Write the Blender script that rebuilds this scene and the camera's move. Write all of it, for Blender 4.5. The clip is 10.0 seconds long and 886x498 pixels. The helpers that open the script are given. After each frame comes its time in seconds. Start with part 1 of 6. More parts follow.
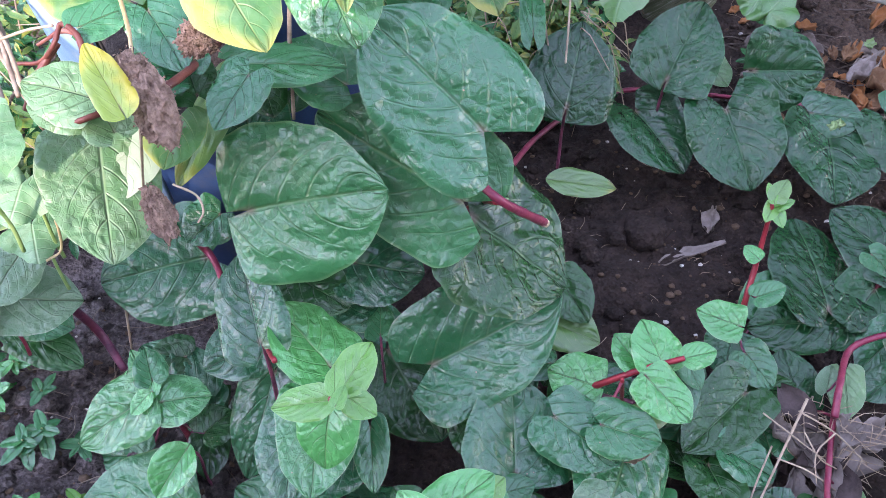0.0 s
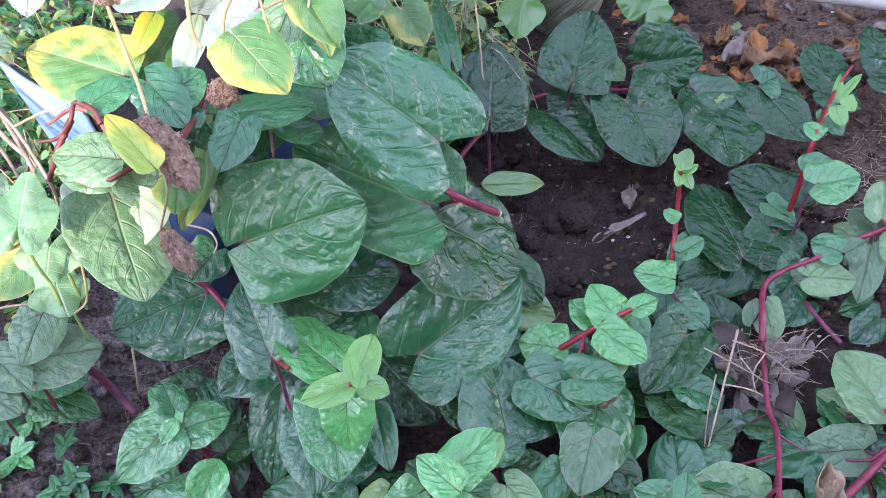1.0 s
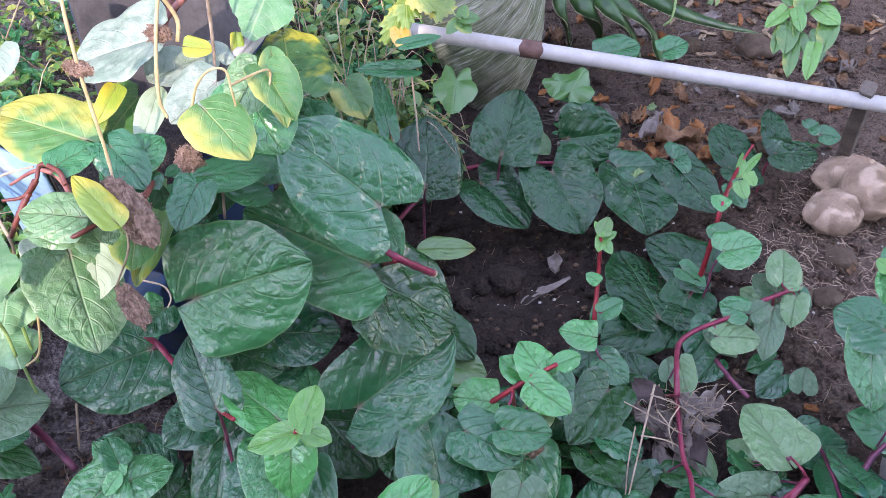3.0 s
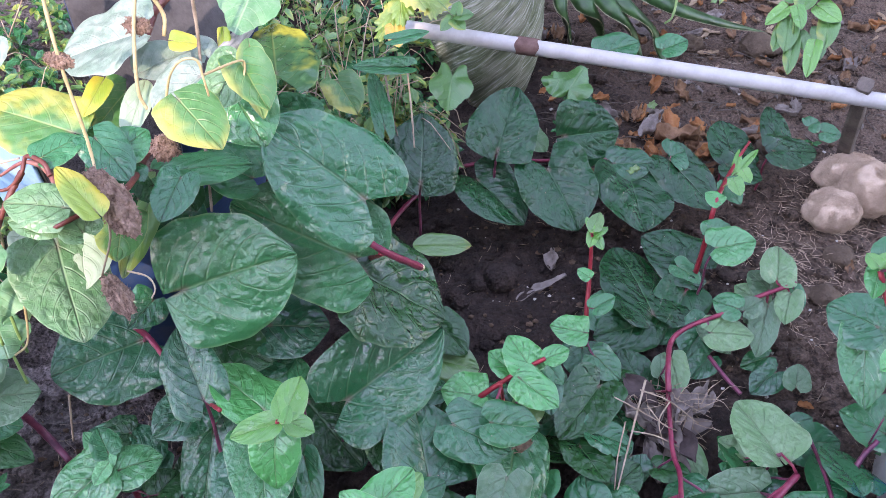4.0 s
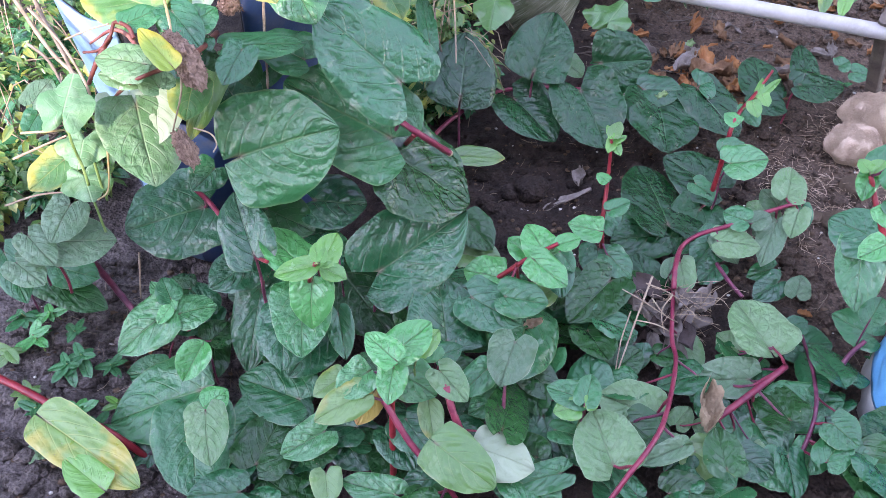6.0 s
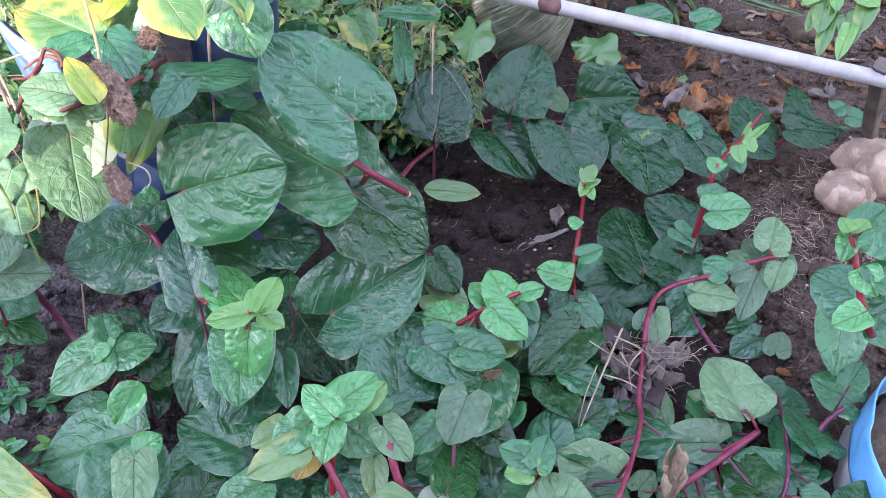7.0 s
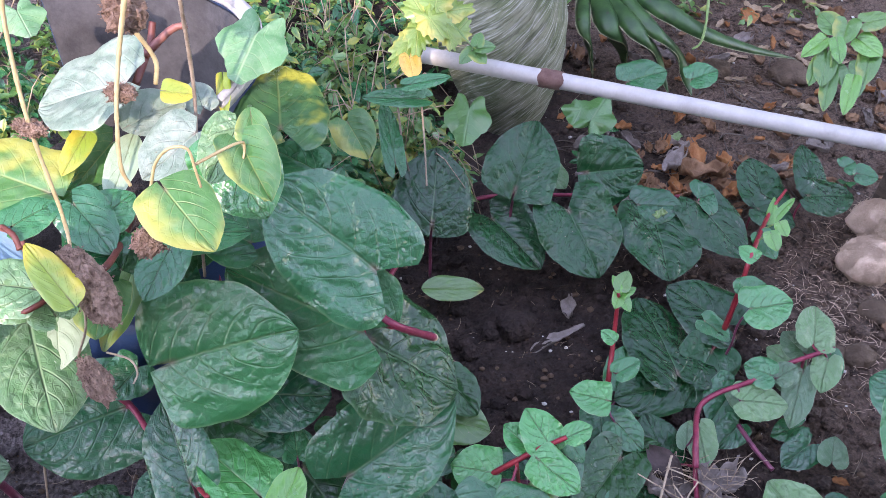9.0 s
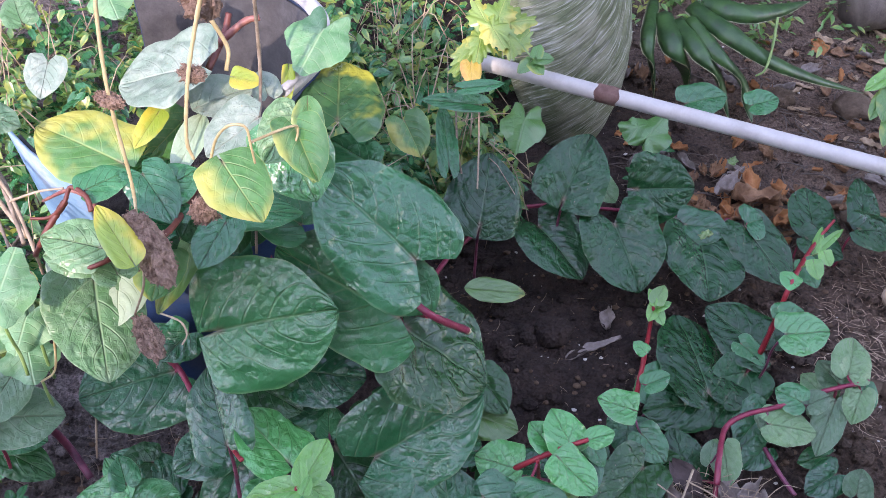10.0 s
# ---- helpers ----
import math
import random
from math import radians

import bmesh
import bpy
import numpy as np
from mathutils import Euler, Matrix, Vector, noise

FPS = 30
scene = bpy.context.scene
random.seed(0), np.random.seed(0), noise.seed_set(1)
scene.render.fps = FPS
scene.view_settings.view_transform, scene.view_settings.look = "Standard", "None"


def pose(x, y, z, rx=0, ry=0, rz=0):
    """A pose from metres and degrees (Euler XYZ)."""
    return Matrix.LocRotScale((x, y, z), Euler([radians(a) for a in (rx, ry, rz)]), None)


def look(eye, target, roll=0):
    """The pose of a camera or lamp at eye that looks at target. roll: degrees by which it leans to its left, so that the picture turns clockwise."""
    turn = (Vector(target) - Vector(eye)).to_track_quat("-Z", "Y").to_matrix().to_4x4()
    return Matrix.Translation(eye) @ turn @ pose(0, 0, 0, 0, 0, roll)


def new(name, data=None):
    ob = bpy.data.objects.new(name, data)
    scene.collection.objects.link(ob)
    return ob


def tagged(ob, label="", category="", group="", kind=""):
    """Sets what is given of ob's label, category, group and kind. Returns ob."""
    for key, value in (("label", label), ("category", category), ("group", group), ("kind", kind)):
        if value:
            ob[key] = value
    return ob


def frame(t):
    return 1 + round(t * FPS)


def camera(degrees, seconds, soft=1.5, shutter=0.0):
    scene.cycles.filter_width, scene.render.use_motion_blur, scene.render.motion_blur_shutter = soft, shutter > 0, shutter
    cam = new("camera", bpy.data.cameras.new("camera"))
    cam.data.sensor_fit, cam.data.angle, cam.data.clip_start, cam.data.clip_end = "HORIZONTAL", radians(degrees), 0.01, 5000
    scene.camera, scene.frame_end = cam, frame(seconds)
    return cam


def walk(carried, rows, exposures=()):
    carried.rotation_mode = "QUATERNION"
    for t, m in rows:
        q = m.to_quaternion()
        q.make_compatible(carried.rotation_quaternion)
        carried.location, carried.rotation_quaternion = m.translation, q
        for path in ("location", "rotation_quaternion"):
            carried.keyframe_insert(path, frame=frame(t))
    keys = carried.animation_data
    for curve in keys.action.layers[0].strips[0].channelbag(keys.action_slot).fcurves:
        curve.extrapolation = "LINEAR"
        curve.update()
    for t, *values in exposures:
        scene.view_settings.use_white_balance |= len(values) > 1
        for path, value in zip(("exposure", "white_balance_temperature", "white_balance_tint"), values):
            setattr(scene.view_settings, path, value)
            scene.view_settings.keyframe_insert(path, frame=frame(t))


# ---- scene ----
cam = camera(54.86, 10.0, soft=0.5)
PATH = [
    (0.0, 0.0045, -0.0006, 0.8742, 39.76, 0.20, 0.22),
    (0.5, 0.0309, -0.0604, 0.9224, 40.39, -1.36, -1.74),
    (1.0, -0.0486, -0.0981, 0.9428, 41.76, 2.37, -10.33),
    (1.5, -0.1247, -0.1371, 0.9568, 41.98, 2.38, -16.48),
    (2.0, -0.1162, -0.1418, 0.9669, 42.76, 2.14, -16.68),
    (2.5, -0.0811, -0.1450, 0.9817, 45.83, -1.16, -13.79),
    (4.0, -0.0377, -0.1640, 0.9787, 46.55, -0.64, -12.40),
    (4.5, 0.0103, -0.2090, 0.9506, 45.39, -0.66, -8.00),
    (5.0, 0.0026, -0.2633, 0.9465, 44.26, -0.47, -7.64),
    (5.2, -0.0322, -0.2949, 0.9534, 44.42, -0.34, -7.75),
    (6.3, -0.0223, -0.3229, 0.9878, 44.71, -0.05, -7.48),
    (6.5, 0.0014, -0.3031, 0.9855, 44.92, -0.03, -7.38),
    (7.0, 0.0453, -0.2641, 0.9729, 45.47, -1.15, -5.48),
    (7.5, 0.0366, -0.2011, 0.9654, 45.60, -1.48, -5.01),
    (8.0, -0.0236, -0.0979, 0.9635, 45.66, -1.07, -7.46),
    (8.5, -0.0440, -0.0490, 0.9652, 45.59, -1.51, -12.28),
    (9.0, -0.0312, -0.0448, 0.9760, 45.79, -1.94, -11.26),
    (9.5, -0.0232, -0.0568, 0.9801, 45.97, -3.99, -8.76),
    (10.0, -0.0183, -0.0853, 0.9935, 46.26, -2.57, -5.11),
]
walk(cam, [(t, pose(x, y, z, rx, ry, rz)) for t, x, y, z, rx, ry, rz in PATH], exposures=[(0.0, 3.49, 7000, 34), (1.5, 3.40, 7000, 34), (2.5, 3.24, 7000, 34), (4.4, 3.37, 7000, 34), (5.0, 3.48, 7000, 34), (6.5, 3.48, 7000, 34), (7.5, 3.37, 7000, 34), (8.0, 3.22, 7000, 34), (9.0, 3.18, 7000, 34), (10.0, 3.02, 7000, 34)])

# ---- sky and sun ----
SUN_FROM = Vector((-0.30, -0.80, 0.50)).normalized()
world = bpy.data.worlds.new("open_sky")
scene.world = world
world.use_nodes = True
wn = world.node_tree.nodes
sky = wn.new("ShaderNodeTexSky")
sky.sky_type = "NISHITA"
sky.sun_disc = False
sky.sun_elevation = math.asin(SUN_FROM.z)
sky.sun_rotation = math.atan2(SUN_FROM.x, SUN_FROM.y)
sky.dust_density = 0.3
haze = wn.new("ShaderNodeHueSaturation")
haze.inputs["Saturation"].default_value = 0.82
world.node_tree.links.new(sky.outputs[0], haze.inputs["Color"])
world.node_tree.links.new(haze.outputs[0], wn["Background"].inputs[0])
wn["Background"].inputs[1].default_value = 0.15
sun = new("sun", bpy.data.lights.new("sun", "SUN"))
sun.data.energy = 0.64
sun.data.angle = radians(0.6)
sun.data.color = (1.0, 0.95, 0.87)
sun.matrix_world = look(SUN_FROM * 10, (0, 0, 0))

# ---- materials ----


class Mat:
    """A node material with short helpers."""

    def __init__(self, name):
        self.m = bpy.data.materials.new(name)
        self.m.use_nodes = True
        self.t = self.m.node_tree
        self.b = self.t.nodes["Principled BSDF"]
        self.out = self.t.nodes["Material Output"]
        self.co = self.t.nodes.new("ShaderNodeTexCoord")

    def link(self, a, b):
        self.t.links.new(a, b)

    def put(self, node, i, v):
        if hasattr(v, "is_linked"):
            self.link(v, node.inputs[i])
        else:
            node.inputs[i].default_value = v

    def noise(self, scale, detail=4, rough=0.55, warp=0.0, co=None):
        n = self.t.nodes.new("ShaderNodeTexNoise")
        self.put(n, "Scale", scale), self.put(n, "Detail", detail), self.put(n, "Roughness", rough), self.put(n, "Distortion", warp)
        self.link(co or self.co.outputs["Object"], n.inputs["Vector"])
        return n.outputs[0]

    def voro(self, scale, feature="F1", co=None):
        n = self.t.nodes.new("ShaderNodeTexVoronoi")
        n.feature = feature
        self.put(n, "Scale", scale)
        self.link(co or self.co.outputs["Object"], n.inputs["Vector"])
        return n.outputs[0]

    def math(self, op, a, b=0.0, clamp=False):
        n = self.t.nodes.new("ShaderNodeMath")
        n.operation, n.use_clamp = op, clamp
        self.put(n, 0, a), self.put(n, 1, b)
        return n.outputs[0]

    def span(self, v, a, b, c=0.0, d=1.0):
        n = self.t.nodes.new("ShaderNodeMapRange")
        n.interpolation_type = "SMOOTHSTEP"
        for i, x in enumerate((v, a, b, c, d)):
            self.put(n, i, x)
        return n.outputs[0]

    def mix(self, f, a, b):
        n = self.t.nodes.new("ShaderNodeMix")
        n.data_type = "RGBA"
        self.put(n, 0, f)
        self.put(n, 6, a if hasattr(a, "is_linked") else (*a, 1))
        self.put(n, 7, b if hasattr(b, "is_linked") else (*b, 1))
        return n.outputs[2]

    def bump(self, h, dist, strength=1.0, normal=None):
        n = self.t.nodes.new("ShaderNodeBump")
        self.put(n, "Height", h), self.put(n, "Distance", dist), self.put(n, "Strength", strength)
        if normal:
            self.link(normal, n.inputs["Normal"])
        self.link(n.outputs[0], self.b.inputs["Normal"])
        return n.outputs[0]

    def done(self, color, rough, spec=0.5):
        self.put(self.b, "Base Color", color if hasattr(color, "is_linked") else (*color, 1))
        self.put(self.b, "Roughness", rough)
        self.b.inputs["Specular IOR Level"].default_value = spec
        return self.m

    def rand(self):
        return self.t.nodes.new("ShaderNodeObjectInfo").outputs["Random"]

    def translucent(self, color, amount):
        """Light that shines through a thin blade."""
        tr = self.t.nodes.new("ShaderNodeBsdfTranslucent")
        self.put(tr, 0, color)
        mx = self.t.nodes.new("ShaderNodeMixShader")
        self.put(mx, 0, amount)
        self.link(self.b.outputs[0], mx.inputs[1])
        self.link(tr.outputs[0], mx.inputs[2])
        self.link(mx.outputs[0], self.out.inputs[0])


def leaf_mat(name, c1, c2, vein, rough, yellow=None, ylo=0.5, dust=0.0, through_light=0.15, pucker=1.0, gloss=0.75):
    """Leaf blade: mottled green, paler veins that arc to the tip, fine quilting, specks; optional yellowing from the margin."""
    k = Mat(name)
    sep = k.t.nodes.new("ShaderNodeSeparateXYZ")
    k.link(k.co.outputs["UV"], sep.inputs[0])
    s = sep.outputs[0]
    v = k.math("ABSOLUTE", k.math("SUBTRACT", k.math("MULTIPLY", sep.outputs[1], 2.0), 1.0))
    rnd = k.rand()
    big = k.noise(22, 3)
    fine = k.noise(140, 5, 0.6)
    quilt = k.math("ADD", k.math("MULTIPLY", k.noise(62, 1, 0.3, 0.5), 0.85), k.math("MULTIPLY", k.noise(130, 1, 0.4, 0.2), 0.10))
    col = k.mix(k.span(k.math("ADD", k.math("MULTIPLY", big, 0.6), k.math("MULTIPLY", rnd, 0.4)), 0.15, 0.85), c1, c2)
    col = k.mix(k.math("MULTIPLY", k.span(fine, 0.45, 0.75), 0.25), col, c2)
    # veins: the midrib and arcs that leave it
    mid = k.span(v, 0.0, 0.045, 1.0, 0.0)
    arc = k.math("SUBTRACT", s, k.math("ADD", k.math("MULTIPLY", v, 0.30), k.math("MULTIPLY", k.math("MULTIPLY", v, v), 0.34)))
    arc = k.math("ADD", arc, k.math("MULTIPLY", k.math("SUBTRACT", big, 0.5), 0.05))
    saw = k.math("ABSOLUTE", k.math("SUBTRACT", k.math("FRACT", k.math("MULTIPLY", arc, 4.6)), 0.5))
    lat = k.math("MULTIPLY", k.span(saw, 0.42, 0.5), k.span(v, 0.35, 0.9, 1.0, 0.0))
    net = k.span(k.voro(170, "DISTANCE_TO_EDGE"), 0.0, 0.09, 1.0, 0.0)
    veins = k.math("MAXIMUM", mid, k.math("MAXIMUM", k.math("MULTIPLY", lat, 0.5), k.math("MULTIPLY", net, 0.10)))
    if yellow:
        yl = k.math("ADD", k.math("MULTIPLY", k.noise(17, 3, 0.6), 1.55), k.math("ADD", k.math("MULTIPLY", v, 0.16), k.math("MULTIPLY", s, 0.22)))
        yl = k.span(k.math("ADD", yl, k.math("MULTIPLY", k.math("SUBTRACT", rnd, 0.5), 0.25)), ylo, ylo + 0.28)
        col = k.mix(yl, col, yellow)
    col = k.mix(k.math("MULTIPLY", veins, 0.50), col, vein)
    col = k.mix(k.math("MULTIPLY", k.span(v, 0.95, 1.0), 0.5), col, vein)
    col = k.mix(k.math("MULTIPLY", k.span(s, 0.02, 0.10, 1.0, 0.0), k.math("MULTIPLY", k.span(v, 0.0, 0.10, 1.0, 0.0), 0.5)), col, (0.22, 0.10, 0.09))
    crease = k.math("ABSOLUTE", k.math("SUBTRACT", k.noise(75, 3, 0.5, 0.8), 0.5))
    crease = k.math("MULTIPLY", k.span(crease, 0.0, 0.035, 1.0, 0.0), k.span(k.noise(26, 3), 0.44, 0.66))
    # paints the sheen along wrinkles as slightly paler lines
    col = k.mix(k.math("MULTIPLY", crease, 0.10), col, vein)
    if dust:
        d = k.math("MULTIPLY", k.span(k.noise(60, 6, 0.7), 0.35, 0.75), dust)
        col = k.mix(d, col, (0.52, 0.55, 0.47))
    speck = k.span(k.voro(95), 0.05, 0.09, 1.0, 0.0)
    speck = k.math("MULTIPLY", speck, k.span(k.noise(40, 2), 0.56, 0.66))
    col = k.mix(k.math("MULTIPLY", speck, 0.6), col, (0.33, 0.27, 0.15))
    hgt = k.math("SUBTRACT", k.math("ADD", k.math("ADD", quilt, k.math("MULTIPLY", crease, 0.05)), k.math("MULTIPLY", fine, 0.03)), k.math("MULTIPLY", veins, 0.30))
    blister = k.span(k.voro(100, "DISTANCE_TO_EDGE"), 0.0, 0.30)
    hgt = k.math("ADD", hgt, k.math("MULTIPLY", blister, k.span(k.noise(18, 2), 0.3, 0.7, 0.03, 0.17)))
    k.bump(hgt, 0.0021 * pucker, 1.0)
    r = k.math("ADD", k.math("MULTIPLY", k.noise(55, 4), 0.14), rough - (0.14 if dust else 0.18))
    m = k.done(col, r, 0.6 if dust else gloss)
    if not dust:
        k.b.inputs["Coat Weight"].default_value = 0.45 if pucker > 2.5 else 0.30 if gloss > 0.5 else 0.14
        k.b.inputs["Coat Roughness"].default_value = 0.15
    k.translucent(col, through_light)
    return m


LEAF = {
    "dark": leaf_mat("leaf_dark", (0.005, 0.076, 0.026), (0.014, 0.138, 0.048), (0.08, 0.19, 0.08), 0.31, through_light=0.06, gloss=0.62, pucker=2.0),
    "deep": leaf_mat("leaf_deep", (0.007, 0.056, 0.013), (0.016, 0.102, 0.025), (0.07, 0.16, 0.07), 0.30, through_light=0.06, gloss=0.45, pucker=2.0),
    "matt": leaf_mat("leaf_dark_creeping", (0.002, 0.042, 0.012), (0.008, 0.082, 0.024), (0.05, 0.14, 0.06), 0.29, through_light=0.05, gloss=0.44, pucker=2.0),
    "mid": leaf_mat("leaf_mid", (0.012, 0.125, 0.040), (0.030, 0.205, 0.068), (0.15, 0.30, 0.12), 0.36, gloss=0.62, pucker=2.0),
    "bright": leaf_mat("leaf_bright", (0.028, 0.250, 0.058), (0.066, 0.370, 0.096), (0.22, 0.44, 0.17), 0.25, pucker=3.0),
    "fresh": leaf_mat("leaf_fresh", (0.026, 0.185, 0.052), (0.056, 0.285, 0.088), (0.18, 0.36, 0.15), 0.30, pucker=3.0),
    "lime": leaf_mat("leaf_lime", (0.065, 0.260, 0.040), (0.125, 0.350, 0.060), (0.26, 0.44, 0.14), 0.36),
    "limed": leaf_mat("leaf_lime_dull", (0.065, 0.195, 0.040), (0.120, 0.260, 0.062), (0.24, 0.36, 0.14), 0.42, (0.30, 0.30, 0.05), 1.12),
    "pale": leaf_mat("leaf_pale", (0.070, 0.200, 0.065), (0.130, 0.285, 0.110), (0.28, 0.40, 0.22), 0.40, dust=0.16, pucker=2.8),
    "pale2": leaf_mat("leaf_greyed", (0.045, 0.135, 0.055), (0.095, 0.210, 0.100), (0.24, 0.33, 0.20), 0.40, dust=0.14, pucker=2.6),
    "white": leaf_mat("leaf_underside", (0.270, 0.390, 0.230), (0.360, 0.460, 0.300), (0.36, 0.46, 0.27), 0.50, dust=0.2),
    "silver": leaf_mat("leaf_silver", (0.135, 0.220, 0.150), (0.215, 0.305, 0.225), (0.36, 0.42, 0.33), 0.50, dust=0.42, pucker=1.6),
    "sunleaf": leaf_mat("leaf_yellow_patched", (0.028, 0.105, 0.035), (0.055, 0.165, 0.055), (0.22, 0.28, 0.09), 0.36, (0.50, 0.47, 0.06), 1.05),
    "lemong": leaf_mat("leaf_yellowing", (0.040, 0.180, 0.040), (0.085, 0.260, 0.060), (0.40, 0.46, 0.14), 0.42, (0.42, 0.42, 0.07), 0.92, dust=0.10, through_light=0.25),
    "lemon": leaf_mat("leaf_lemon", (0.220, 0.380, 0.045), (0.360, 0.450, 0.050), (0.52, 0.52, 0.14), 0.42, (0.58, 0.50, 0.05), 0.82, through_light=0.3),
    "yellow": leaf_mat("leaf_yellow", (0.120, 0.270, 0.045), (0.220, 0.360, 0.055), (0.52, 0.50, 0.15), 0.40, (0.40, 0.345, 0.04), 0.80),
    "amber": leaf_mat("leaf_amber", (0.420, 0.300, 0.050), (0.520, 0.370, 0.060), (0.55, 0.42, 0.15), 0.5, (0.45, 0.22, 0.04), 0.9),
    "gourd": leaf_mat("leaf_gourd", (0.065, 0.225, 0.080), (0.125, 0.310, 0.125), (0.36, 0.50, 0.26), 0.55, (0.42, 0.40, 0.06), 1.22, dust=0.22),
    # gourd leaf again, darker: its shade is in the colour
    "lobed": leaf_mat("leaf_lobed_shaded", (0.040, 0.150, 0.034), (0.080, 0.230, 0.055), (0.17, 0.30, 0.12), 0.45),
    "weed": leaf_mat("leaf_weed", (0.050, 0.165, 0.035), (0.100, 0.260, 0.055), (0.20, 0.33, 0.12), 0.45, (0.30, 0.33, 0.05), 1.0),
    "parsley": leaf_mat("leaf_feathery", (0.120, 0.240, 0.040), (0.220, 0.330, 0.060), (0.42, 0.45, 0.12), 0.5, (0.50, 0.44, 0.08), 0.95),
}


def stem_mat(name, c1, c2, rough=0.38):
    k = Mat(name)
    n = k.noise(60, 4)
    f = k.noise(300, 4)
    k.bump(k.math("ADD", n, k.math("MULTIPLY", f, 0.4)), 0.0012)
    return k.done(k.mix(k.span(k.math("ADD", k.math("MULTIPLY", n, 0.8), k.math("MULTIPLY", f, 0.3)), 0.35, 0.75), c1, c2), rough)


STEM = {
    "red": stem_mat("stem_red", (0.20, 0.008, 0.018), (0.32, 0.028, 0.036)),
    "magenta": stem_mat("stem_magenta", (0.17, 0.012, 0.040), (0.29, 0.045, 0.070)),
    "purple": stem_mat("stem_purple", (0.085, 0.018, 0.040), (0.22, 0.055, 0.095)),
    "brownred": stem_mat("stem_brown_red", (0.10, 0.024, 0.018), (0.18, 0.048, 0.032), 0.5),
    "rosy": stem_mat("stem_rosy", (0.20, 0.055, 0.050), (0.30, 0.130, 0.095), 0.45),
    "straw": stem_mat("stem_straw", (0.34, 0.260, 0.120), (0.50, 0.410, 0.220), 0.6),
    "green": stem_mat("stem_green", (0.13, 0.240, 0.060), (0.22, 0.330, 0.110), 0.45),
    "dry": stem_mat("stem_dry", (0.15, 0.110, 0.075), (0.33, 0.265, 0.195), 0.75),
    "flesh": stem_mat("stem_cut_face", (0.62, 0.52, 0.30), (0.72, 0.62, 0.42), 0.5),
}


def soil_mat():
    k = Mat("damp_shaded_soil")
    big, mid, fine = k.noise(3.5, 5), k.noise(28, 6, 0.65), k.noise(210, 6, 0.7)
    crumbs = k.voro(190)
    # damp soil, its colour lowered further for the shade of nearby plants
    c = k.mix(k.span(mid, 0.3, 0.7), (0.021, 0.014, 0.012), (0.058, 0.038, 0.030))
    sx = k.t.nodes.new("ShaderNodeSeparateXYZ")
    k.link(k.co.outputs["Object"], sx.inputs[0])
    dry = k.span(k.math("ADD", sx.outputs[0], k.math("MULTIPLY", k.math("SUBTRACT", big, 0.5), 0.5)), 0.46, 0.80)
    c = k.mix(dry, c, k.mix(k.span(fine, 0.3, 0.75), (0.085, 0.055, 0.040), (0.250, 0.175, 0.128)))
    grey = k.span(k.math("SUBTRACT", k.math("MULTIPLY", k.math("SUBTRACT", big, 0.5), 0.4), sx.outputs[0]), 0.06, 0.22)
    c = k.mix(k.math("MULTIPLY", grey, k.span(mid, 0.25, 0.6)), c, k.mix(k.span(fine, 0.35, 0.7), (0.100, 0.083, 0.078), (0.250, 0.210, 0.195)))
    c = k.mix(k.math("MULTIPLY", k.span(fine, 0.57, 0.72), 0.4), c, (0.20, 0.15, 0.11))
    c = k.mix(k.math("MULTIPLY", k.span(k.noise(70, 5, 0.7), 0.50, 0.64), 0.85), c, (0.020, 0.013, 0.009))
    c = k.mix(k.math("MULTIPLY", k.span(crumbs, 0.08, 0.22, 1, 0), 0.4), c, (0.022, 0.015, 0.012))
    k.bump(k.math("ADD", k.math("MULTIPLY", mid, 1.0), k.math("ADD", k.math("MULTIPLY", fine, 0.55), k.math("MULTIPLY", crumbs, 0.5))), 0.012, 0.9)
    return k.done(c, k.span(mid, 0.3, 0.7, 0.72, 0.95), 0.3)


def simple(name, c1, c2, rough, scale=40, bump=0.002, fine=240, spec=0.4, dirt=None):
    k = Mat(name)
    n, g = k.noise(scale, 5, 0.6), k.noise(fine, 5, 0.65)
    c = k.mix(k.span(k.math("ADD", k.math("MULTIPLY", n, 0.75), k.math("MULTIPLY", g, 0.3)), 0.3, 0.75), c1, c2)
    if dirt:
        c = k.mix(k.math("MULTIPLY", k.span(k.noise(14, 6, 0.7), 0.48, 0.7), 0.8), c, dirt)
    c = k.mix(k.math("MULTIPLY", k.rand(), 0.35), c, c1)
    k.bump(k.math("ADD", n, k.math("MULTIPLY", g, 0.5)), bump)
    return k.done(c, rough, spec)


SOIL = soil_mat()
PVC = simple("pvc_white", (0.42, 0.41, 0.385), (0.52, 0.51, 0.48), 0.42, 30, 0.0004, dirt=(0.34, 0.31, 0.27))
RUSTBAND = simple("muddy_band", (0.11, 0.055, 0.045), (0.24, 0.15, 0.12), 0.8, 70, 0.002)
BLUE = simple("blue_plastic", (0.007, 0.022, 0.065), (0.015, 0.044, 0.115), 0.5, 18, 0.0006, dirt=(0.06, 0.07, 0.09))
# dirty plastic, darkened to carry the shade inside the pot
POTINSIDE = simple("dirty_shaded_plastic", (0.035, 0.034, 0.036), (0.100, 0.096, 0.094), 0.8, 40, 0.0016, dirt=(0.03, 0.026, 0.022))
# paler copy of the blue plastic, with sunlight put into its colour
PALEBLUE = simple("sunlit_blue_plastic", (0.13, 0.27, 0.42), (0.25, 0.40, 0.52), 0.5, 18, 0.0008, dirt=(0.5, 0.5, 0.48))
SKYBLUE = simple("sky_blue_plastic", (0.090, 0.380, 0.680), (0.140, 0.460, 0.740), 0.38, 30, 0.0012)
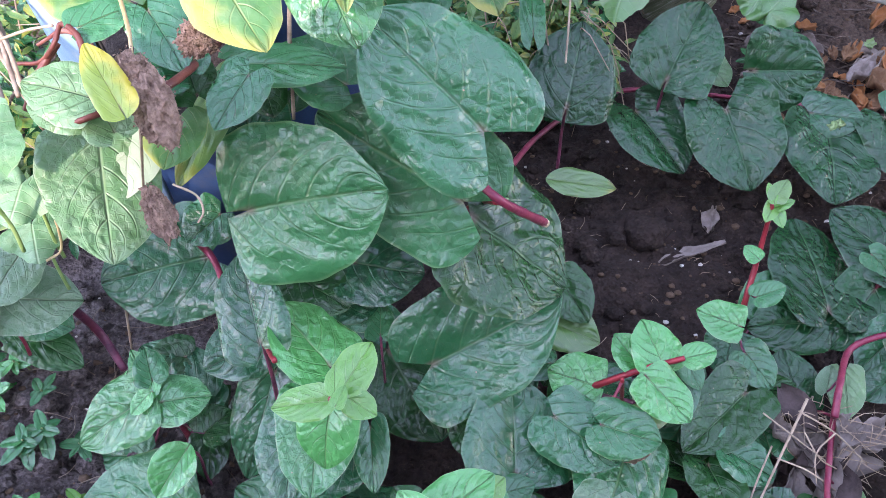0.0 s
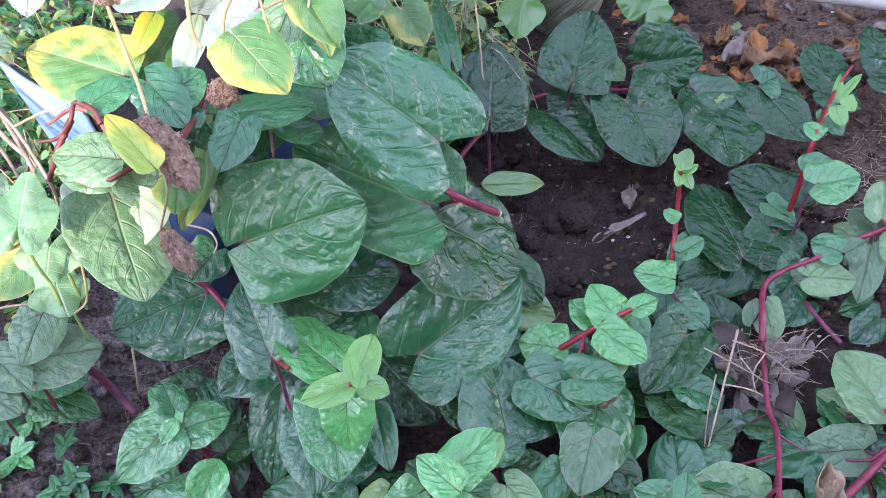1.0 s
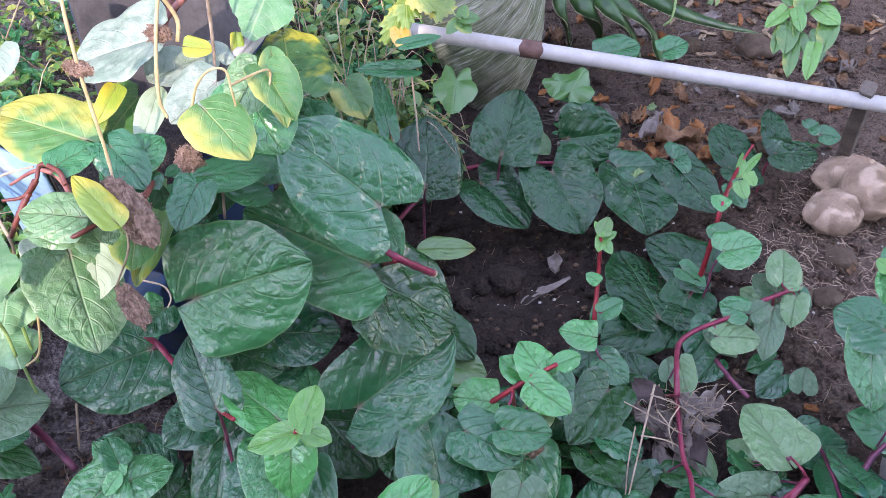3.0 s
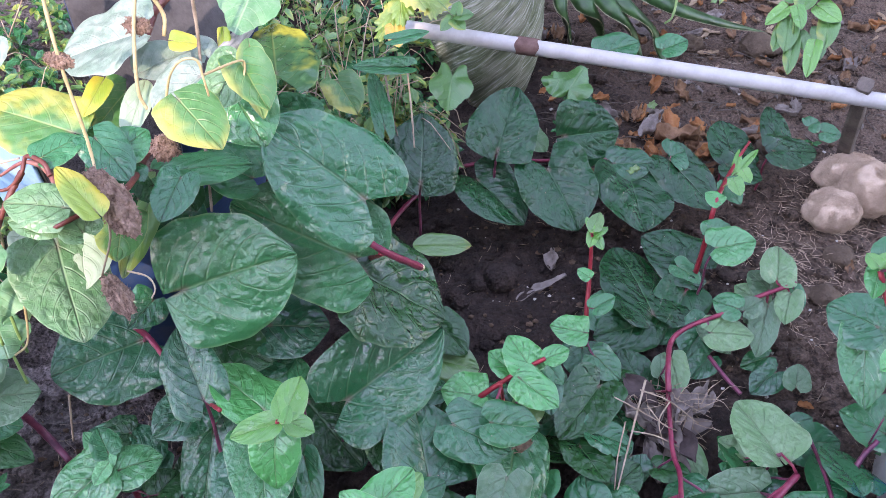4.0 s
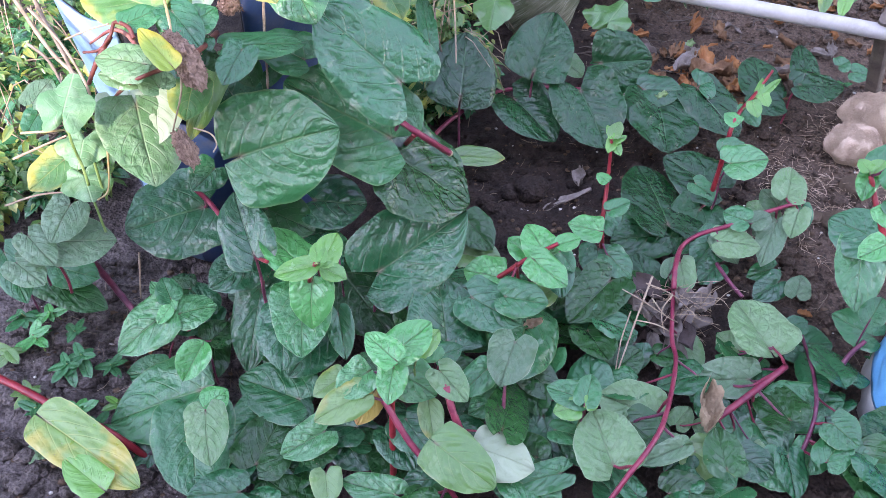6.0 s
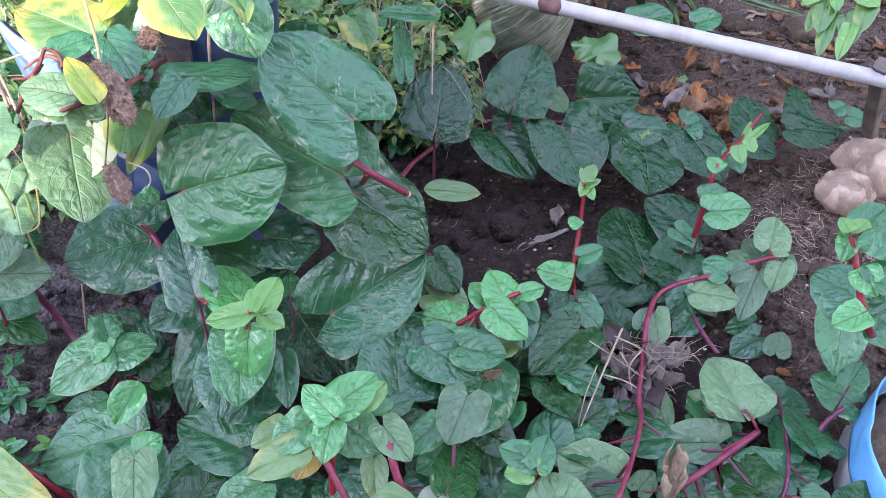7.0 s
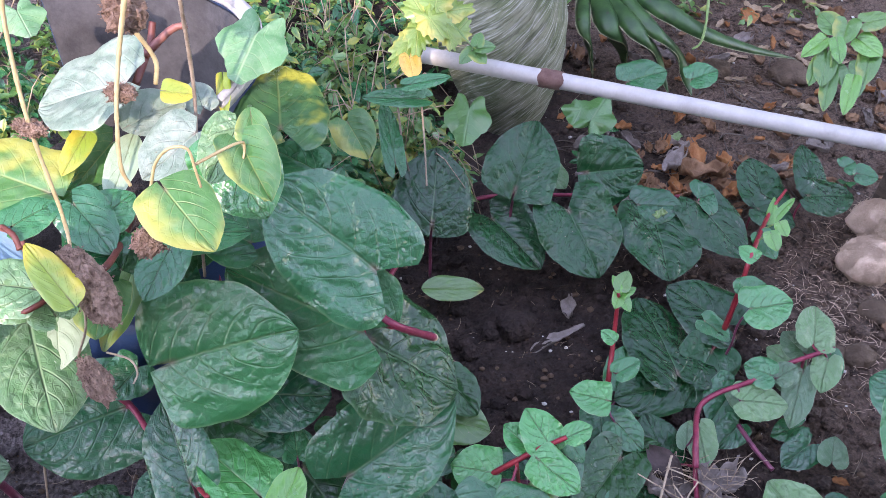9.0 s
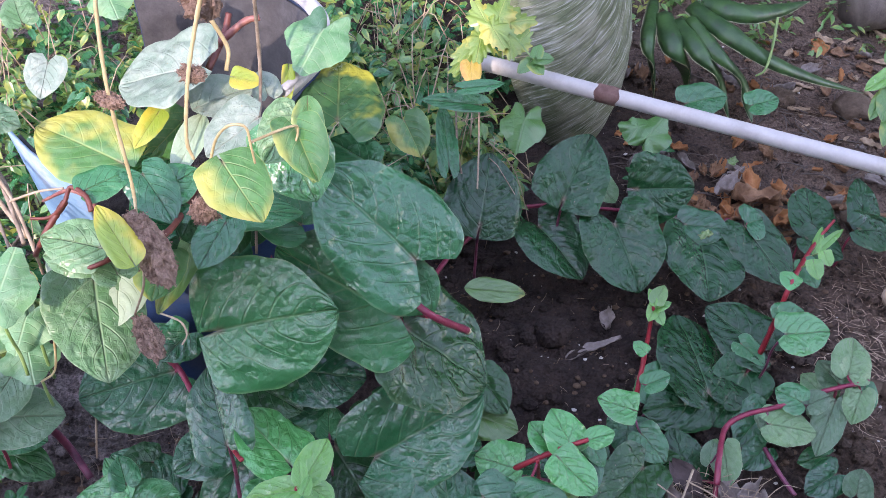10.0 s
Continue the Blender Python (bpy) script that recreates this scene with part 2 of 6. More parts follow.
GREYRIM = simple("worn_pot_plastic", (0.34, 0.34, 0.34), (0.58, 0.57, 0.55), 0.6, 40, 0.0015, dirt=(0.20, 0.19, 0.18))
POTSOIL = simple("dark_potting_soil", (0.018, 0.014, 0.012), (0.060, 0.047, 0.040), 0.95, 60, 0.010)
CLUMP = simple("dried_mud_clump", (0.15, 0.090, 0.065), (0.42, 0.290, 0.215), 0.9, 110, 0.006, 420)
HUSK = simple("coconut_husk", (0.46, 0.33, 0.23), (0.80, 0.62, 0.47), 0.95, 35, 0.004, 500, dirt=(0.36, 0.24, 0.16))
STONE = simple("grey_stone", (0.070, 0.046, 0.030), (0.190, 0.135, 0.090), 0.9, 35, 0.008)
DRYLEAF = simple("dry_leaf_brown", (0.13, 0.065, 0.032), (0.34, 0.20, 0.11), 0.75, 45, 0.003)
DRYTAN = simple("dry_leaf_tan", (0.26, 0.18, 0.11), (0.46, 0.35, 0.23), 0.75, 60, 0.004)
DRYGREY = simple("dry_leaf_grey", (0.14, 0.115, 0.100), (0.32, 0.275, 0.24), 0.8, 45, 0.003)
DARKDEAD = simple("dead_leaf_dark", (0.045, 0.032, 0.030), (0.13, 0.095, 0.085), 0.8, 45, 0.003)
ORANGE = simple("dry_leaf_orange", (0.27, 0.10, 0.035), (0.44, 0.22, 0.085), 0.7, 45, 0.002)
DRYSOIL = simple("dry_soil_crumb", (0.075, 0.046, 0.029), (0.20, 0.135, 0.088), 0.95, 80, 0.003)
CHALK = simple("pale_chip", (0.50, 0.47, 0.42), (0.68, 0.66, 0.60), 0.8, 60, 0.002)
TWIG = simple("dead_grass", (0.24, 0.17, 0.11), (0.52, 0.42, 0.30), 0.8, 50, 0.001)
WOOD = simple("weathered_wood", (0.075, 0.060, 0.050), (0.20, 0.165, 0.135), 0.85, 25, 0.004)
# for the unseen north wall, kept dark so leaves mirror less light
DARKWALL = simple("dark_reflection_wall", (0.008, 0.012, 0.006), (0.030, 0.036, 0.020), 0.95, 5, 0.006)
# render of the added walls that block the sun
PLASTER = simple("sun_block_render", (0.40, 0.38, 0.35), (0.52, 0.50, 0.46), 0.9, 4, 0.003)


def sack_mat():
    """Sun-bleached woven sack, green with algae, drawn threads slanting down across it."""
    k = Mat("weathered_sack")
    mp = k.t.nodes.new("ShaderNodeMapping")
    mp.inputs["Scale"].default_value = (9.0, 150.0, 1.0)
    k.link(k.co.outputs["UV"], mp.inputs[0])
    thread = k.noise(1.6, 6, 0.65, 0.3, mp.outputs[0])
    wide = k.noise(0.5, 4, 0.6, 0.4, mp.outputs[0])
    c = k.mix(k.span(k.noise(24, 5), 0.35, 0.65), (0.26, 0.275, 0.185), (0.14, 0.175, 0.085))
    c = k.mix(k.math("MULTIPLY", k.span(thread, 0.50, 0.64), 0.75), c, (0.60, 0.60, 0.54))
    c = k.mix(k.math("MULTIPLY", k.span(thread, 0.33, 0.44, 1.0, 0.0), 0.8), c, (0.035, 0.045, 0.022))
    c = k.mix(k.math("MULTIPLY", k.span(wide, 0.50, 0.62), 0.6), c, (0.07, 0.085, 0.04))
    k.bump(k.math("ADD", k.math("ADD", thread, wide), k.math("MULTIPLY", k.noise(90, 4), 0.4)), 0.006)
    return k.done(c, 0.65)


def aloe_mat():
    k = Mat("aloe_flesh")
    n = k.noise(30, 4)
    c = k.mix(k.span(n, 0.35, 0.65), (0.018, 0.062, 0.018), (0.040, 0.110, 0.030))
    c = k.mix(k.span(k.voro(42), 0.10, 0.16, 1, 0), c, (0.035, 0.050, 0.025))
    k.bump(n, 0.002)
    return k.done(c, 0.42)


SACK, ALOE = sack_mat(), aloe_mat()

# ---- mesh helpers ----


def mesh_object(name, bm, mat, parent=None, smooth=True):
    me = bpy.data.meshes.new(name)
    bm.to_mesh(me)
    bm.free()
    if smooth:
        me.polygons.foreach_set("use_smooth", [True] * len(me.polygons))
    me.materials.append(mat)
    ob = new(name, me)
    if parent:
        ob.parent = parent
    return ob


def part(name, bm, mat, parent, label="", smooth=True):
    ob = mesh_object(name, bm, mat, parent, smooth)
    if label:
        ob["label"] = label
    return ob


def empty(name, p, label, category, group="", kind=""):
    ob = new(name)
    ob.empty_display_size = 0.02
    ob.location = p
    return tagged(ob, label, category, group, kind)


def curve_points(pts, n):
    """Catmull-Rom through pts."""
    P = [Vector(p) for p in pts]
    if len(P) == 2:
        return [P[0].lerp(P[1], i / n) for i in range(n + 1)]
    P = [2 * P[0] - P[1]] + P + [2 * P[-1] - P[-2]]
    out = []
    segs = len(P) - 3
    per = max(2, n // segs)
    for k in range(segs):
        a, b, c, d = P[k:k + 4]
        for i in range(per):
            t = i / per
            out.append(0.5 * (2 * b + (c - a) * t + (2 * a - 5 * b + 4 * c - d) * t * t + (3 * b - a - 3 * c + d) * t ** 3))
    out.append(P[-2])
    return out


def tube(bm, pts, r0, r1, sides=8, n=16, knobs=0.0, seed=0, flat=1.0):
    """A tapering round stem through pts, with slight nodes."""
    line = curve_points(pts, n)
    R = random.Random(seed)
    rings = []
    up = Vector((0.3, 0.2, 1)).normalized()
    for i, p in enumerate(line):
        d = (line[min(i + 1, len(line) - 1)] - line[max(i - 1, 0)]).normalized()
        x = d.cross(up)
        x = x.normalized() if x.length > 1e-4 else Vector((1, 0, 0))
        y = d.cross(x)
        f = i / (len(line) - 1)
        r = r0 + (r1 - r0) * f
        r *= 1 + knobs * R.uniform(-1, 1)
        rings.append([bm.verts.new(p + (x * math.cos(a) + y * math.sin(a) * flat) * r) for a in (2 * math.pi * k / sides for k in range(sides))])
    for a, b in zip(rings, rings[1:]):
        for k in range(sides):
            bm.faces.new((a[k], a[(k + 1) % sides], b[(k + 1) % sides], b[k]))
    bm.faces.new(rings[0][::-1])
    bm.faces.new(rings[-1])
    return line


def blob(bm, c, r, seed, lump=0.25, freq=3.0, subdiv=3, squash=(1, 1, 1)):
    """A lumpy rounded mass."""
    made = bmesh.ops.create_icosphere(bm, subdivisions=subdiv, radius=1.0)["verts"]
    off = Vector((seed * 3.7, seed * 1.3, seed * 2.1))
    for v in made:
        d = v.co.normalized()
        k = 1 + lump * noise.noise(d * freq + off) + lump * 0.4 * noise.noise(d * freq * 3.1 + off)
        v.co = Vector(c) + Vector((d.x * squash[0], d.y * squash[1], d.z * squash[2])) * r * k
    return made


# ---- leaves ----
STEMS = {}
leaf_count = [0]


def half_width(s, lobe, blunt, peak, point):
    """Inner and outer edge of half a blade, as parts of half its width; s runs from -lobe (rounded lobes) to 1 (pointed tip)."""
    if s >= peak:
        t = (s - peak) / (1 - peak)
        full = max(0.0, 1 - t ** 2.4) ** blunt * (1 - 0.34 * (max(0.0, t - 0.66) / 0.34) ** 1.4)
        straight = (1 - t) ** 0.78 * (1 + 0.74 * t)
        return 0.0, full + (straight - full) * point
    if lobe < 0.09:
        q = (s + lobe) / (peak + lobe)
        return 0.0, max(0.0, 1 - (1 - q) ** 2.2) ** 0.7
    if s >= 0:
        return 0.0, 1 - 0.05 * ((peak - s) / peak) ** 2
    u = max(0.0, 1 - (s / lobe) ** 2) ** 0.5
    sinus = min(0.46, max(0.04, 0.12 + (lobe - 0.18) * 9))
    return sinus * -s / lobe, sinus + (0.95 - sinus) * u


def blade(L, W, lobe, droop, fold, cup, ripple, seed, rows, cols):
    """Heart-shaped blade along +x, base at the origin, facing +z: a sunken midrib, pads bulging between arching veins, a wavy margin."""
    R = random.Random(seed)
    bm = bmesh.new()
    uv = bm.loops.layers.uv.new("UVMap")
    ph, tw, side_bend = R.uniform(0, 6), R.uniform(-0.22, 0.22), R.uniform(-0.06, 0.06)
    w1, w2 = R.uniform(0.008, 0.024), R.uniform(3, 6)
    shoulder, hem = R.uniform(0.03, 0.10), R.uniform(0.2, 0.8)
    grown = min(1.0, max(0.0, (max(L, W) - 0.03) / 0.06))
    blunt = R.uniform(0.66, 0.80) * (1 - grown) + R.uniform(0.54, 0.64) * grown
    peak = R.uniform(0.16, 0.24) if lobe >= 0.09 else R.uniform(0.30, 0.38)
    lean = R.uniform(0.86, 1.14)
    point = R.uniform(0.05, 0.45)
    where, grid = {}, {}
    for sgn in (-1, 1):
        for i in range(rows + 1):
            q = i / rows
            q = q * q * (3 - 2 * q) * 0.5 + q * 0.5
            s = -lobe + (1 + lobe) * q
            inner, hw = (e * 0.5 * W for e in half_width(s, lobe, blunt, peak, point))
            hw = max(inner, hw * (1 + 0.022 * math.sin(s * 9 + ph + sgn) + 0.010 * math.sin(s * 23 + ph * 2 - sgn)))
            for j in range(cols + 1):
                if j == 0 and s >= 0 and sgn == 1 and (i, 0, -1) in grid:
                    grid[i, 0, 1] = grid[i, 0, -1]
                    continue
                v = inner + (hw - inner) * j / cols
                vn, vr = v / (0.5 * W), v / max(hw, 1e-6)
                arc = s - 0.30 * vr - 0.34 * vr * vr
                wob = 0.06 * noise.noise(Vector((s * 3 + seed, vr * 2, sgn * 2.0)))
                pad = abs(math.sin(math.pi * ((arc + wob) * 4.6 * (lean if sgn > 0 else 1 / lean) + 0.5))) ** 0.65
                side = min(1, vr * 4) * max(0, 1 - vr ** 4) * min(1.0, 0.35 + max(0.0, s) * 3.5)
                swell = 0.95 + 0.7 * noise.noise(Vector((s * 2.2 + seed * 1.7, vr * sgn * 1.8, 4.0)))
                z = ripple * W * ((pad - 0.45) * swell * side * min(1.0, 0.45 + hw / (0.4 * W)) - 0.55 * math.exp(-(vr / 0.10) ** 2))
                z += 0.07 * ripple * W * noise.noise(Vector((s * 15 + seed, vr * sgn * 10, ph))) * side
                z += fold * v - cup * W * vn * vn + shoulder * W * vn * math.exp(-((s + 0.05) / 0.24) ** 2) - hem * W * max(0, vn - 0.74) ** 2
                z += -droop * L * max(0, s) ** 2 - 0.25 * droop * L * min(0, s) ** 2
                z += w1 * W * math.sin(w2 * s * 2 + ph + sgn * 1.3) * vn ** 2 * 1.3
                z += 0.022 * W * noise.noise(Vector((s * 4 + seed, vn * sgn * 4, ph)))
                z += tw * sgn * v * s * 0.5
                vert = bm.verts.new((L * s, sgn * v + side_bend * L * s * s, z))
                grid[i, j, sgn] = vert
                where[vert] = (s, 0.5 + 0.5 * sgn * min(1.0, vr))
    for sgn in (-1, 1):
        for i in range(rows):
            for j in range(cols):
                c = [grid[i, j, sgn], grid[i + 1, j, sgn], grid[i + 1, j + 1, sgn], grid[i, j + 1, sgn]]
                if sgn == -1:
                    c.reverse()
                c = [x for k, x in enumerate(c) if x not in c[:k]]
                if len(c) > 2 and bm.faces.get(c) is None:
                    face = bm.faces.new(c)
                    for lp in face.loops:
                        lp[uv].uv = where[lp.vert]
    bmesh.ops.remove_doubles(bm, verts=bm.verts, dist=1e-5)
    return bm


def lobed_blade(L, W, seed, feather=False):
    """Five-lobed gourd leaf along +x with a wavy toothed margin."""
    R = random.Random(seed)
    bm = bmesh.new()
    uv = bm.loops.layers.uv.new("UVMap")
    n, m = 60, 7
    ph = R.uniform(0, 6)
    where = {}
    rings = []
    centre = bm.verts.new((0, 0, 0))
    where[centre] = (0.1, 0.5)
    for j in range(1, m + 1):
        ring = []
        for i in range(n):
            a = -math.pi + 2 * math.pi * (i + 0.5) / n
            lob = 0.90 + 0.10 * math.cos(5 * a) + 0.018 * math.cos(19 * a + ph) - (0.10 * math.cos(15 * a) if feather else 0)
            back = 1 - 0.75 * max(0, (abs(a) - 2.3) / 0.84) ** 1.5
            base = (0.62 + 0.38 * math.cos(a / 2) ** 2) * lob * back
            q = j / m
            x, y = L * base * q * math.cos(a) * 0.98, W * 0.72 * base * q * math.sin(a)
            z = 0.05 * W * math.cos(5 * a) * q * q - 0.10 * W * q * q + 0.05 * W * noise.noise(Vector((x * 60, y * 60, seed)))
            v = bm.verts.new((x, y, z))
            where[v] = (0.1 + 0.9 * q * max(0, math.cos(a)), 0.5 + 0.5 * q * math.sin(a))
            ring.append(v)
        rings.append(ring)
    for i in range(n - 1):
        bm.faces.new((centre, rings[0][i], rings[0][i + 1]))
        for a, b in zip(rings, rings[1:]):
            bm.faces.new((a[i], b[i], b[i + 1], a[i + 1]))
    for f in bm.faces:
        for lp in f.loops:
            lp[uv].uv = where[lp.vert]
    return bm


def plant(name, x, y, z, label):
    ob = empty(name, (x, y, z), label, "plant")
    STEMS[ob] = [Vector((x, y, z))]
    return ob


def stem(owner, name, mat, r0, r1, pts):
    bm = bmesh.new()
    o = owner.location
    n = 8 * len(pts)
    line = tube(bm, [Vector(p) - o for p in pts], r0, r1, 8, n, 0.06, len(STEMS[owner]))
    STEMS[owner] += [p + o for p in line]
    ob = part(name, bm, STEM[mat], owner)
    if name == "cut_stem":
        bm = bmesh.new()
        a, b = Vector(pts[-2]) - o, Vector(pts[-1]) - o
        d = (b - a).normalized()
        tube(bm, [b - d * 0.001, b + d * 0.0025], r1 * 1.03, r1 * 0.9, 10, 2)
        part("cut_face", bm, STEM["flesh"], owner, "pale cut end of the stem")
    return ob


LOOK = {"lemon": "yellow leaf", "lemong": "leaf turning yellow", "yellow": "yellowed leaf", "amber": "withered amber leaf", "silver": "silvery dusty leaf",
        "white": "leaf showing its pale underside", "lime": "young lime-green leaf", "gourd": "lobed pale green leaf", "sunleaf": "dark leaf with a yellow patch"}


def leaf(owner, kind, x, y, z, rx, ry, rz, L, W, droop=0.10, fold=None, lobe=0.2, stalk=1):
    leaf_count[0] += 1
    seed = leaf_count[0]
    R = random.Random(seed)
    m = pose(x, y, z, rx, ry, rz)
    if 0.6 < W / L < 0.95 and lobe > 0.09:
        W *= 1.1
    size = max(L, W)
    rows = 64 if size > 0.075 else 40 if size > 0.04 else 20
    cols = 18 if size > 0.075 else 11 if size > 0.04 else 6
    if kind in ("gourd", "parsley", "lobed"):
        bm = lobed_blade(L, W, seed, kind == "parsley")
    else:
        young = kind in ("lime", "bright", "lemon")
        bm = blade(L, W, lobe if not young else min(lobe, 0.13), droop * R.uniform(0.6, 1.3), R.uniform(-0.06, 0.20) if fold is None else fold, R.uniform(0.00, 0.05), R.uniform(0.024, 0.034) * (0.62 if size > 0.08 else 0.95), seed, rows, cols)
    ob = part("leaf", bm, LEAF[kind], owner, LOOK.get(kind, ""))
    ob.matrix_basis = Matrix.Translation(-owner.location) @ m
    if stalk:
        base = m.translation
        axis = m.to_3x3() @ Vector((1, 0, 0))
        tgt = min(STEMS[owner], key=lambda p: (p - base).length)
        gap = (tgt - base).length
        if gap > 0.055 and base.z < 0.11:
            gap = 0.0
        elif gap > 0.055:
            tgt = base - axis * 0.10 * L + Vector((0, 0, -min(0.09, max(0.02, base.z - 0.05))))
            gap = (tgt - base).length
        if 0.006 < gap:
            inv = m.inverted()
            a = inv @ base
            b = inv @ tgt
            pts = [a + Vector((0.02 * L, 0, -0.05 * L - 0.0012)), a.lerp(b, 0.3) + Vector((-0.05 * gap, 0, -0.05 * L - 0.02 * gap)), a.lerp(b, 0.7) + Vector((0, 0, -0.04 * gap)), b]
            bm = bmesh.new()
            r = min(0.0024, 0.0009 + 0.016 * size)
            tube(bm, pts, r * 0.8, r, 6, 12)
            part("petiole", bm, STEM["green" if kind in ("gourd", "silver", "lime", "parsley") else "magenta" if R.random() < 0.6 else "purple"], ob)
    return ob


# ---- ground ----
def ground_height(x, y):
    z = 0.030 + 0.055 * min(1, max(0, (-0.12 - x) / 0.3))
    near = max(0.0, 1 - (abs(x - 0.2) + abs(y - 0.7)) / 6)
    p = Vector((x, y, 0))
    z += near * (0.010 * noise.noise(p * 4) + 0.009 * noise.noise(p * 13) + 0.009 * noise.noise(p * 34) + 0.006 * noise.noise(p * 80))
    return z


def build_ground():
    bm = bmesh.new()
    n = 330
    def axis(c, half):
        out = []
        for i in range(n + 1):
            u = 2 * i / n - 1
            near = u * half * 1.35
            far = 0 if abs(u) < 0.84 else math.copysign(math.exp((abs(u) - 0.84) / 0.16 * 7.2) - 1, u)
            out.append(c + near + far)
        return out
    xs, ys = axis(0.25, 0.95), axis(0.85, 0.95)
    rows = [[bm.verts.new((x, y, ground_height(x, y))) for x in xs] for y in ys]
    for a, b in zip(rows, rows[1:]):
        for k in range(n):
            bm.faces.new((a[k], a[k + 1], b[k + 1], b[k]))
    return tagged(mesh_object("ground", bm, SOIL), "damp garden soil, darkened for plant shade, with drier brown patches", "soil", kind="structure")


build_ground()


def build_sun_block(name, x0, x1, h, label):
    """Unseen wall added behind the camera to keep low sun off most of the bed."""
    bm = bmesh.new()
    bmesh.ops.create_cube(bm, size=1.0, matrix=Matrix.Translation(((x0 + x1) / 2, -1.9, h / 2 - 0.05)) @ Matrix.Diagonal((x1 - x0, 0.15, h + 0.1, 1)))
    bmesh.ops.bevel(bm, geom=bm.edges[:], offset=0.012, segments=2, affect="EDGES")
    return tagged(mesh_object(name, bm, PLASTER, smooth=False), label, "wall", kind="structure")


# added out of view; the stepped heights shape the sunlit patch
build_sun_block("wall_south", -0.87, 6.0, 3.4, "plain unseen wall added to shade the bed")
build_sun_block("wall_southwest", -1.07, -0.872, 1.98, "plain unseen block added to step the shadow edge")
build_sun_block("wall_west", -6.0, -1.072, 1.78, "low unseen wall added to let sun reach the pot")
# added out of view: a dark wall for the leaves to reflect
bm = bmesh.new()
bmesh.ops.create_cube(bm, size=1.0, matrix=Matrix.Translation((0, 2.7, 1.65)) @ Matrix.Diagonal((14, 0.15, 3.4, 1)))
bmesh.ops.bevel(bm, geom=bm.edges[:], offset=0.012, segments=2, affect="EDGES")
tagged(mesh_object("wall_north", bm, DARKWALL, smooth=False), "dark unseen wall added on the far side to darken reflections", "wall", kind="structure")

# ---- pot, pipe and the larger things ----


def build_pot():
    pot = empty("plant_pot", (-0.212, 0.706, 0.07), "broken blue plastic plant pot with a worn grey rim", "pot")
    R0, R1, H = 0.122, 0.162, 0.475
    def ring_wall(name, z0, z1, ra, rb, thick, mat, a0, a1, jag, label=""):
        bm = bmesh.new()
        n, m = 56, 8
        def at(i, j, out):
            a = a0 + (a1 - a0) * i / n
            f = j / m
            top = z1 - jag * (0.5 + 0.5 * noise.noise(Vector((a * 2.2, 1.7, 0)))) * f
            r = ra + (rb - ra) * f + (thick / 2 if out else -thick / 2) + 0.003 * noise.noise(Vector((a * 3, f * 3, 5)))
            return bm.verts.new((r * math.cos(a), r * math.sin(a), z0 + (top - z0) * f))
        o = [[at(i, j, True) for j in range(m + 1)] for i in range(n + 1)]
        k = [[at(i, j, False) for j in range(m + 1)] for i in range(n + 1)]
        for i in range(n):
            for j in range(m):
                bm.faces.new((o[i][j], o[i + 1][j], o[i + 1][j + 1], o[i][j + 1]))
                bm.faces.new((k[i][j], k[i][j + 1], k[i + 1][j + 1], k[i + 1][j]))
            bm.faces.new((o[i][m], o[i + 1][m], k[i + 1][m], k[i][m]))
            bm.faces.new((o[i][0], k[i][0], k[i + 1][0], o[i + 1][0]))
        for i in (0, n):
            for j in range(m):
                bm.faces.new((o[i][j], o[i][j + 1], k[i][j + 1], k[i][j]))
        bmesh.ops.recalc_face_normals(bm, faces=bm.faces)
        return part(name, bm, mat, pot, label)
    ring_wall("wall", 0.0, H, R0, R1, 0.004, BLUE, radians(-62), radians(112), 0.03)
    ring_wall("inside_wall", 0.01, H - 0.004, R0 - 0.006, R1 - 0.006, 0.003, POTINSIDE, radians(-62), radians(112), 0.03, "dirt-stained inside of the pot, coloured dark for its shade")
    ring_wall("broken_side", 0.0, H * 0.97, R0, R1 + 0.004, 0.004, PALEBLUE, radians(214), radians(246), 0.07, "torn side of the pot, coloured paler for the sun on it")
    ring_wall("inside_wall", 0.01, H * 0.955, R0 - 0.006, R1 - 0.003, 0.003, POTINSIDE, radians(214), radians(246), 0.07, "dirt-stained inside of the pot, coloured dark for its shade")
    low = R0 + (R1 - R0) * 0.6
    ring_wall("broken_side", 0.0, H * 0.62, R0, low, 0.004, BLUE, radians(246.5), radians(297.5), 0.05, "low torn front of the pot")
    ring_wall("broken_side", 0.0, H * 0.62, R0, low, 0.004, BLUE, radians(112.5), radians(213.5), 0.05, "low torn back of the pot")
    ring_wall("rim", H - 0.014, H + 0.004, R1 - 0.001, R1 + 0.001, 0.009, GREYRIM, radians(-40), radians(95), 0.006, "worn grey rim")
    bm = bmesh.new()
    blob(bm, (0, 0, 0.285), 0.136, 3, 0.07, 6, 4, (1, 1, 0.26))
    part("soil", bm, POTSOIL, pot, "dark soil inside the pot")
    bm = bmesh.new()
    bmesh.ops.create_cone(bm, cap_ends=True, segments=40, radius1=R0, radius2=R0 + 0.001, depth=0.006, matrix=Matrix.Translation((0, 0, 0.003)))
    part("base", bm, BLUE, pot)


build_pot()


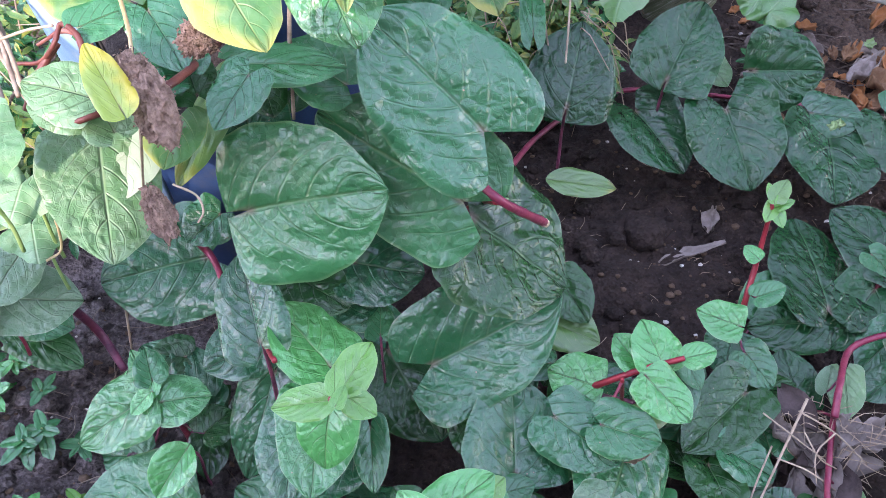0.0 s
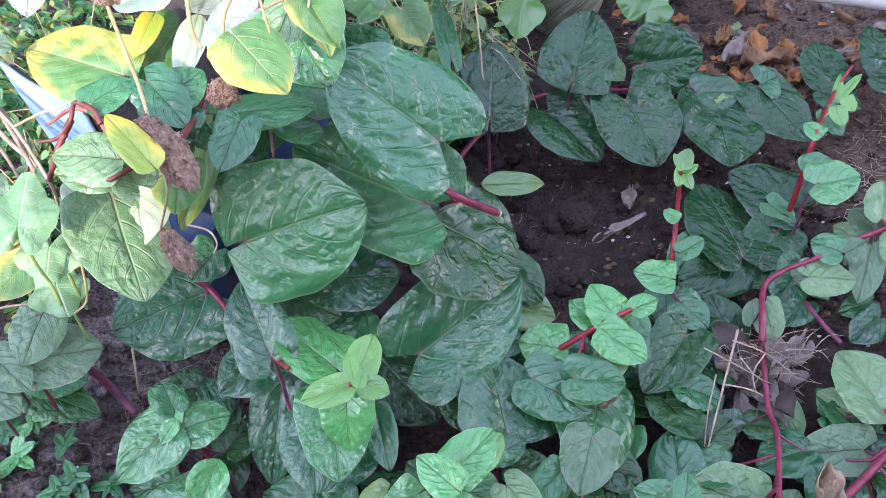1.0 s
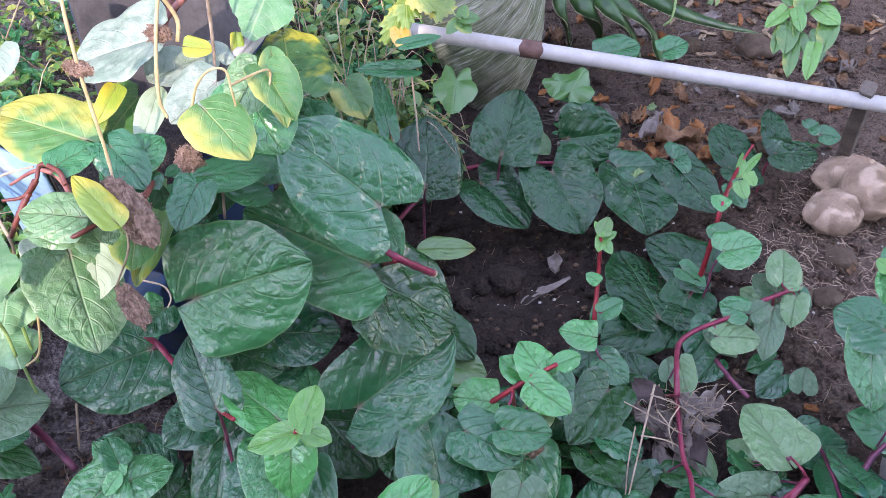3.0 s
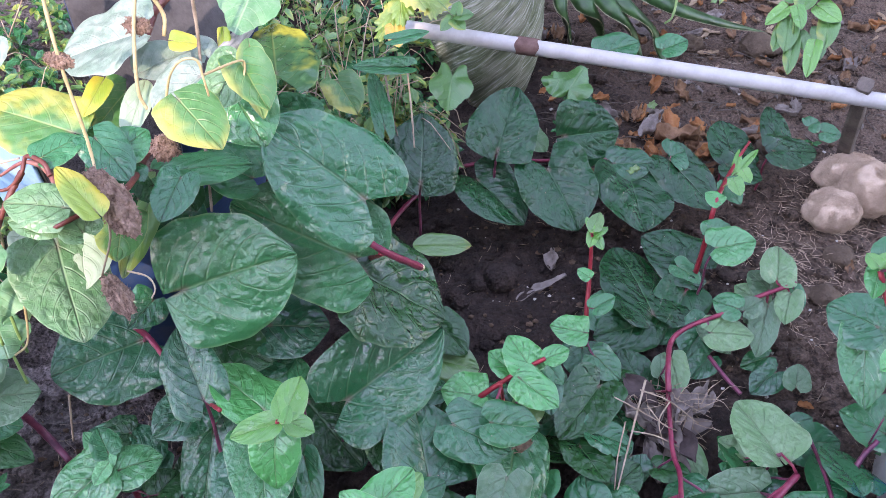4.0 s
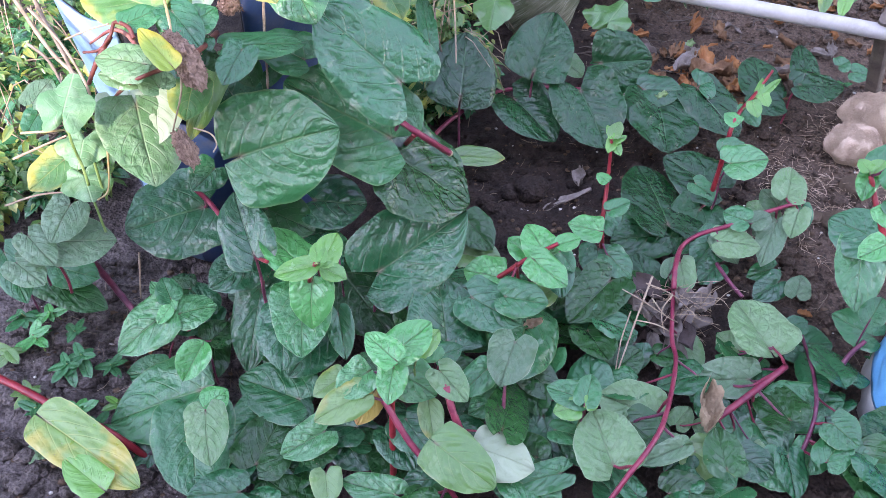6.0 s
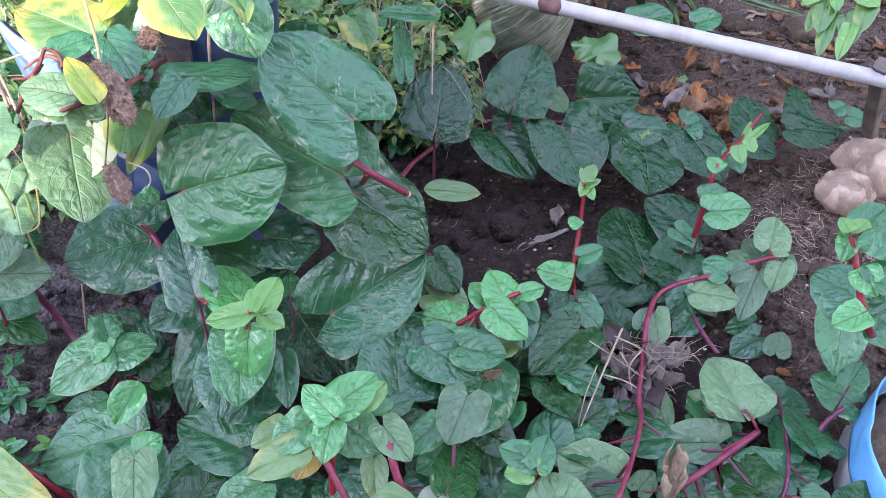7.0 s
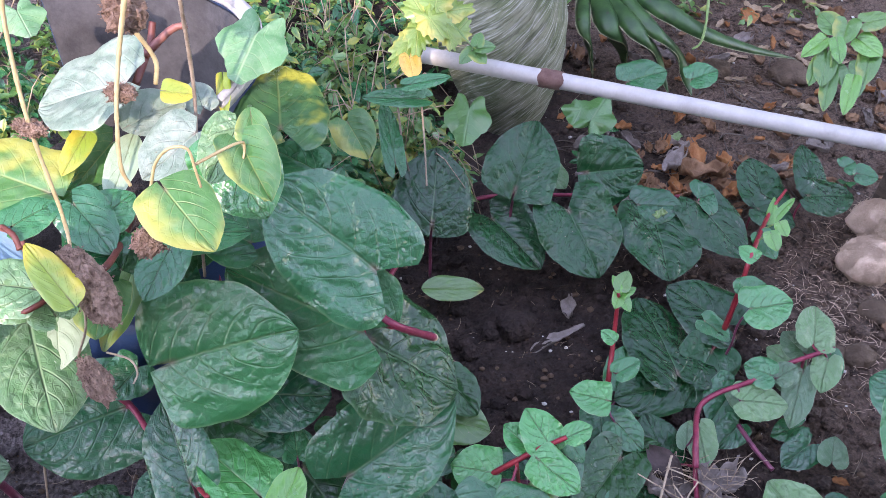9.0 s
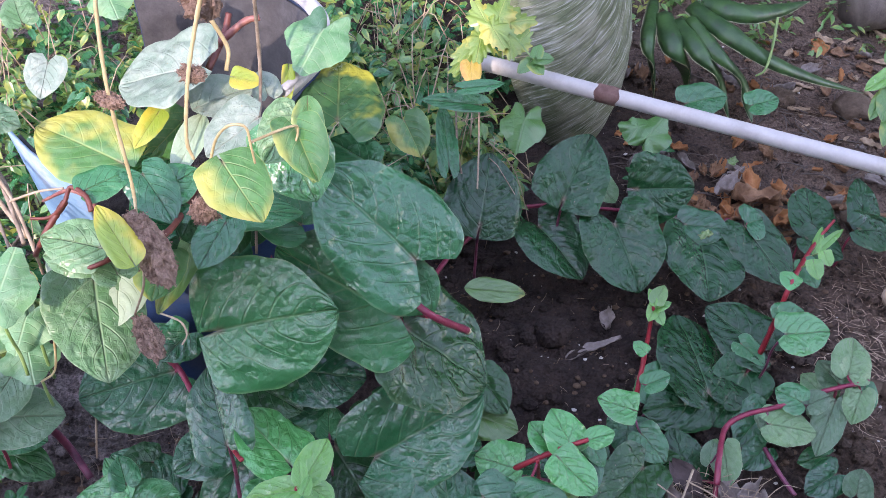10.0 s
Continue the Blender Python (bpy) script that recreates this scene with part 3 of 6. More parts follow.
def build_pipe():
    a, b = Vector((0.170, 1.018, 0.316)), Vector((1.42, 0.479, 0.246))
    pipe = empty("pvc_pipe", a, "white plastic water pipe resting on a wooden post", "pipe")
    d = b - a
    u = d.normalized()
    rot = u.to_track_quat("Z", "Y").to_matrix().to_4x4()
    r, bore, n = 0.0120, 0.0102, 28
    bm = bmesh.new()
    rings = []
    for rad, z in ((bore, 0.05), (bore, 0.0), (r - 0.0006, 0.0), (r, 0.0006)) + tuple((r, d.length * k / 8) for k in range(1, 9)):
        rings.append([bm.verts.new(rot @ Vector((rad * math.cos(2 * math.pi * i / n), rad * math.sin(2 * math.pi * i / n), z))) for i in range(n)])
    for p, q in zip(rings, rings[1:]):
        for i in range(n):
            bm.faces.new((p[i], p[(i + 1) % n], q[(i + 1) % n], q[i]))
    bm.faces.new(rings[-1])
    bmesh.ops.recalc_face_normals(bm, faces=bm.faces)
    part("tube", bm, PVC, pipe)
    k = (Vector((0.345, 0.943, 0.306)) - a).dot(u)
    bm = bmesh.new()
    rings = []
    for rad, z in ((r + 0.0002, -0.017), (r + 0.0016, -0.016), (r + 0.0020, -0.008), (r + 0.0017, 0.0), (r + 0.0021, 0.009), (r + 0.0015, 0.016), (r + 0.0002, 0.017)):
        ring = []
        for i in range(n):
            t = 2 * math.pi * i / n
            w = rad + 0.0004 * noise.noise(Vector((math.cos(t) * 4, math.sin(t) * 4, z * 200)))
            ring.append(bm.verts.new(rot @ Vector((w * math.cos(t), w * math.sin(t), k + z * (1 + 0.12 * math.sin(3 * t))))))
        rings.append(ring)
    for p, q in zip(rings, rings[1:]):
        for i in range(n):
            bm.faces.new((p[i], p[(i + 1) % n], q[(i + 1) % n], q[i]))
    part("muddy_band", bm, RUSTBAND, pipe, "brown muddy band round the pipe")


build_pipe()


def build_sack():
    """A slumped full sack: a bulging body with slanting folds, and a gathered neck on top."""
    sack = empty("garden_sack", (0.383, 1.245, 0.02), "full weathered green-white woven sack standing on soil", "sack")
    def wall(name, z0, z1, shape, folds, depth, label=""):
        bm = bmesh.new()
        n, m = 110, 64
        rings = []
        for j in range(m + 1):
            f = j / m
            ring = []
            for i in range(n):
                a = 2 * math.pi * i / n
                around = Vector((math.cos(a), math.sin(a), 0))
                r = shape(f)
                slant = a * folds - f * 11 + 2.2 * noise.noise(around * 1.3 + Vector((0, 0, f * 3)))
                crease = abs(math.sin(slant * 0.5)) ** 0.6
                r *= 1 + depth * (crease - 0.6) + 0.10 * noise.noise(around * 1.4 + Vector((3, 0, f * 2.2))) + 0.020 * noise.noise(around * 6 + Vector((0, 5, f * 12)))
                ring.append(bm.verts.new((r * math.cos(a) - 0.06 * (z0 + (z1 - z0) * f) / 0.46, r * math.sin(a) + 0.03 * f, z0 + (z1 - z0) * f)))
            rings.append(ring)
        for p, q in zip(rings, rings[1:]):
            for i in range(n):
                bm.faces.new((p[i], p[(i + 1) % n], q[(i + 1) % n], q[i]))
        bm.faces.new(rings[0][::-1])
        bm.faces.new(rings[-1])
        uv = bm.loops.layers.uv.new("UVMap")
        for face in bm.faces:
            for lp in face.loops:
                a, h = ((math.atan2(lp.vert.co.y, lp.vert.co.x) - 1.2) % (2 * math.pi)) * 0.11, lp.vert.co.z
                lp[uv].uv = (a * 0.77 + h * 0.64, h * 0.77 - a * 0.64)
        part(name, bm, SACK, sack, label)
    wall("body", 0.0, 0.40, lambda f: 0.116 * math.sin(math.pi * (0.13 + 0.66 * f)) ** 0.7, 9, 0.075)
    wall("neck", 0.385, 0.47, lambda f: 0.075 - 0.030 * math.sin(math.pi * min(1, f * 1.2)) + 0.012 * f, 14, 0.16, "gathered neck of the sack")


build_sack()
big = plant("malabar_spinach_plant", -0.073, 0.612, 0.050, "large malabar spinach plant with broad glossy dark green leaves")
crown = plant("malabar_spinach_plant", -0.147, 0.438, 0.050, "young malabar spinach shoot with a bright green leafy tip")
shoot = plant("malabar_spinach_plant", -0.015, 0.329, 0.050, "low malabar spinach shoot with small bright green leaves")
leftp = plant("malabar_spinach_plant", -0.294, 0.441, 0.070, "small malabar spinach plant with pointed green leaves on bare soil")
creep = plant("malabar_spinach_vine", 0.290, 0.975, 0.050, "creeping malabar spinach vine with dark round leaves on soil")
erect = plant("malabar_spinach_plant", 0.335, 0.543, 0.040, "upright red-stemmed malabar spinach shoot with small leaves")
leaner = plant("malabar_spinach_plant", 0.533, 0.630, 0.040, "leaning red-stemmed malabar spinach plant with dark leaves")
sprig = plant("malabar_spinach_plant", 0.171, 0.513, 0.060, "malabar spinach sprig with small shiny leaves on a red stem")
arch = plant("malabar_spinach_vine", 0.399, 0.428, 0.092, "arching magenta vine of malabar spinach with pale green leaves")
low = plant("malabar_spinach_plant", 0.174, 0.347, 0.040, "low tangle of malabar spinach with dark green leaves")
front = plant("malabar_spinach_vine", 0.318, 0.188, 0.050, "thick red malabar spinach vine with dull pale leaves")
front2 = plant("malabar_spinach_plant", -0.180, 0.300, 0.050, "low malabar spinach plant with wide dull green leaves")
right = plant("malabar_spinach_plant", 0.750, 0.447, 0.050, "tall red-stemmed malabar spinach plant with light leaves")
seedl = plant("malabar_spinach_plant", 0.571, 0.296, 0.040, "small malabar spinach plant with crinkled dark leaves")
potted = plant("potted_malabar_spinach", -0.133, 0.481, 0.590, "overgrown malabar spinach with silvery and yellowing leaves in a blue pot")
gourd = plant("gourd_vine", -0.280, 0.324, 0.511, "climbing gourd vine with lobed pale green leaves")
tuftp = plant("herb_plant", 0.180, 1.087, 0.250, "yellowing feathery-leaved herb hanging over a pipe end")
herb = plant("herb_plant", 0.808, 0.978, 0.350, "leafy light green herb twig hanging over soil")
stem(erect, "stem", "red", .0040, .0024, [(0.334, 0.539, 0.040), (0.318, 0.529, 0.130), (0.327, 0.561, 0.187), (0.331, 0.584, 0.247)])
stem(leaner, "stem", "red", .0044, .0022, [(0.528, 0.626, 0.040), (0.533, 0.631, 0.136), (0.545, 0.650, 0.207), (0.618, 0.736, 0.190), (0.648, 0.758, 0.215)])
stem(arch, "stem", "magenta", .0040, .0030, [(0.396, 0.422, 0.100), (0.406, 0.452, 0.112), (0.435, 0.502, 0.098), (0.461, 0.512, 0.110), (0.504, 0.516, 0.119), (0.564, 0.531, 0.124), (0.628, 0.537, 0.135)])
stem(front, "stem", "magenta", .0031, .0032, [(0.398, 0.426, 0.095), (0.370, 0.346, 0.092), (0.361, 0.306, 0.098), (0.333, 0.247, 0.110), (0.302, 0.195, 0.125), (0.276, 0.165, 0.128), (0.243, 0.136, 0.125), (0.217, 0.117, 0.100)])
stem(front, "side_stem", "magenta", .0048, .0045, [(0.381, 0.217, 0.085), (0.429, 0.241, 0.088), (0.505, 0.285, 0.085)])
stem(front, "side_stem", "magenta", .002, .0015, [(0.505, 0.285, 0.085), (0.498, 0.292, 0.098), (0.497, 0.312, 0.092)])
stem(front, "side_stem", "magenta", .0025, .002, [(0.452, 0.262, 0.085), (0.478, 0.272, 0.088), (0.505, 0.285, 0.085)])
stem(arch, "side_stem", "purple", .003, .003, [(0.487, 0.484, 0.075), (0.492, 0.448, 0.075), (0.500, 0.416, 0.075)])
stem(right, "stem", "red", .0045, .0032, [(0.769, 0.410, 0.040), (0.561, 0.262, 0.291), (0.552, 0.290, 0.317), (0.581, 0.350, 0.300), (0.578, 0.377, 0.325)])
stem(seedl, "stem", "purple", .004, .003, [(0.560, 0.262, 0.050), (0.591, 0.288, 0.085), (0.615, 0.299, 0.103)])
stem(seedl, "stem", "purple", .0030, .0024, [(0.471, 0.156, 0.045), (0.508, 0.205, 0.085), (0.538, 0.269, 0.080), (0.560, 0.345, 0.066)])
stem(sprig, "stem", "red", .0036, .0026, [(0.145, 0.425, 0.155), (0.183, 0.420, 0.193), (0.219, 0.418, 0.217)])
stem(sprig, "side_stem", "purple", .0035, .003, [(0.147, 0.430, 0.132), (0.187, 0.422, 0.129)])
stem(sprig, "side_stem", "red", .0025, .002, [(0.181, 0.423, 0.101), (0.164, 0.407, 0.199)])
stem(big, "cut_stem", "magenta", .0036, .0042, [(0.020, 0.492, 0.382), (0.047, 0.466, 0.374), (0.089, 0.491, 0.319)])
stem(big, "side_stem", "red", .0035, .003, [(0.045, 0.473, 0.366), (0.035, 0.530, 0.304), (0.013, 0.522, 0.293)])
stem(big, "petiole", "magenta", .0035, .003, [(-0.225, 0.498, 0.290), (-0.211, 0.492, 0.272), (-0.193, 0.458, 0.274)])
stem(crown, "stem", "red", .0040, .0022, [(-0.125, 0.332, 0.040), (-0.115, 0.351, 0.157), (-0.097, 0.340, 0.252), (-0.079, 0.309, 0.334)])
stem(crown, "side_stem", "red", .0025, .002, [(-0.139, 0.381, 0.270), (-0.160, 0.421, 0.242)])
stem(shoot, "stem", "red", .0045, .003, [(-0.017, 0.207, 0.040), (-0.009, 0.255, 0.181), (-0.003, 0.282, 0.195)])
stem(shoot, "side_stem", "magenta", .004, .0035, [(-0.020, 0.243, 0.168), (0.007, 0.203, 0.132), (0.038, 0.172, 0.105), (0.065, 0.153, 0.040)])
stem(low, "stem", "magenta", .0045, .004, [(0.052, 0.245, 0.179), (0.059, 0.219, 0.154), (0.077, 0.200, 0.115), (0.107, 0.173, 0.079), (0.124, 0.145, 0.040)])
stem(low, "side_stem", "purple", .0035, .002, [(0.082, 0.193, 0.123), (0.116, 0.232, 0.109), (0.127, 0.267, 0.144)])
stem(shoot, "side_stem", "purple", .0035, .003, [(-0.080, 0.275, 0.056), (-0.090, 0.251, 0.045), (-0.100, 0.233, 0.026)])
stem(front2, "stem", "red", .0050, .0045, [(-0.498, 0.377, 0.120), (-0.451, 0.346, 0.120), (-0.408, 0.318, 0.115), (-0.352, 0.285, 0.110), (-0.311, 0.271, 0.060)])
stem(leftp, "stem", "magenta", .004, .003, [(-0.252, 0.402, 0.040), (-0.255, 0.400, 0.128), (-0.264, 0.404, 0.181)])
stem(big, "stem", "purple", .005, .0045, [(-0.385, 0.512, 0.174), (-0.372, 0.519, 0.108), (-0.345, 0.489, 0.080)])
stem(creep, "stem", "magenta", .0045, .003, [(0.062, 0.779, 0.050), (0.133, 0.893, 0.050), (0.238, 0.982, 0.050), (0.326, 0.992, 0.050), (0.400, 0.986, 0.045), (0.494, 0.970, 0.045), (0.608, 0.950, 0.045)])
stem(potted, "stem", "brownred", .0034, .0015, [(-0.173, 0.581, 0.453), (-0.173, 0.441, 0.516), (-0.205, 0.425, 0.510), (-0.234, 0.408, 0.508), (-0.290, 0.503, 0.424)])
stem(potted, "stem", "rosy", .0036, .0012, [(-0.234, 0.457, 0.487), (-0.245, 0.490, 0.504), (-0.264, 0.500, 0.512), (-0.295, 0.512, 0.491)])
stem(potted, "stem", "brownred", .0036, .003, [(-0.155, 0.616, 0.557), (-0.142, 0.656, 0.571), (-0.137, 0.669, 0.586)])
stem(potted, "stem", "rosy", .004, .003, [(-0.147, 0.643, 0.568), (-0.122, 0.654, 0.585), (-0.107, 0.655, 0.589)])
stem(potted, "petiole", "straw", .0010, .0008, [(-0.115, 0.365, 0.642), (-0.107, 0.359, 0.667), (-0.097, 0.355, 0.680), (-0.087, 0.353, 0.680), (-0.085, 0.352, 0.666), (-0.084, 0.353, 0.652)])
stem(potted, "petiole", "straw", .0010, .0008, [(-0.085, 0.354, 0.668), (-0.062, 0.381, 0.660), (-0.058, 0.385, 0.653), (-0.063, 0.374, 0.641)])
stem(potted, "petiole", "straw", .002, .002, [(-0.144, 0.605, 0.617), (-0.132, 0.603, 0.588), (-0.135, 0.597, 0.568)])
stem(tuftp, "stem", "green", .0016, .001, [(0.158, 0.973, 0.376), (0.191, 0.950, 0.404), (0.211, 0.900, 0.401), (0.220, 0.891, 0.394)])
stem(herb, "stem", "green", .003, .002, [(1.009, 1.095, 0.281), (0.951, 1.096, 0.269), (0.901, 1.089, 0.250), (0.879, 1.044, 0.214)])
leaf(big, "dark", 0.033, 0.481, 0.434, -26, -41, 155, 0.124, 0.112, lobe=0.23, droop=0.04, fold=0.08, stalk=0)
leaf(big, "mid", -0.160, 0.472, 0.355, 50, -23, -7, 0.126, 0.134, lobe=0.17, droop=0.03, fold=0.03)
leaf(big, "mid", 0.018, 0.476, 0.361, -45, -27, 163, 0.139, 0.112, droop=0.04, fold=0.02)
leaf(big, "deep", 0.025, 0.506, 0.311, 10, 34, -18, 0.115, 0.154, lobe=0.2, fold=0.02, droop=0.04, stalk=0)
leaf(big, "dark", -0.011, 0.434, 0.179, 36, -25, 15, 0.140, 0.110, lobe=0.2, droop=0.02, fold=0.2)
leaf(big, "dark", 0.068, 0.344, 0.130, 19, -27, 89, 0.095, 0.109, lobe=0.12)
leaf(big, "dark", -0.222, 0.510, 0.249, -32, 0, -163, 0.100, 0.113, lobe=0.2, droop=0.04)
leaf(big, "dark", -0.156, 0.405, 0.259, -20, -35, 110, 0.082, 0.059, fold=0.3)
leaf(big, "dark", -0.165, 0.449, 0.208, -19, 7, -147, 0.065, 0.058)
leaf(crown, "dark", -0.160, 0.432, 0.173, -13, 34, -108, 0.108, 0.064)
leaf(big, "dark", -0.085, 0.501, 0.253, 19, 4, -11, 0.069, 0.081)
leaf(crown, "bright", -0.098, 0.398, 0.236, 24, -29, 136, 0.074, 0.088, lobe=0.12)
leaf(crown, "lime", -0.077, 0.310, 0.330, -19, 2, -175, 0.047, 0.028, lobe=0.06)
leaf(crown, "lime", -0.077, 0.327, 0.310, 10, -16, 58, 0.047, 0.033, lobe=0.06)
leaf(crown, "lime", -0.074, 0.326, 0.310, 16, 10, -31, 0.030, 0.024, lobe=0.06, fold=0.2)
leaf(crown, "lime", -0.076, 0.309, 0.336, -2, -19, 95, 0.024, 0.015, lobe=0.04)
leaf(crown, "bright", -0.086, 0.329, 0.286, -5, 26, -102, 0.048, 0.051, droop=0.6, lobe=0.12)
leaf(crown, "fresh", -0.105, 0.377, 0.224, 0, 11, -91, 0.089, 0.068, lobe=0.12)
leaf(crown, "mid", -0.065, 0.369, 0.181, 2, 19, -85, 0.059, 0.034)
leaf(leftp, "fresh", -0.271, 0.395, 0.185, -16, 17, -154, 0.078, 0.062, lobe=0.12)
leaf(leftp, "fresh", -0.270, 0.406, 0.182, -11, -16, 125, 0.046, 0.024, lobe=0.1)
leaf(leftp, "fresh", -0.258, 0.391, 0.184, 9, -9, 10, 0.046, 0.052, lobe=0.12)
leaf(leftp, "bright", -0.266, 0.396, 0.193, -13, 14, -133, 0.026, 0.019, lobe=0.06)
leaf(leftp, "dark", -0.226, 0.432, 0.137, -9, 17, -118, 0.046, 0.033)
leaf(leftp, "deep", -0.218, 0.440, 0.102, -6, 18, -108, 0.072, 0.035)
leaf(leftp, "bright", -0.230, 0.354, 0.167, -10, 17, -120, 0.050, 0.041, fold=0.5, lobe=0.08)
leaf(front2, "mid", -0.239, 0.323, 0.117, -17, 14, -178, 0.123, 0.102, lobe=0.14, droop=0.04)
leaf(front2, "mid", -0.142, 0.319, 0.089, -31, -6, -139, 0.089, 0.061)
leaf(front2, "pale", -0.225, 0.267, 0.151, 0, 19, -89, 0.063, 0.046)
leaf(front2, "bright", -0.230, 0.284, 0.136, 15, -12, 37, 0.033, 0.036, lobe=0.06)
leaf(front2, "yellow", -0.413, 0.290, 0.133, 15, 12, -37, 0.138, 0.064, fold=0.1, lobe=0.12)
leaf(shoot, "bright", -0.004, 0.241, 0.244, -13, -14, 133, 0.046, 0.033, lobe=0.1)
leaf(shoot, "bright", -0.003, 0.267, 0.224, 16, -11, 32, 0.056, 0.043, lobe=0.1)
leaf(shoot, "bright", -0.006, 0.243, 0.229, -6, 18, -108, 0.042, 0.032, lobe=0.1)
leaf(shoot, "fresh", -0.002, 0.293, 0.156, 15, 12, -38, 0.058, 0.057)
leaf(shoot, "fresh", -0.034, 0.272, 0.187, -17, 9, -153, 0.046, 0.042, lobe=0.1)
leaf(shoot, "mid", 0.053, 0.326, 0.132, 19, -5, 14, 0.034, 0.030)
leaf(shoot, "limed", -0.045, 0.248, 0.178, -18, 7, -159, 0.060, 0.040)
leaf(shoot, "amber", -0.029, 0.280, 0.137, -10, 17, -122, 0.046, 0.033)
leaf(low, "limed", 0.033, 0.266, 0.129, 2, 19, -85, 0.052, 0.032, lobe=0.05)
leaf(shoot, "fresh", 0.049, 0.317, 0.163, -17, 10, -151, 0.028, 0.033)
leaf(low, "mid", 0.182, 0.391, 0.116, -23, -14, -109, 0.124, 0.093)
leaf(low, "deep", 0.113, 0.208, 0.135, 25, 22, 68, 0.112, 0.058)
leaf(front, "pale", 0.312, 0.241, 0.071, -16, -13, 145, 0.069, 0.081)
leaf(front, "pale", 0.239, 0.165, 0.100, -4, -19, 102, 0.070, 0.083, fold=0.25)
leaf(front, "pale2", 0.458, 0.281, 0.071, -19, -2, 174, 0.081, 0.053, fold=0.35)
leaf(front, "pale", 0.493, 0.310, 0.090, 0, -9, 101, 0.085, 0.080, fold=0.3, lobe=0.14)
leaf(front, "mid", 0.523, 0.229, 0.069, -19, -5, 165, 0.071, 0.070)
leaf(front, "dark", 0.541, 0.337, 0.061, 19, 1, -2, 0.062, 0.059, lobe=0.25)
leaf(right, "fresh", 0.652, 0.419, 0.155, -8, 18, -115, 0.098, 0.065)
leaf(right, "mid", 0.635, 0.310, 0.096, -15, -12, 143, 0.058, 0.057)
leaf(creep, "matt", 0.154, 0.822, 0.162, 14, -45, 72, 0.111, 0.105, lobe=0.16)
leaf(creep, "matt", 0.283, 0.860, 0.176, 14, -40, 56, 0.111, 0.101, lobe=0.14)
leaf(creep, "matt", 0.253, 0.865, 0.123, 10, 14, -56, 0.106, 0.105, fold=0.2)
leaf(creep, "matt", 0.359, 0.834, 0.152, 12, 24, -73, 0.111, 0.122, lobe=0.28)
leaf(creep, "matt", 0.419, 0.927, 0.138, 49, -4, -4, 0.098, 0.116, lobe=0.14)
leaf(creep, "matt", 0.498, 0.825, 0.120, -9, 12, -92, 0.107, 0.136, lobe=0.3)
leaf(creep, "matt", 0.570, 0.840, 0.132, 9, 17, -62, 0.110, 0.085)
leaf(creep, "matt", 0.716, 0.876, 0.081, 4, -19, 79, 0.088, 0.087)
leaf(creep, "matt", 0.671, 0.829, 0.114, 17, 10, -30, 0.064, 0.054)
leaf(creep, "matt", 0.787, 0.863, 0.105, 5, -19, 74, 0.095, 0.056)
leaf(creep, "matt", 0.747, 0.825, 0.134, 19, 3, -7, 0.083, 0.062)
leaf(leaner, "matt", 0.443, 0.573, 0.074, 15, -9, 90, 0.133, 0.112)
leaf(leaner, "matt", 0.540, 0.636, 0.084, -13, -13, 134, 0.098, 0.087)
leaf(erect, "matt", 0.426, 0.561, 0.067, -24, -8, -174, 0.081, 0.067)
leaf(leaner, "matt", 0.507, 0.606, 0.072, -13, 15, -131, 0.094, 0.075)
leaf(leaner, "fresh", 0.517, 0.582, 0.182, 17, -6, -5, 0.059, 0.061)
leaf(arch, "pale", 0.605, 0.548, 0.136, 9, -17, 60, 0.058, 0.050)
leaf(sprig, "bright", 0.149, 0.423, 0.159, -18, -6, 163, 0.050, 0.059, lobe=0.14)
leaf(sprig, "bright", 0.205, 0.419, 0.199, -6, -18, 110, 0.051, 0.044, lobe=0.14)
leaf(sprig, "bright", 0.185, 0.432, 0.186, -12, -15, 130, 0.036, 0.032, lobe=0.1)
leaf(sprig, "bright", 0.185, 0.404, 0.207, 13, 15, -49, 0.054, 0.042, lobe=0.14)
leaf(sprig, "bright", 0.218, 0.420, 0.212, 19, -5, 13, 0.035, 0.026, lobe=0.08)
leaf(sprig, "mid", 0.232, 0.444, 0.175, 9, 17, -60, 0.033, 0.024)
leaf(erect, "bright", 0.305, 0.500, 0.149, -18, -7, 160, 0.046, 0.044, lobe=0.1)
# darker kinds from here to the matt leaf carry the shadow among leaves
leaf(low, "deep", 0.315, 0.453, 0.097, -14, -3, -136, 0.101, 0.069)
leaf(low, "deep", 0.282, 0.429, 0.040, -8, 18, -115, 0.079, 0.063)
leaf(arch, "matt", 0.383, 0.463, 0.057, -5, -22, 94, 0.062, 0.056)
leaf(arch, "pale", 0.488, 0.498, 0.108, 19, 4, -10, 0.063, 0.047)
leaf(arch, "pale2", 0.588, 0.527, 0.110, -11, 16, -125, 0.081, 0.045)
leaf(potted, "lemong", -0.226, 0.530, 0.518, -17, -10, 151, 0.093, 0.070, lobe=0.14, stalk=0)
leaf(potted, "silver", -0.156, 0.588, 0.579, -13, 16, 170, 0.084, 0.095, stalk=0, fold=0.15)
leaf(potted, "silver", -0.161, 0.567, 0.549, 17, -10, 30, 0.054, 0.049, stalk=0, lobe=0.08)
leaf(potted, "white", -0.158, 0.566, 0.539, -6, 18, -107, 0.062, 0.028, stalk=0, lobe=0.06)
leaf(potted, "silver", -0.104, 0.541, 0.556, -14, 13, -138, 0.057, 0.053, stalk=0)
leaf(potted, "lemong", -0.105, 0.358, 0.649, 10, 17, -58, 0.047, 0.045, stalk=0, droop=0.15, lobe=0.16)
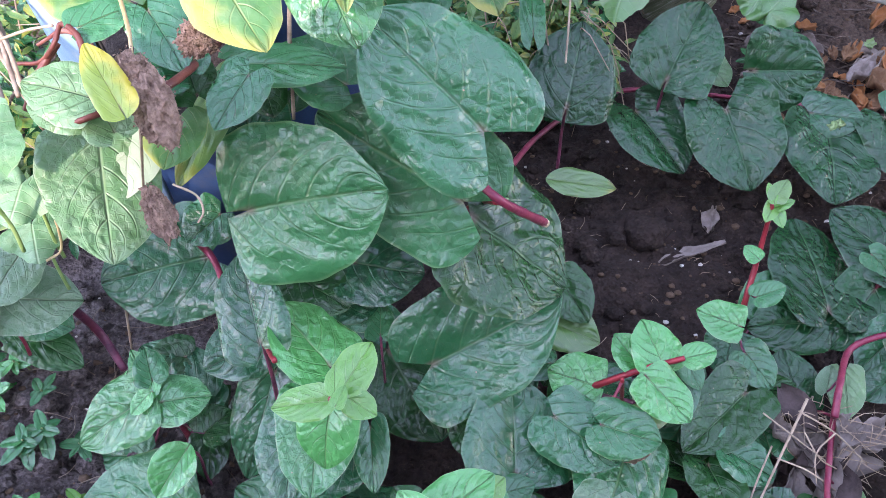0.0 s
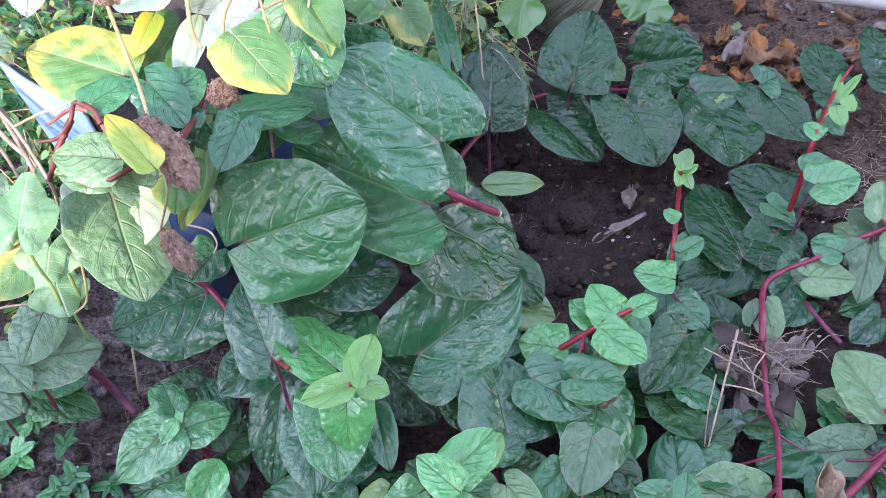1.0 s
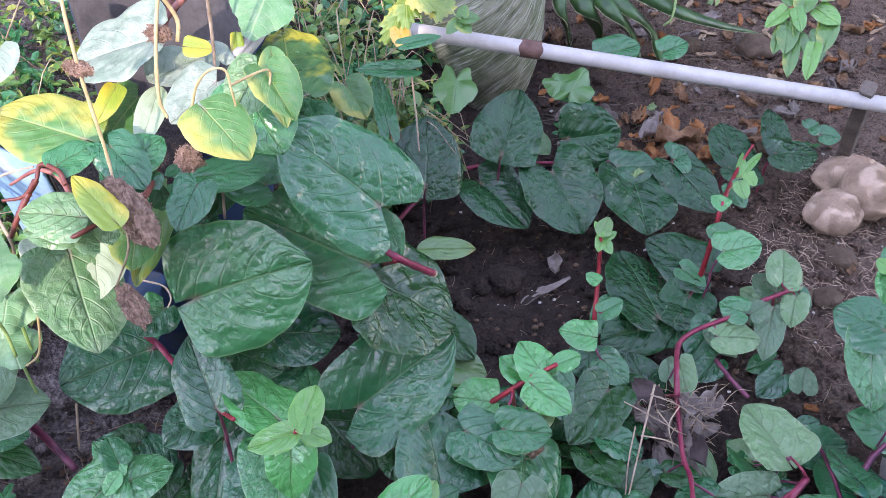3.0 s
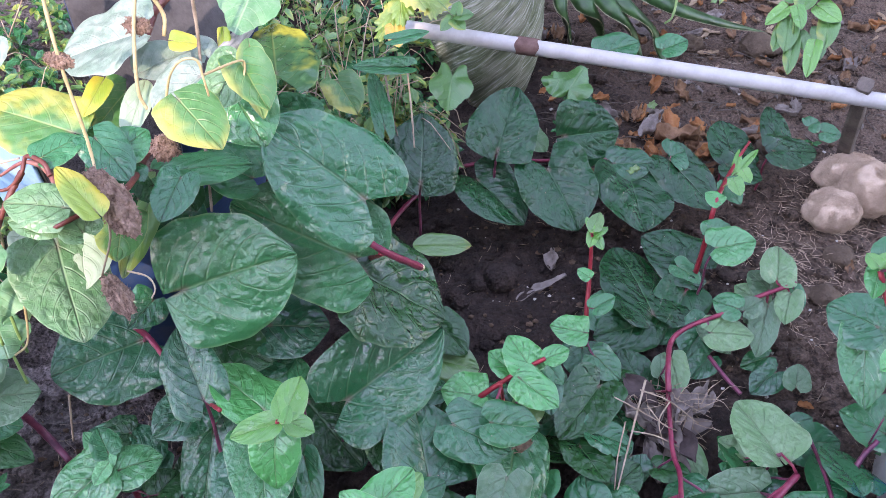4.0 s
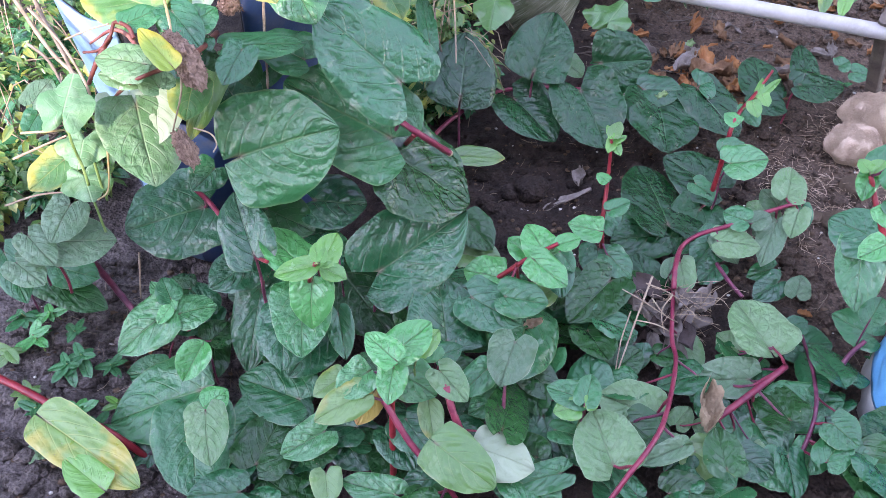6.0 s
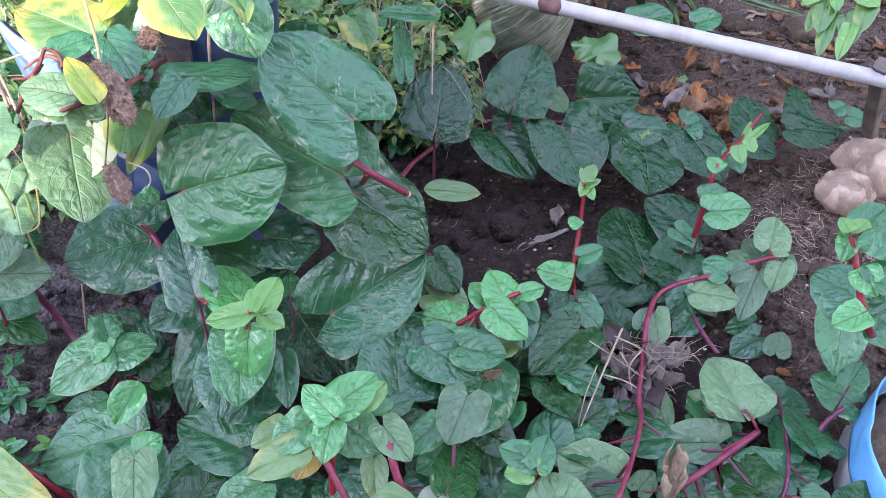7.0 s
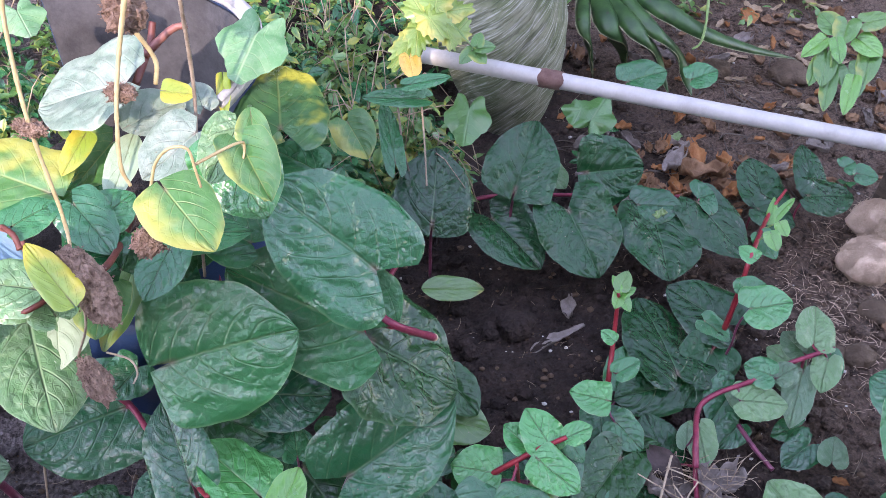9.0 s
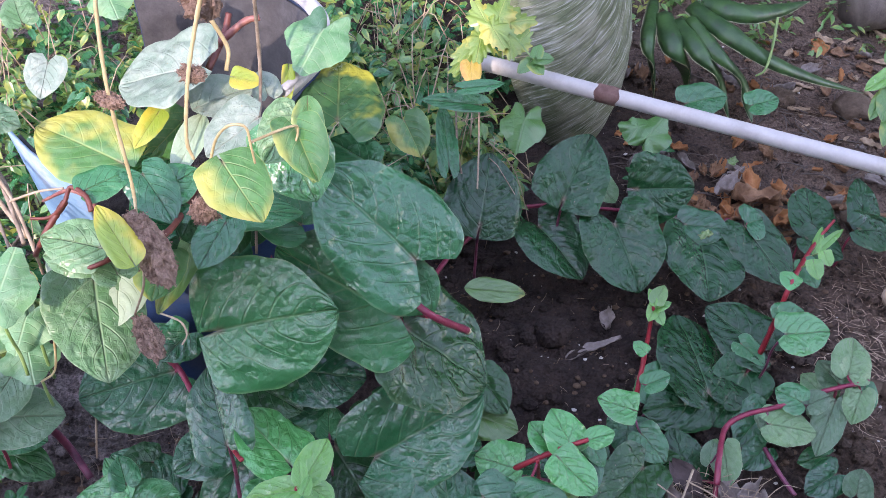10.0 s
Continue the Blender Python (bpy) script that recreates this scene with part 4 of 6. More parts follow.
leaf(potted, "lemong", -0.054, 0.441, 0.639, 0, 39, -89, 0.060, 0.024, stalk=0, fold=0.35, lobe=0.08)
leaf(potted, "fresh", -0.080, 0.502, 0.573, 18, 42, -63, 0.067, 0.066, stalk=0, lobe=0.16)
leaf(potted, "pale", -0.066, 0.464, 0.611, -26, 30, -134, 0.044, 0.037, stalk=0)
leaf(potted, "sunleaf", -0.037, 0.572, 0.530, -2, -2, 88, 0.108, 0.079, stalk=0, lobe=0.3)
leaf(potted, "pale", -0.255, 0.467, 0.439, -21, 24, -77, 0.096, 0.081, stalk=0, lobe=0.14)
leaf(potted, "lemon", -0.190, 0.388, 0.537, -11, -16, 124, 0.060, 0.026, stalk=0)
leaf(potted, "limed", -0.173, 0.550, 0.426, -8, 18, -114, 0.097, 0.037, stalk=0)
leaf(potted, "mid", -0.147, 0.498, 0.485, 19, -1, 2, 0.078, 0.039, stalk=0)
leaf(low, "limed", 0.033, 0.191, 0.150, 14, 14, -44, 0.082, 0.060, lobe=0.1)
leaf(shoot, "fresh", -0.093, 0.258, 0.096, -18, 8, -158, 0.060, 0.044)
leaf(low, "fresh", -0.015, 0.173, 0.077, -18, -7, 161, 0.068, 0.039)
leaf(shoot, "limed", -0.094, 0.201, 0.096, 0, 19, -89, 0.037, 0.035)
leaf(low, "dark", 0.044, 0.193, 0.070, -19, 1, -178, 0.050, 0.041)
leaf(shoot, "dark", -0.169, 0.244, 0.070, 14, 13, -42, 0.049, 0.022)
leaf(low, "mid", 0.179, 0.168, 0.092, -19, 2, -175, 0.074, 0.038)
leaf(front, "pale2", 0.325, 0.177, 0.104, -19, 5, -165, 0.058, 0.027, fold=0.4)
leaf(big, "deep", -0.057, 0.485, 0.129, 9, 16, -59, 0.107, 0.094)
leaf(big, "dark", -0.099, 0.479, 0.211, 20, -2, 12, 0.041, 0.036)
leaf(big, "mid", -0.086, 0.474, 0.205, 20, 1, 1, 0.039, 0.032)
leaf(big, "dark", -0.198, 0.510, 0.310, -19, 13, -133, 0.039, 0.049)
leaf(big, "dark", -0.158, 0.529, 0.389, -7, -24, 118, 0.072, 0.072)
leaf(big, "deep", -0.119, 0.591, 0.402, -20, 16, -135, 0.046, 0.049)
leaf(big, "deep", -0.145, 0.487, 0.259, 17, 13, -28, 0.070, 0.062)
leaf(crown, "lime", -0.072, 0.290, 0.357, 10, -17, 65, 0.016, 0.010)
leaf(crown, "dark", -0.124, 0.362, 0.199, -7, 16, -102, 0.070, 0.065)
leaf(crown, "dark", -0.084, 0.378, 0.140, -13, 10, -133, 0.074, 0.065)
leaf(crown, "deep", -0.137, 0.347, 0.108, -5, -17, 118, 0.044, 0.041)
leaf(crown, "mid", -0.059, 0.454, 0.200, -2, -17, 91, 0.032, 0.029)
leaf(shoot, "lime", 0.004, 0.268, 0.212, 16, -4, 13, 0.013, 0.012)
leaf(shoot, "limed", -0.067, 0.296, 0.150, -15, 5, -152, 0.040, 0.032)
leaf(shoot, "dark", -0.137, 0.314, 0.102, 4, 15, -64, 0.053, 0.041)
leaf(shoot, "mid", -0.129, 0.294, 0.062, -10, 11, -117, 0.060, 0.058)
leaf(shoot, "dark", -0.080, 0.276, 0.061, 11, 8, -31, 0.075, 0.066)
leaf(shoot, "mid", -0.118, 0.260, 0.062, -12, 7, -134, 0.064, 0.056)
leaf(leftp, "mid", -0.267, 0.408, 0.194, -2, -17, 112, 0.033, 0.033)
leaf(leftp, "bright", -0.267, 0.408, 0.193, -8, 14, -104, 0.024, 0.018)
leaf(leftp, "deep", -0.232, 0.405, 0.106, -4, 17, -85, 0.050, 0.038)
leaf(leftp, "mid", -0.302, 0.393, 0.074, -17, -6, -173, 0.048, 0.046)
leaf(leftp, "deep", -0.255, 0.459, 0.154, -18, -7, 179, 0.038, 0.047)
leaf(front2, "mid", -0.122, 0.305, 0.100, -12, -11, 155, 0.083, 0.073)
leaf(front2, "mid", -0.250, 0.297, 0.105, -6, 14, -88, 0.102, 0.090)
leaf(front2, "dark", -0.291, 0.299, 0.074, -13, 9, -119, 0.060, 0.053)
leaf(front2, "lime", -0.346, 0.209, 0.108, -5, -16, 141, 0.059, 0.039)
leaf(front2, "pale", -0.427, 0.282, 0.093, -3, 17, -63, 0.053, 0.040)
leaf(front2, "deep", -0.190, 0.269, 0.062, 8, 12, -40, 0.070, 0.062)
leaf(front2, "dark", -0.279, 0.321, 0.062, -13, -11, 167, 0.038, 0.049)
leaf(front2, "dark", -0.179, 0.253, 0.062, -13, 5, -140, 0.038, 0.042)
leaf(front2, "deep", -0.453, 0.465, 0.066, 5, 19, -45, 0.068, 0.060)
leaf(creep, "limed", 0.137, 0.783, 0.075, 22, -0, -9, 0.088, 0.040, lobe=0.05)
leaf(creep, "dark", 0.573, 0.841, 0.137, 20, -15, 8, 0.026, 0.063)
leaf(creep, "dark", 0.477, 0.848, 0.132, 25, -3, -17, 0.066, 0.058)
leaf(creep, "pale", 0.369, 0.955, 0.130, 17, 18, -62, 0.042, 0.042)
leaf(creep, "mid", 0.872, 0.913, 0.103, 18, -20, 11, 0.023, 0.037)
leaf(creep, "mid", 0.899, 0.906, 0.093, 26, -4, -29, 0.033, 0.040)
leaf(creep, "lobed", 0.473, 1.061, 0.139, 12, -24, 43, 0.058, 0.065, stalk=0)
leaf(creep, "lobed", 0.461, 1.083, 0.145, -10, 25, -131, 0.034, 0.054, stalk=0)
leaf(leaner, "mid", 0.518, 0.603, 0.184, 16, -17, 15, 0.036, 0.044)
leaf(leaner, "bright", 0.547, 0.643, 0.207, -21, -13, 121, 0.026, 0.023)
leaf(leaner, "lime", 0.577, 0.670, 0.223, 12, 22, -90, 0.026, 0.021)
leaf(leaner, "lime", 0.602, 0.690, 0.219, 16, 20, -81, 0.021, 0.018)
leaf(leaner, "lime", 0.615, 0.725, 0.187, 1, -25, 56, 0.043, 0.014)
leaf(leaner, "mid", 0.581, 0.691, 0.199, 16, 19, -78, 0.038, 0.029)
leaf(leaner, "mid", 0.506, 0.643, 0.092, 21, 9, -51, 0.043, 0.033)
leaf(leaner, "lime", 0.625, 0.729, 0.189, 11, -23, 32, 0.047, 0.013)
leaf(erect, "mid", 0.326, 0.530, 0.159, 17, -13, 13, 0.034, 0.026)
leaf(erect, "mid", 0.325, 0.502, 0.096, 16, 11, -55, 0.046, 0.046)
leaf(erect, "bright", 0.323, 0.551, 0.196, -19, -11, 130, 0.020, 0.017)
leaf(erect, "lime", 0.334, 0.585, 0.243, -5, 23, -122, 0.023, 0.015)
leaf(erect, "lime", 0.334, 0.579, 0.244, 19, -13, 13, 0.020, 0.012)
leaf(erect, "lime", 0.330, 0.580, 0.250, -11, -21, 100, 0.022, 0.011)
leaf(erect, "limed", 0.332, 0.583, 0.252, 6, -23, 55, 0.025, 0.019)
leaf(erect, "lime", 0.335, 0.581, 0.239, 12, 20, -79, 0.021, 0.014)
leaf(erect, "dark", 0.320, 0.531, 0.081, 1, 20, -107, 0.045, 0.057)
leaf(erect, "mid", 0.367, 0.573, 0.069, -0, -21, 69, 0.059, 0.052)
leaf(sprig, "deep", 0.133, 0.606, 0.092, 14, 15, -55, 0.061, 0.054)
leaf(sprig, "limed", 0.124, 0.567, 0.060, 19, 4, -22, 0.061, 0.054)
leaf(sprig, "dark", 0.230, 0.437, 0.158, 4, 18, -96, 0.048, 0.036)
leaf(sprig, "deep", 0.147, 0.576, 0.058, -17, -11, 141, 0.051, 0.055)
leaf(sprig, "mid", 0.143, 0.371, 0.180, 18, 2, -20, 0.056, 0.049)
leaf(sprig, "lime", 0.024, 0.286, 0.197, 12, -12, 39, 0.038, 0.027)
leaf(low, "pale2", 0.144, 0.302, 0.177, -4, 16, -118, 0.060, 0.053)
leaf(low, "dark", 0.181, 0.270, 0.060, 5, 13, -86, 0.072, 0.063)
leaf(low, "mid", 0.121, 0.270, 0.111, -13, 8, -159, 0.043, 0.035)
leaf(low, "pale", 0.047, 0.264, 0.185, 10, 12, -55, 0.048, 0.036)
leaf(low, "mid", 0.109, 0.285, 0.150, -12, 10, -148, 0.048, 0.036)
leaf(low, "dark", 0.103, 0.386, 0.168, 16, 8, -38, 0.073, 0.064)
leaf(low, "deep", 0.025, 0.412, 0.121, 2, 17, -86, 0.044, 0.044)
leaf(low, "dark", 0.272, 0.449, 0.069, -8, 16, -137, 0.083, 0.073)
leaf(low, "dark", 0.331, 0.366, 0.062, -11, 13, -155, 0.067, 0.061)
leaf(low, "deep", 0.289, 0.325, 0.062, 10, -14, 28, 0.049, 0.045)
leaf(low, "lime", 0.206, 0.224, 0.140, -14, 5, -179, 0.030, 0.031)
leaf(low, "mid", 0.213, 0.222, 0.151, 2, -16, 61, 0.038, 0.029)
leaf(low, "lime", 0.214, 0.220, 0.151, 14, -5, -3, 0.016, 0.020)
leaf(low, "mid", 0.214, 0.233, 0.143, -15, -3, 151, 0.045, 0.034)
leaf(low, "dark", 0.070, 0.247, 0.082, 13, 6, -34, 0.046, 0.048)
leaf(low, "dark", 0.004, 0.248, 0.119, 7, 12, -62, 0.048, 0.059)
leaf(low, "dark", -0.014, 0.247, 0.100, 6, 12, -62, 0.056, 0.049)
leaf(low, "white", 0.086, 0.190, 0.127, 13, 3, -25, 0.064, 0.056, droop=0.5)
leaf(low, "mid", 0.128, 0.213, 0.062, 12, 5, -40, 0.050, 0.041)
leaf(low, "mid", 0.210, 0.242, 0.062, 8, 12, -78, 0.052, 0.042)
leaf(low, "deep", -0.018, 0.291, 0.154, -10, -13, 130, 0.039, 0.040)
leaf(low, "deep", 0.167, 0.320, 0.092, 13, 9, -49, 0.055, 0.044)
leaf(low, "deep", 0.066, 0.320, 0.110, 16, 2, -16, 0.050, 0.038)
leaf(low, "limed", 0.199, 0.418, 0.117, 15, -11, 18, 0.035, 0.040)
leaf(front, "pale", 0.505, 0.332, 0.078, 10, -16, 19, 0.044, 0.051)
leaf(front, "pale", 0.464, 0.331, 0.067, -17, -7, 123, 0.037, 0.040)
leaf(front, "mid", 0.439, 0.334, 0.062, 17, -5, -19, 0.032, 0.029)
leaf(front, "pale", 0.400, 0.358, 0.062, 13, 12, -76, 0.043, 0.034)
leaf(front, "pale", 0.304, 0.196, 0.062, 8, -12, 7, 0.050, 0.038, fold=0.3)
leaf(front, "limed", 0.353, 0.193, 0.062, 15, 2, -47, 0.057, 0.050)
leaf(front, "mid", 0.451, 0.243, 0.062, 14, 9, -74, 0.071, 0.079)
leaf(front, "dark", 0.423, 0.247, 0.062, 0, 16, -127, 0.041, 0.046)
leaf(front, "pale", 0.344, 0.232, 0.062, 4, -15, 41, 0.032, 0.029)
leaf(front, "pale", 0.430, 0.190, 0.062, 16, 3, -52, 0.016, 0.022)
leaf(front, "dark", 0.413, 0.283, 0.062, -8, 14, -155, 0.038, 0.049)
leaf(front, "dark", 0.481, 0.301, 0.062, -2, 17, -136, 0.046, 0.049)
leaf(front, "dark", 0.294, 0.231, 0.062, 9, 11, -80, 0.051, 0.063)
leaf(front, "mid", 0.435, 0.166, 0.062, 16, -0, -44, 0.049, 0.056)
leaf(front, "lime", 0.393, 0.194, 0.062, 1, 15, -126, 0.030, 0.028)
leaf(front, "mid", 0.336, 0.250, 0.062, -9, 12, -158, 0.039, 0.030)
leaf(front, "mid", 0.415, 0.216, 0.062, -3, 15, -143, 0.055, 0.043)
leaf(front, "mid", 0.444, 0.221, 0.062, 14, 8, -73, 0.046, 0.051)
leaf(front, "pale", 0.385, 0.232, 0.062, 12, 10, -80, 0.041, 0.038)
leaf(front, "dark", 0.409, 0.179, 0.062, 15, 1, -49, 0.044, 0.050)
leaf(front, "dark", 0.344, 0.187, 0.062, -7, 13, -155, 0.036, 0.037)
leaf(front, "dark", 0.417, 0.280, 0.062, 15, 6, -61, 0.046, 0.047)
leaf(seedl, "mid", 0.531, 0.240, 0.062, 14, -12, -6, 0.038, 0.034)
leaf(seedl, "mid", 0.513, 0.182, 0.107, 17, 3, -57, 0.038, 0.049)
leaf(seedl, "mid", 0.525, 0.148, 0.086, 11, -13, -3, 0.036, 0.038)
leaf(seedl, "mid", 0.504, 0.179, 0.063, 2, 16, -129, 0.039, 0.049)
leaf(seedl, "mid", 0.494, 0.143, 0.089, 1, -17, 40, 0.051, 0.039)
leaf(seedl, "dark", 0.557, 0.213, 0.062, -15, 10, 166, 0.020, 0.036)
leaf(seedl, "dark", 0.553, 0.364, 0.067, 14, -14, 5, 0.024, 0.026)
leaf(seedl, "dark", 0.555, 0.291, 0.062, 17, 7, -64, 0.030, 0.028)
leaf(seedl, "limed", 0.540, 0.133, 0.083, -17, 2, 137, 0.026, 0.042)
leaf(arch, "pale2", 0.599, 0.549, 0.116, -19, -12, 115, 0.039, 0.038)
leaf(arch, "pale", 0.578, 0.544, 0.106, -20, -9, 125, 0.034, 0.032)
leaf(arch, "mid", 0.531, 0.515, 0.128, -22, -2, 144, 0.035, 0.042)
leaf(arch, "pale2", 0.508, 0.532, 0.079, 16, 14, -72, 0.048, 0.036)
leaf(arch, "pale", 0.619, 0.529, 0.124, 1, 22, -123, 0.046, 0.035)
leaf(arch, "pale2", 0.541, 0.514, 0.122, 15, -16, 13, 0.032, 0.029)
leaf(arch, "pale", 0.593, 0.555, 0.099, 9, 20, -99, 0.033, 0.027)
leaf(arch, "mid", 0.627, 0.537, 0.124, 13, 18, -90, 0.033, 0.025)
leaf(arch, "pale2", 0.563, 0.532, 0.096, 22, 0, -35, 0.025, 0.037)
leaf(arch, "dark", 0.515, 0.547, 0.064, -8, 19, -144, 0.062, 0.055)
leaf(arch, "pale", 0.429, 0.483, 0.087, 9, 18, -92, 0.050, 0.038)
leaf(arch, "mid", 0.577, 0.478, 0.059, -16, 13, -178, 0.041, 0.031)
leaf(arch, "dark", 0.573, 0.449, 0.062, -11, 17, -161, 0.048, 0.042)
leaf(arch, "pale2", 0.586, 0.419, 0.062, -4, -20, 62, 0.036, 0.034)
leaf(arch, "pale2", 0.404, 0.460, 0.086, -2, -20, 68, 0.031, 0.024)
leaf(arch, "dark", 0.495, 0.492, 0.062, -10, 17, -152, 0.041, 0.041)
leaf(right, "dark", 0.661, 0.413, 0.173, -22, -4, 130, 0.065, 0.080)
leaf(right, "bright", 0.540, 0.266, 0.325, -12, 18, -168, 0.034, 0.031)
leaf(right, "bright", 0.581, 0.382, 0.324, 1, 24, -128, 0.036, 0.024)
leaf(right, "lime", 0.580, 0.377, 0.329, 7, -23, 33, 0.024, 0.025)
leaf(right, "lime", 0.574, 0.378, 0.333, -19, -15, 104, 0.019, 0.017)
leaf(right, "bright", 0.559, 0.316, 0.334, 19, 14, -78, 0.031, 0.036)
leaf(right, "mid", 0.600, 0.395, 0.320, 9, -23, 27, 0.042, 0.039)
leaf(right, "mid", 0.545, 0.278, 0.303, 16, -16, -1, 0.023, 0.038)
leaf(right, "mid", 0.566, 0.301, 0.331, 9, -21, 22, 0.032, 0.042)
leaf(right, "mid", 0.580, 0.347, 0.364, 23, 7, -60, 0.040, 0.059)
leaf(right, "mid", 0.610, 0.304, 0.143, 1, -21, 42, 0.037, 0.032)
leaf(right, "deep", 0.691, 0.454, 0.145, -3, 22, -139, 0.062, 0.055)
leaf(right, "mid", 0.568, 0.280, 0.298, 22, -5, -34, 0.046, 0.063)
leaf(gourd, "pale2", -0.385, 0.440, 0.277, 20, 8, 5, 0.068, 0.068)
leaf(gourd, "pale2", -0.359, 0.460, 0.315, -17, 15, -114, 0.051, 0.045)
leaf(gourd, "pale2", -0.408, 0.434, 0.295, 4, 22, -50, 0.047, 0.036)
leaf(gourd, "pale2", -0.424, 0.413, 0.275, 8, 20, -39, 0.043, 0.042)
leaf(gourd, "mid", -0.425, 0.501, 0.175, 16, 15, -15, 0.055, 0.049)
leaf(gourd, "deep", -0.445, 0.498, 0.154, 13, 16, -23, 0.087, 0.051)
leaf(gourd, "mid", -0.448, 0.444, 0.264, -2, 22, -64, 0.071, 0.041)
leaf(potted, "pale", -0.221, 0.419, 0.520, -21, -11, 167, 0.049, 0.042, lobe=0.12, stalk=0)
leaf(potted, "pale", -0.232, 0.421, 0.504, -22, -8, 174, 0.039, 0.030, stalk=0)
leaf(potted, "lemong", -0.194, 0.480, 0.452, -7, 21, -102, 0.044, 0.049, stalk=0)
leaf(potted, "white", -0.285, 0.497, 0.430, -1, 22, -78, 0.046, 0.035, stalk=0)
leaf(potted, "white", -0.236, 0.485, 0.440, -3, 22, -87, 0.060, 0.053, stalk=0)
leaf(potted, "lemong", -0.060, 0.392, 0.651, 6, 22, -71, 0.042, 0.032, fold=0.5, stalk=0)
leaf(potted, "silver", -0.100, 0.593, 0.544, -4, -25, 106, 0.030, 0.029, stalk=0)
leaf(potted, "lemon", -0.082, 0.626, 0.552, -2, 25, -91, 0.040, 0.013, stalk=0)
leaf(potted, "lemon", -0.127, 0.582, 0.571, 25, 7, -7, 0.025, 0.021, stalk=0)
leaf(potted, "lemon", -0.195, 0.567, 0.544, -16, 18, -117, 0.040, 0.022, stalk=0)
leaf(potted, "lemong", -0.182, 0.597, 0.514, -19, 15, -129, 0.053, 0.044, stalk=0)
leaf(potted, "mid", -0.073, 0.518, 0.449, -16, -14, 146, 0.066, 0.058, stalk=0)
leaf(potted, "dark", -0.200, 0.496, 0.532, 8, 21, -51, 0.051, 0.039, stalk=0)
leaf(potted, "dark", -0.133, 0.471, 0.497, -14, 16, -119, 0.047, 0.036, stalk=0)
leaf(potted, "deep", -0.142, 0.537, 0.435, 2, 21, -72, 0.030, 0.034, stalk=0)
leaf(potted, "mid", -0.008, 0.610, 0.450, -19, -13, 146, 0.050, 0.048, stalk=0)
leaf(potted, "mid", -0.241, 0.475, 0.533, 22, -7, 36, 0.038, 0.029, stalk=0)
leaf(potted, "pale", -0.212, 0.412, 0.497, -4, -21, 124, 0.045, 0.034, stalk=0)
leaf(potted, "mid", -0.201, 0.576, 0.502, -15, 18, -115, 0.055, 0.042, stalk=0)
leaf(gourd, "silver", -0.287, 0.596, 0.579, -9, 26, -96, 0.035, 0.032, stalk=0)
leaf(gourd, "pale2", -0.334, 0.552, 0.554, 24, 12, -8, 0.028, 0.030, stalk=0)
leaf(gourd, "pale2", -0.353, 0.455, 0.460, 16, -17, 65, 0.036, 0.027, stalk=0)
leaf(gourd, "mid", -0.361, 0.476, 0.431, -16, 16, -115, 0.028, 0.028, stalk=0)
leaf(leftp, "dark", -0.242, 0.422, 0.142, -10, -13, 143, 0.079, 0.070)
leaf(leftp, "deep", -0.229, 0.387, 0.132, 12, -9, 45, 0.033, 0.045)
leaf(potted, "dark", -0.176, 0.469, 0.499, -14, -20, 147, 0.046, 0.045, stalk=0)
leaf(potted, "mid", -0.186, 0.486, 0.519, 23, -11, 43, 0.039, 0.037, stalk=0)
leaf(potted, "dark", -0.203, 0.447, 0.483, -8, -22, 136, 0.044, 0.039, stalk=0)
leaf(potted, "deep", -0.176, 0.478, 0.472, -2, -24, 115, 0.039, 0.040, stalk=0)
leaf(gourd, "gourd", -0.307, 0.404, 0.482, 10, -21, 80, 0.048, 0.047)
leaf(gourd, "gourd", -0.311, 0.439, 0.420, -9, 19, -97, 0.035, 0.048)
leaf(gourd, "gourd", -0.329, 0.451, 0.361, -1, 20, -72, 0.034, 0.046)
leaf(gourd, "lemong", -0.367, 0.512, 0.340, -20, 9, -134, 0.053, 0.045)
leaf(gourd, "gourd", -0.048, 0.635, 0.587, -13, 23, -119, 0.052, 0.053, stalk=0)
leaf(gourd, "lemong", 0.037, 0.759, 0.396, 12, 21, -65, 0.051, 0.046, stalk=0)
leaf(gourd, "gourd", -0.239, 0.652, 0.613, 5, 28, -64, 0.026, 0.035, stalk=0)
leaf(gourd, "lobed", 0.228, 0.943, 0.265, -2, 24, -109, 0.060, 0.053, stalk=0)
leaf(gourd, "mid", 0.109, 0.866, 0.242, -3, -24, 90, 0.109, 0.032, stalk=0)
leaf(gourd, "mid", 0.152, 0.913, 0.312, -25, -1, 169, 0.081, 0.032, stalk=0)
leaf(gourd, "mid", 0.094, 0.674, 0.496, 25, -6, 2, 0.044, 0.017, stalk=0)
leaf(gourd, "mid", 0.554, 1.122, 0.166, 22, -15, 4, 0.073, 0.065, stalk=0)
leaf(gourd, "mid", 0.666, 1.106, 0.171, 20, -18, 7, 0.049, 0.053, stalk=0)
leaf(gourd, "pale", -0.301, 0.603, 0.614, -2, -28, 116, 0.030, 0.027, stalk=0)
ALOE_A = [(0.577, 1.439, 0.190), (0.531, 1.306, 0.180), (0.549, 1.294, 0.120), (0.567, 1.296, 0.060)]
ALOE_B = [(0.581, 1.382, 0.190), (0.580, 1.291, 0.170), (0.619, 1.307, 0.110), (0.639, 1.313, 0.060)]
ALOE_C = [(0.605, 1.360, 0.190), (0.625, 1.269, 0.170), (0.676, 1.264, 0.110), (0.703, 1.236, 0.050)]
ALOE_D = [(0.623, 1.352, 0.200), (0.658, 1.268, 0.170), (0.720, 1.272, 0.110), (0.742, 1.253, 0.070), (0.746, 1.224, 0.050)]
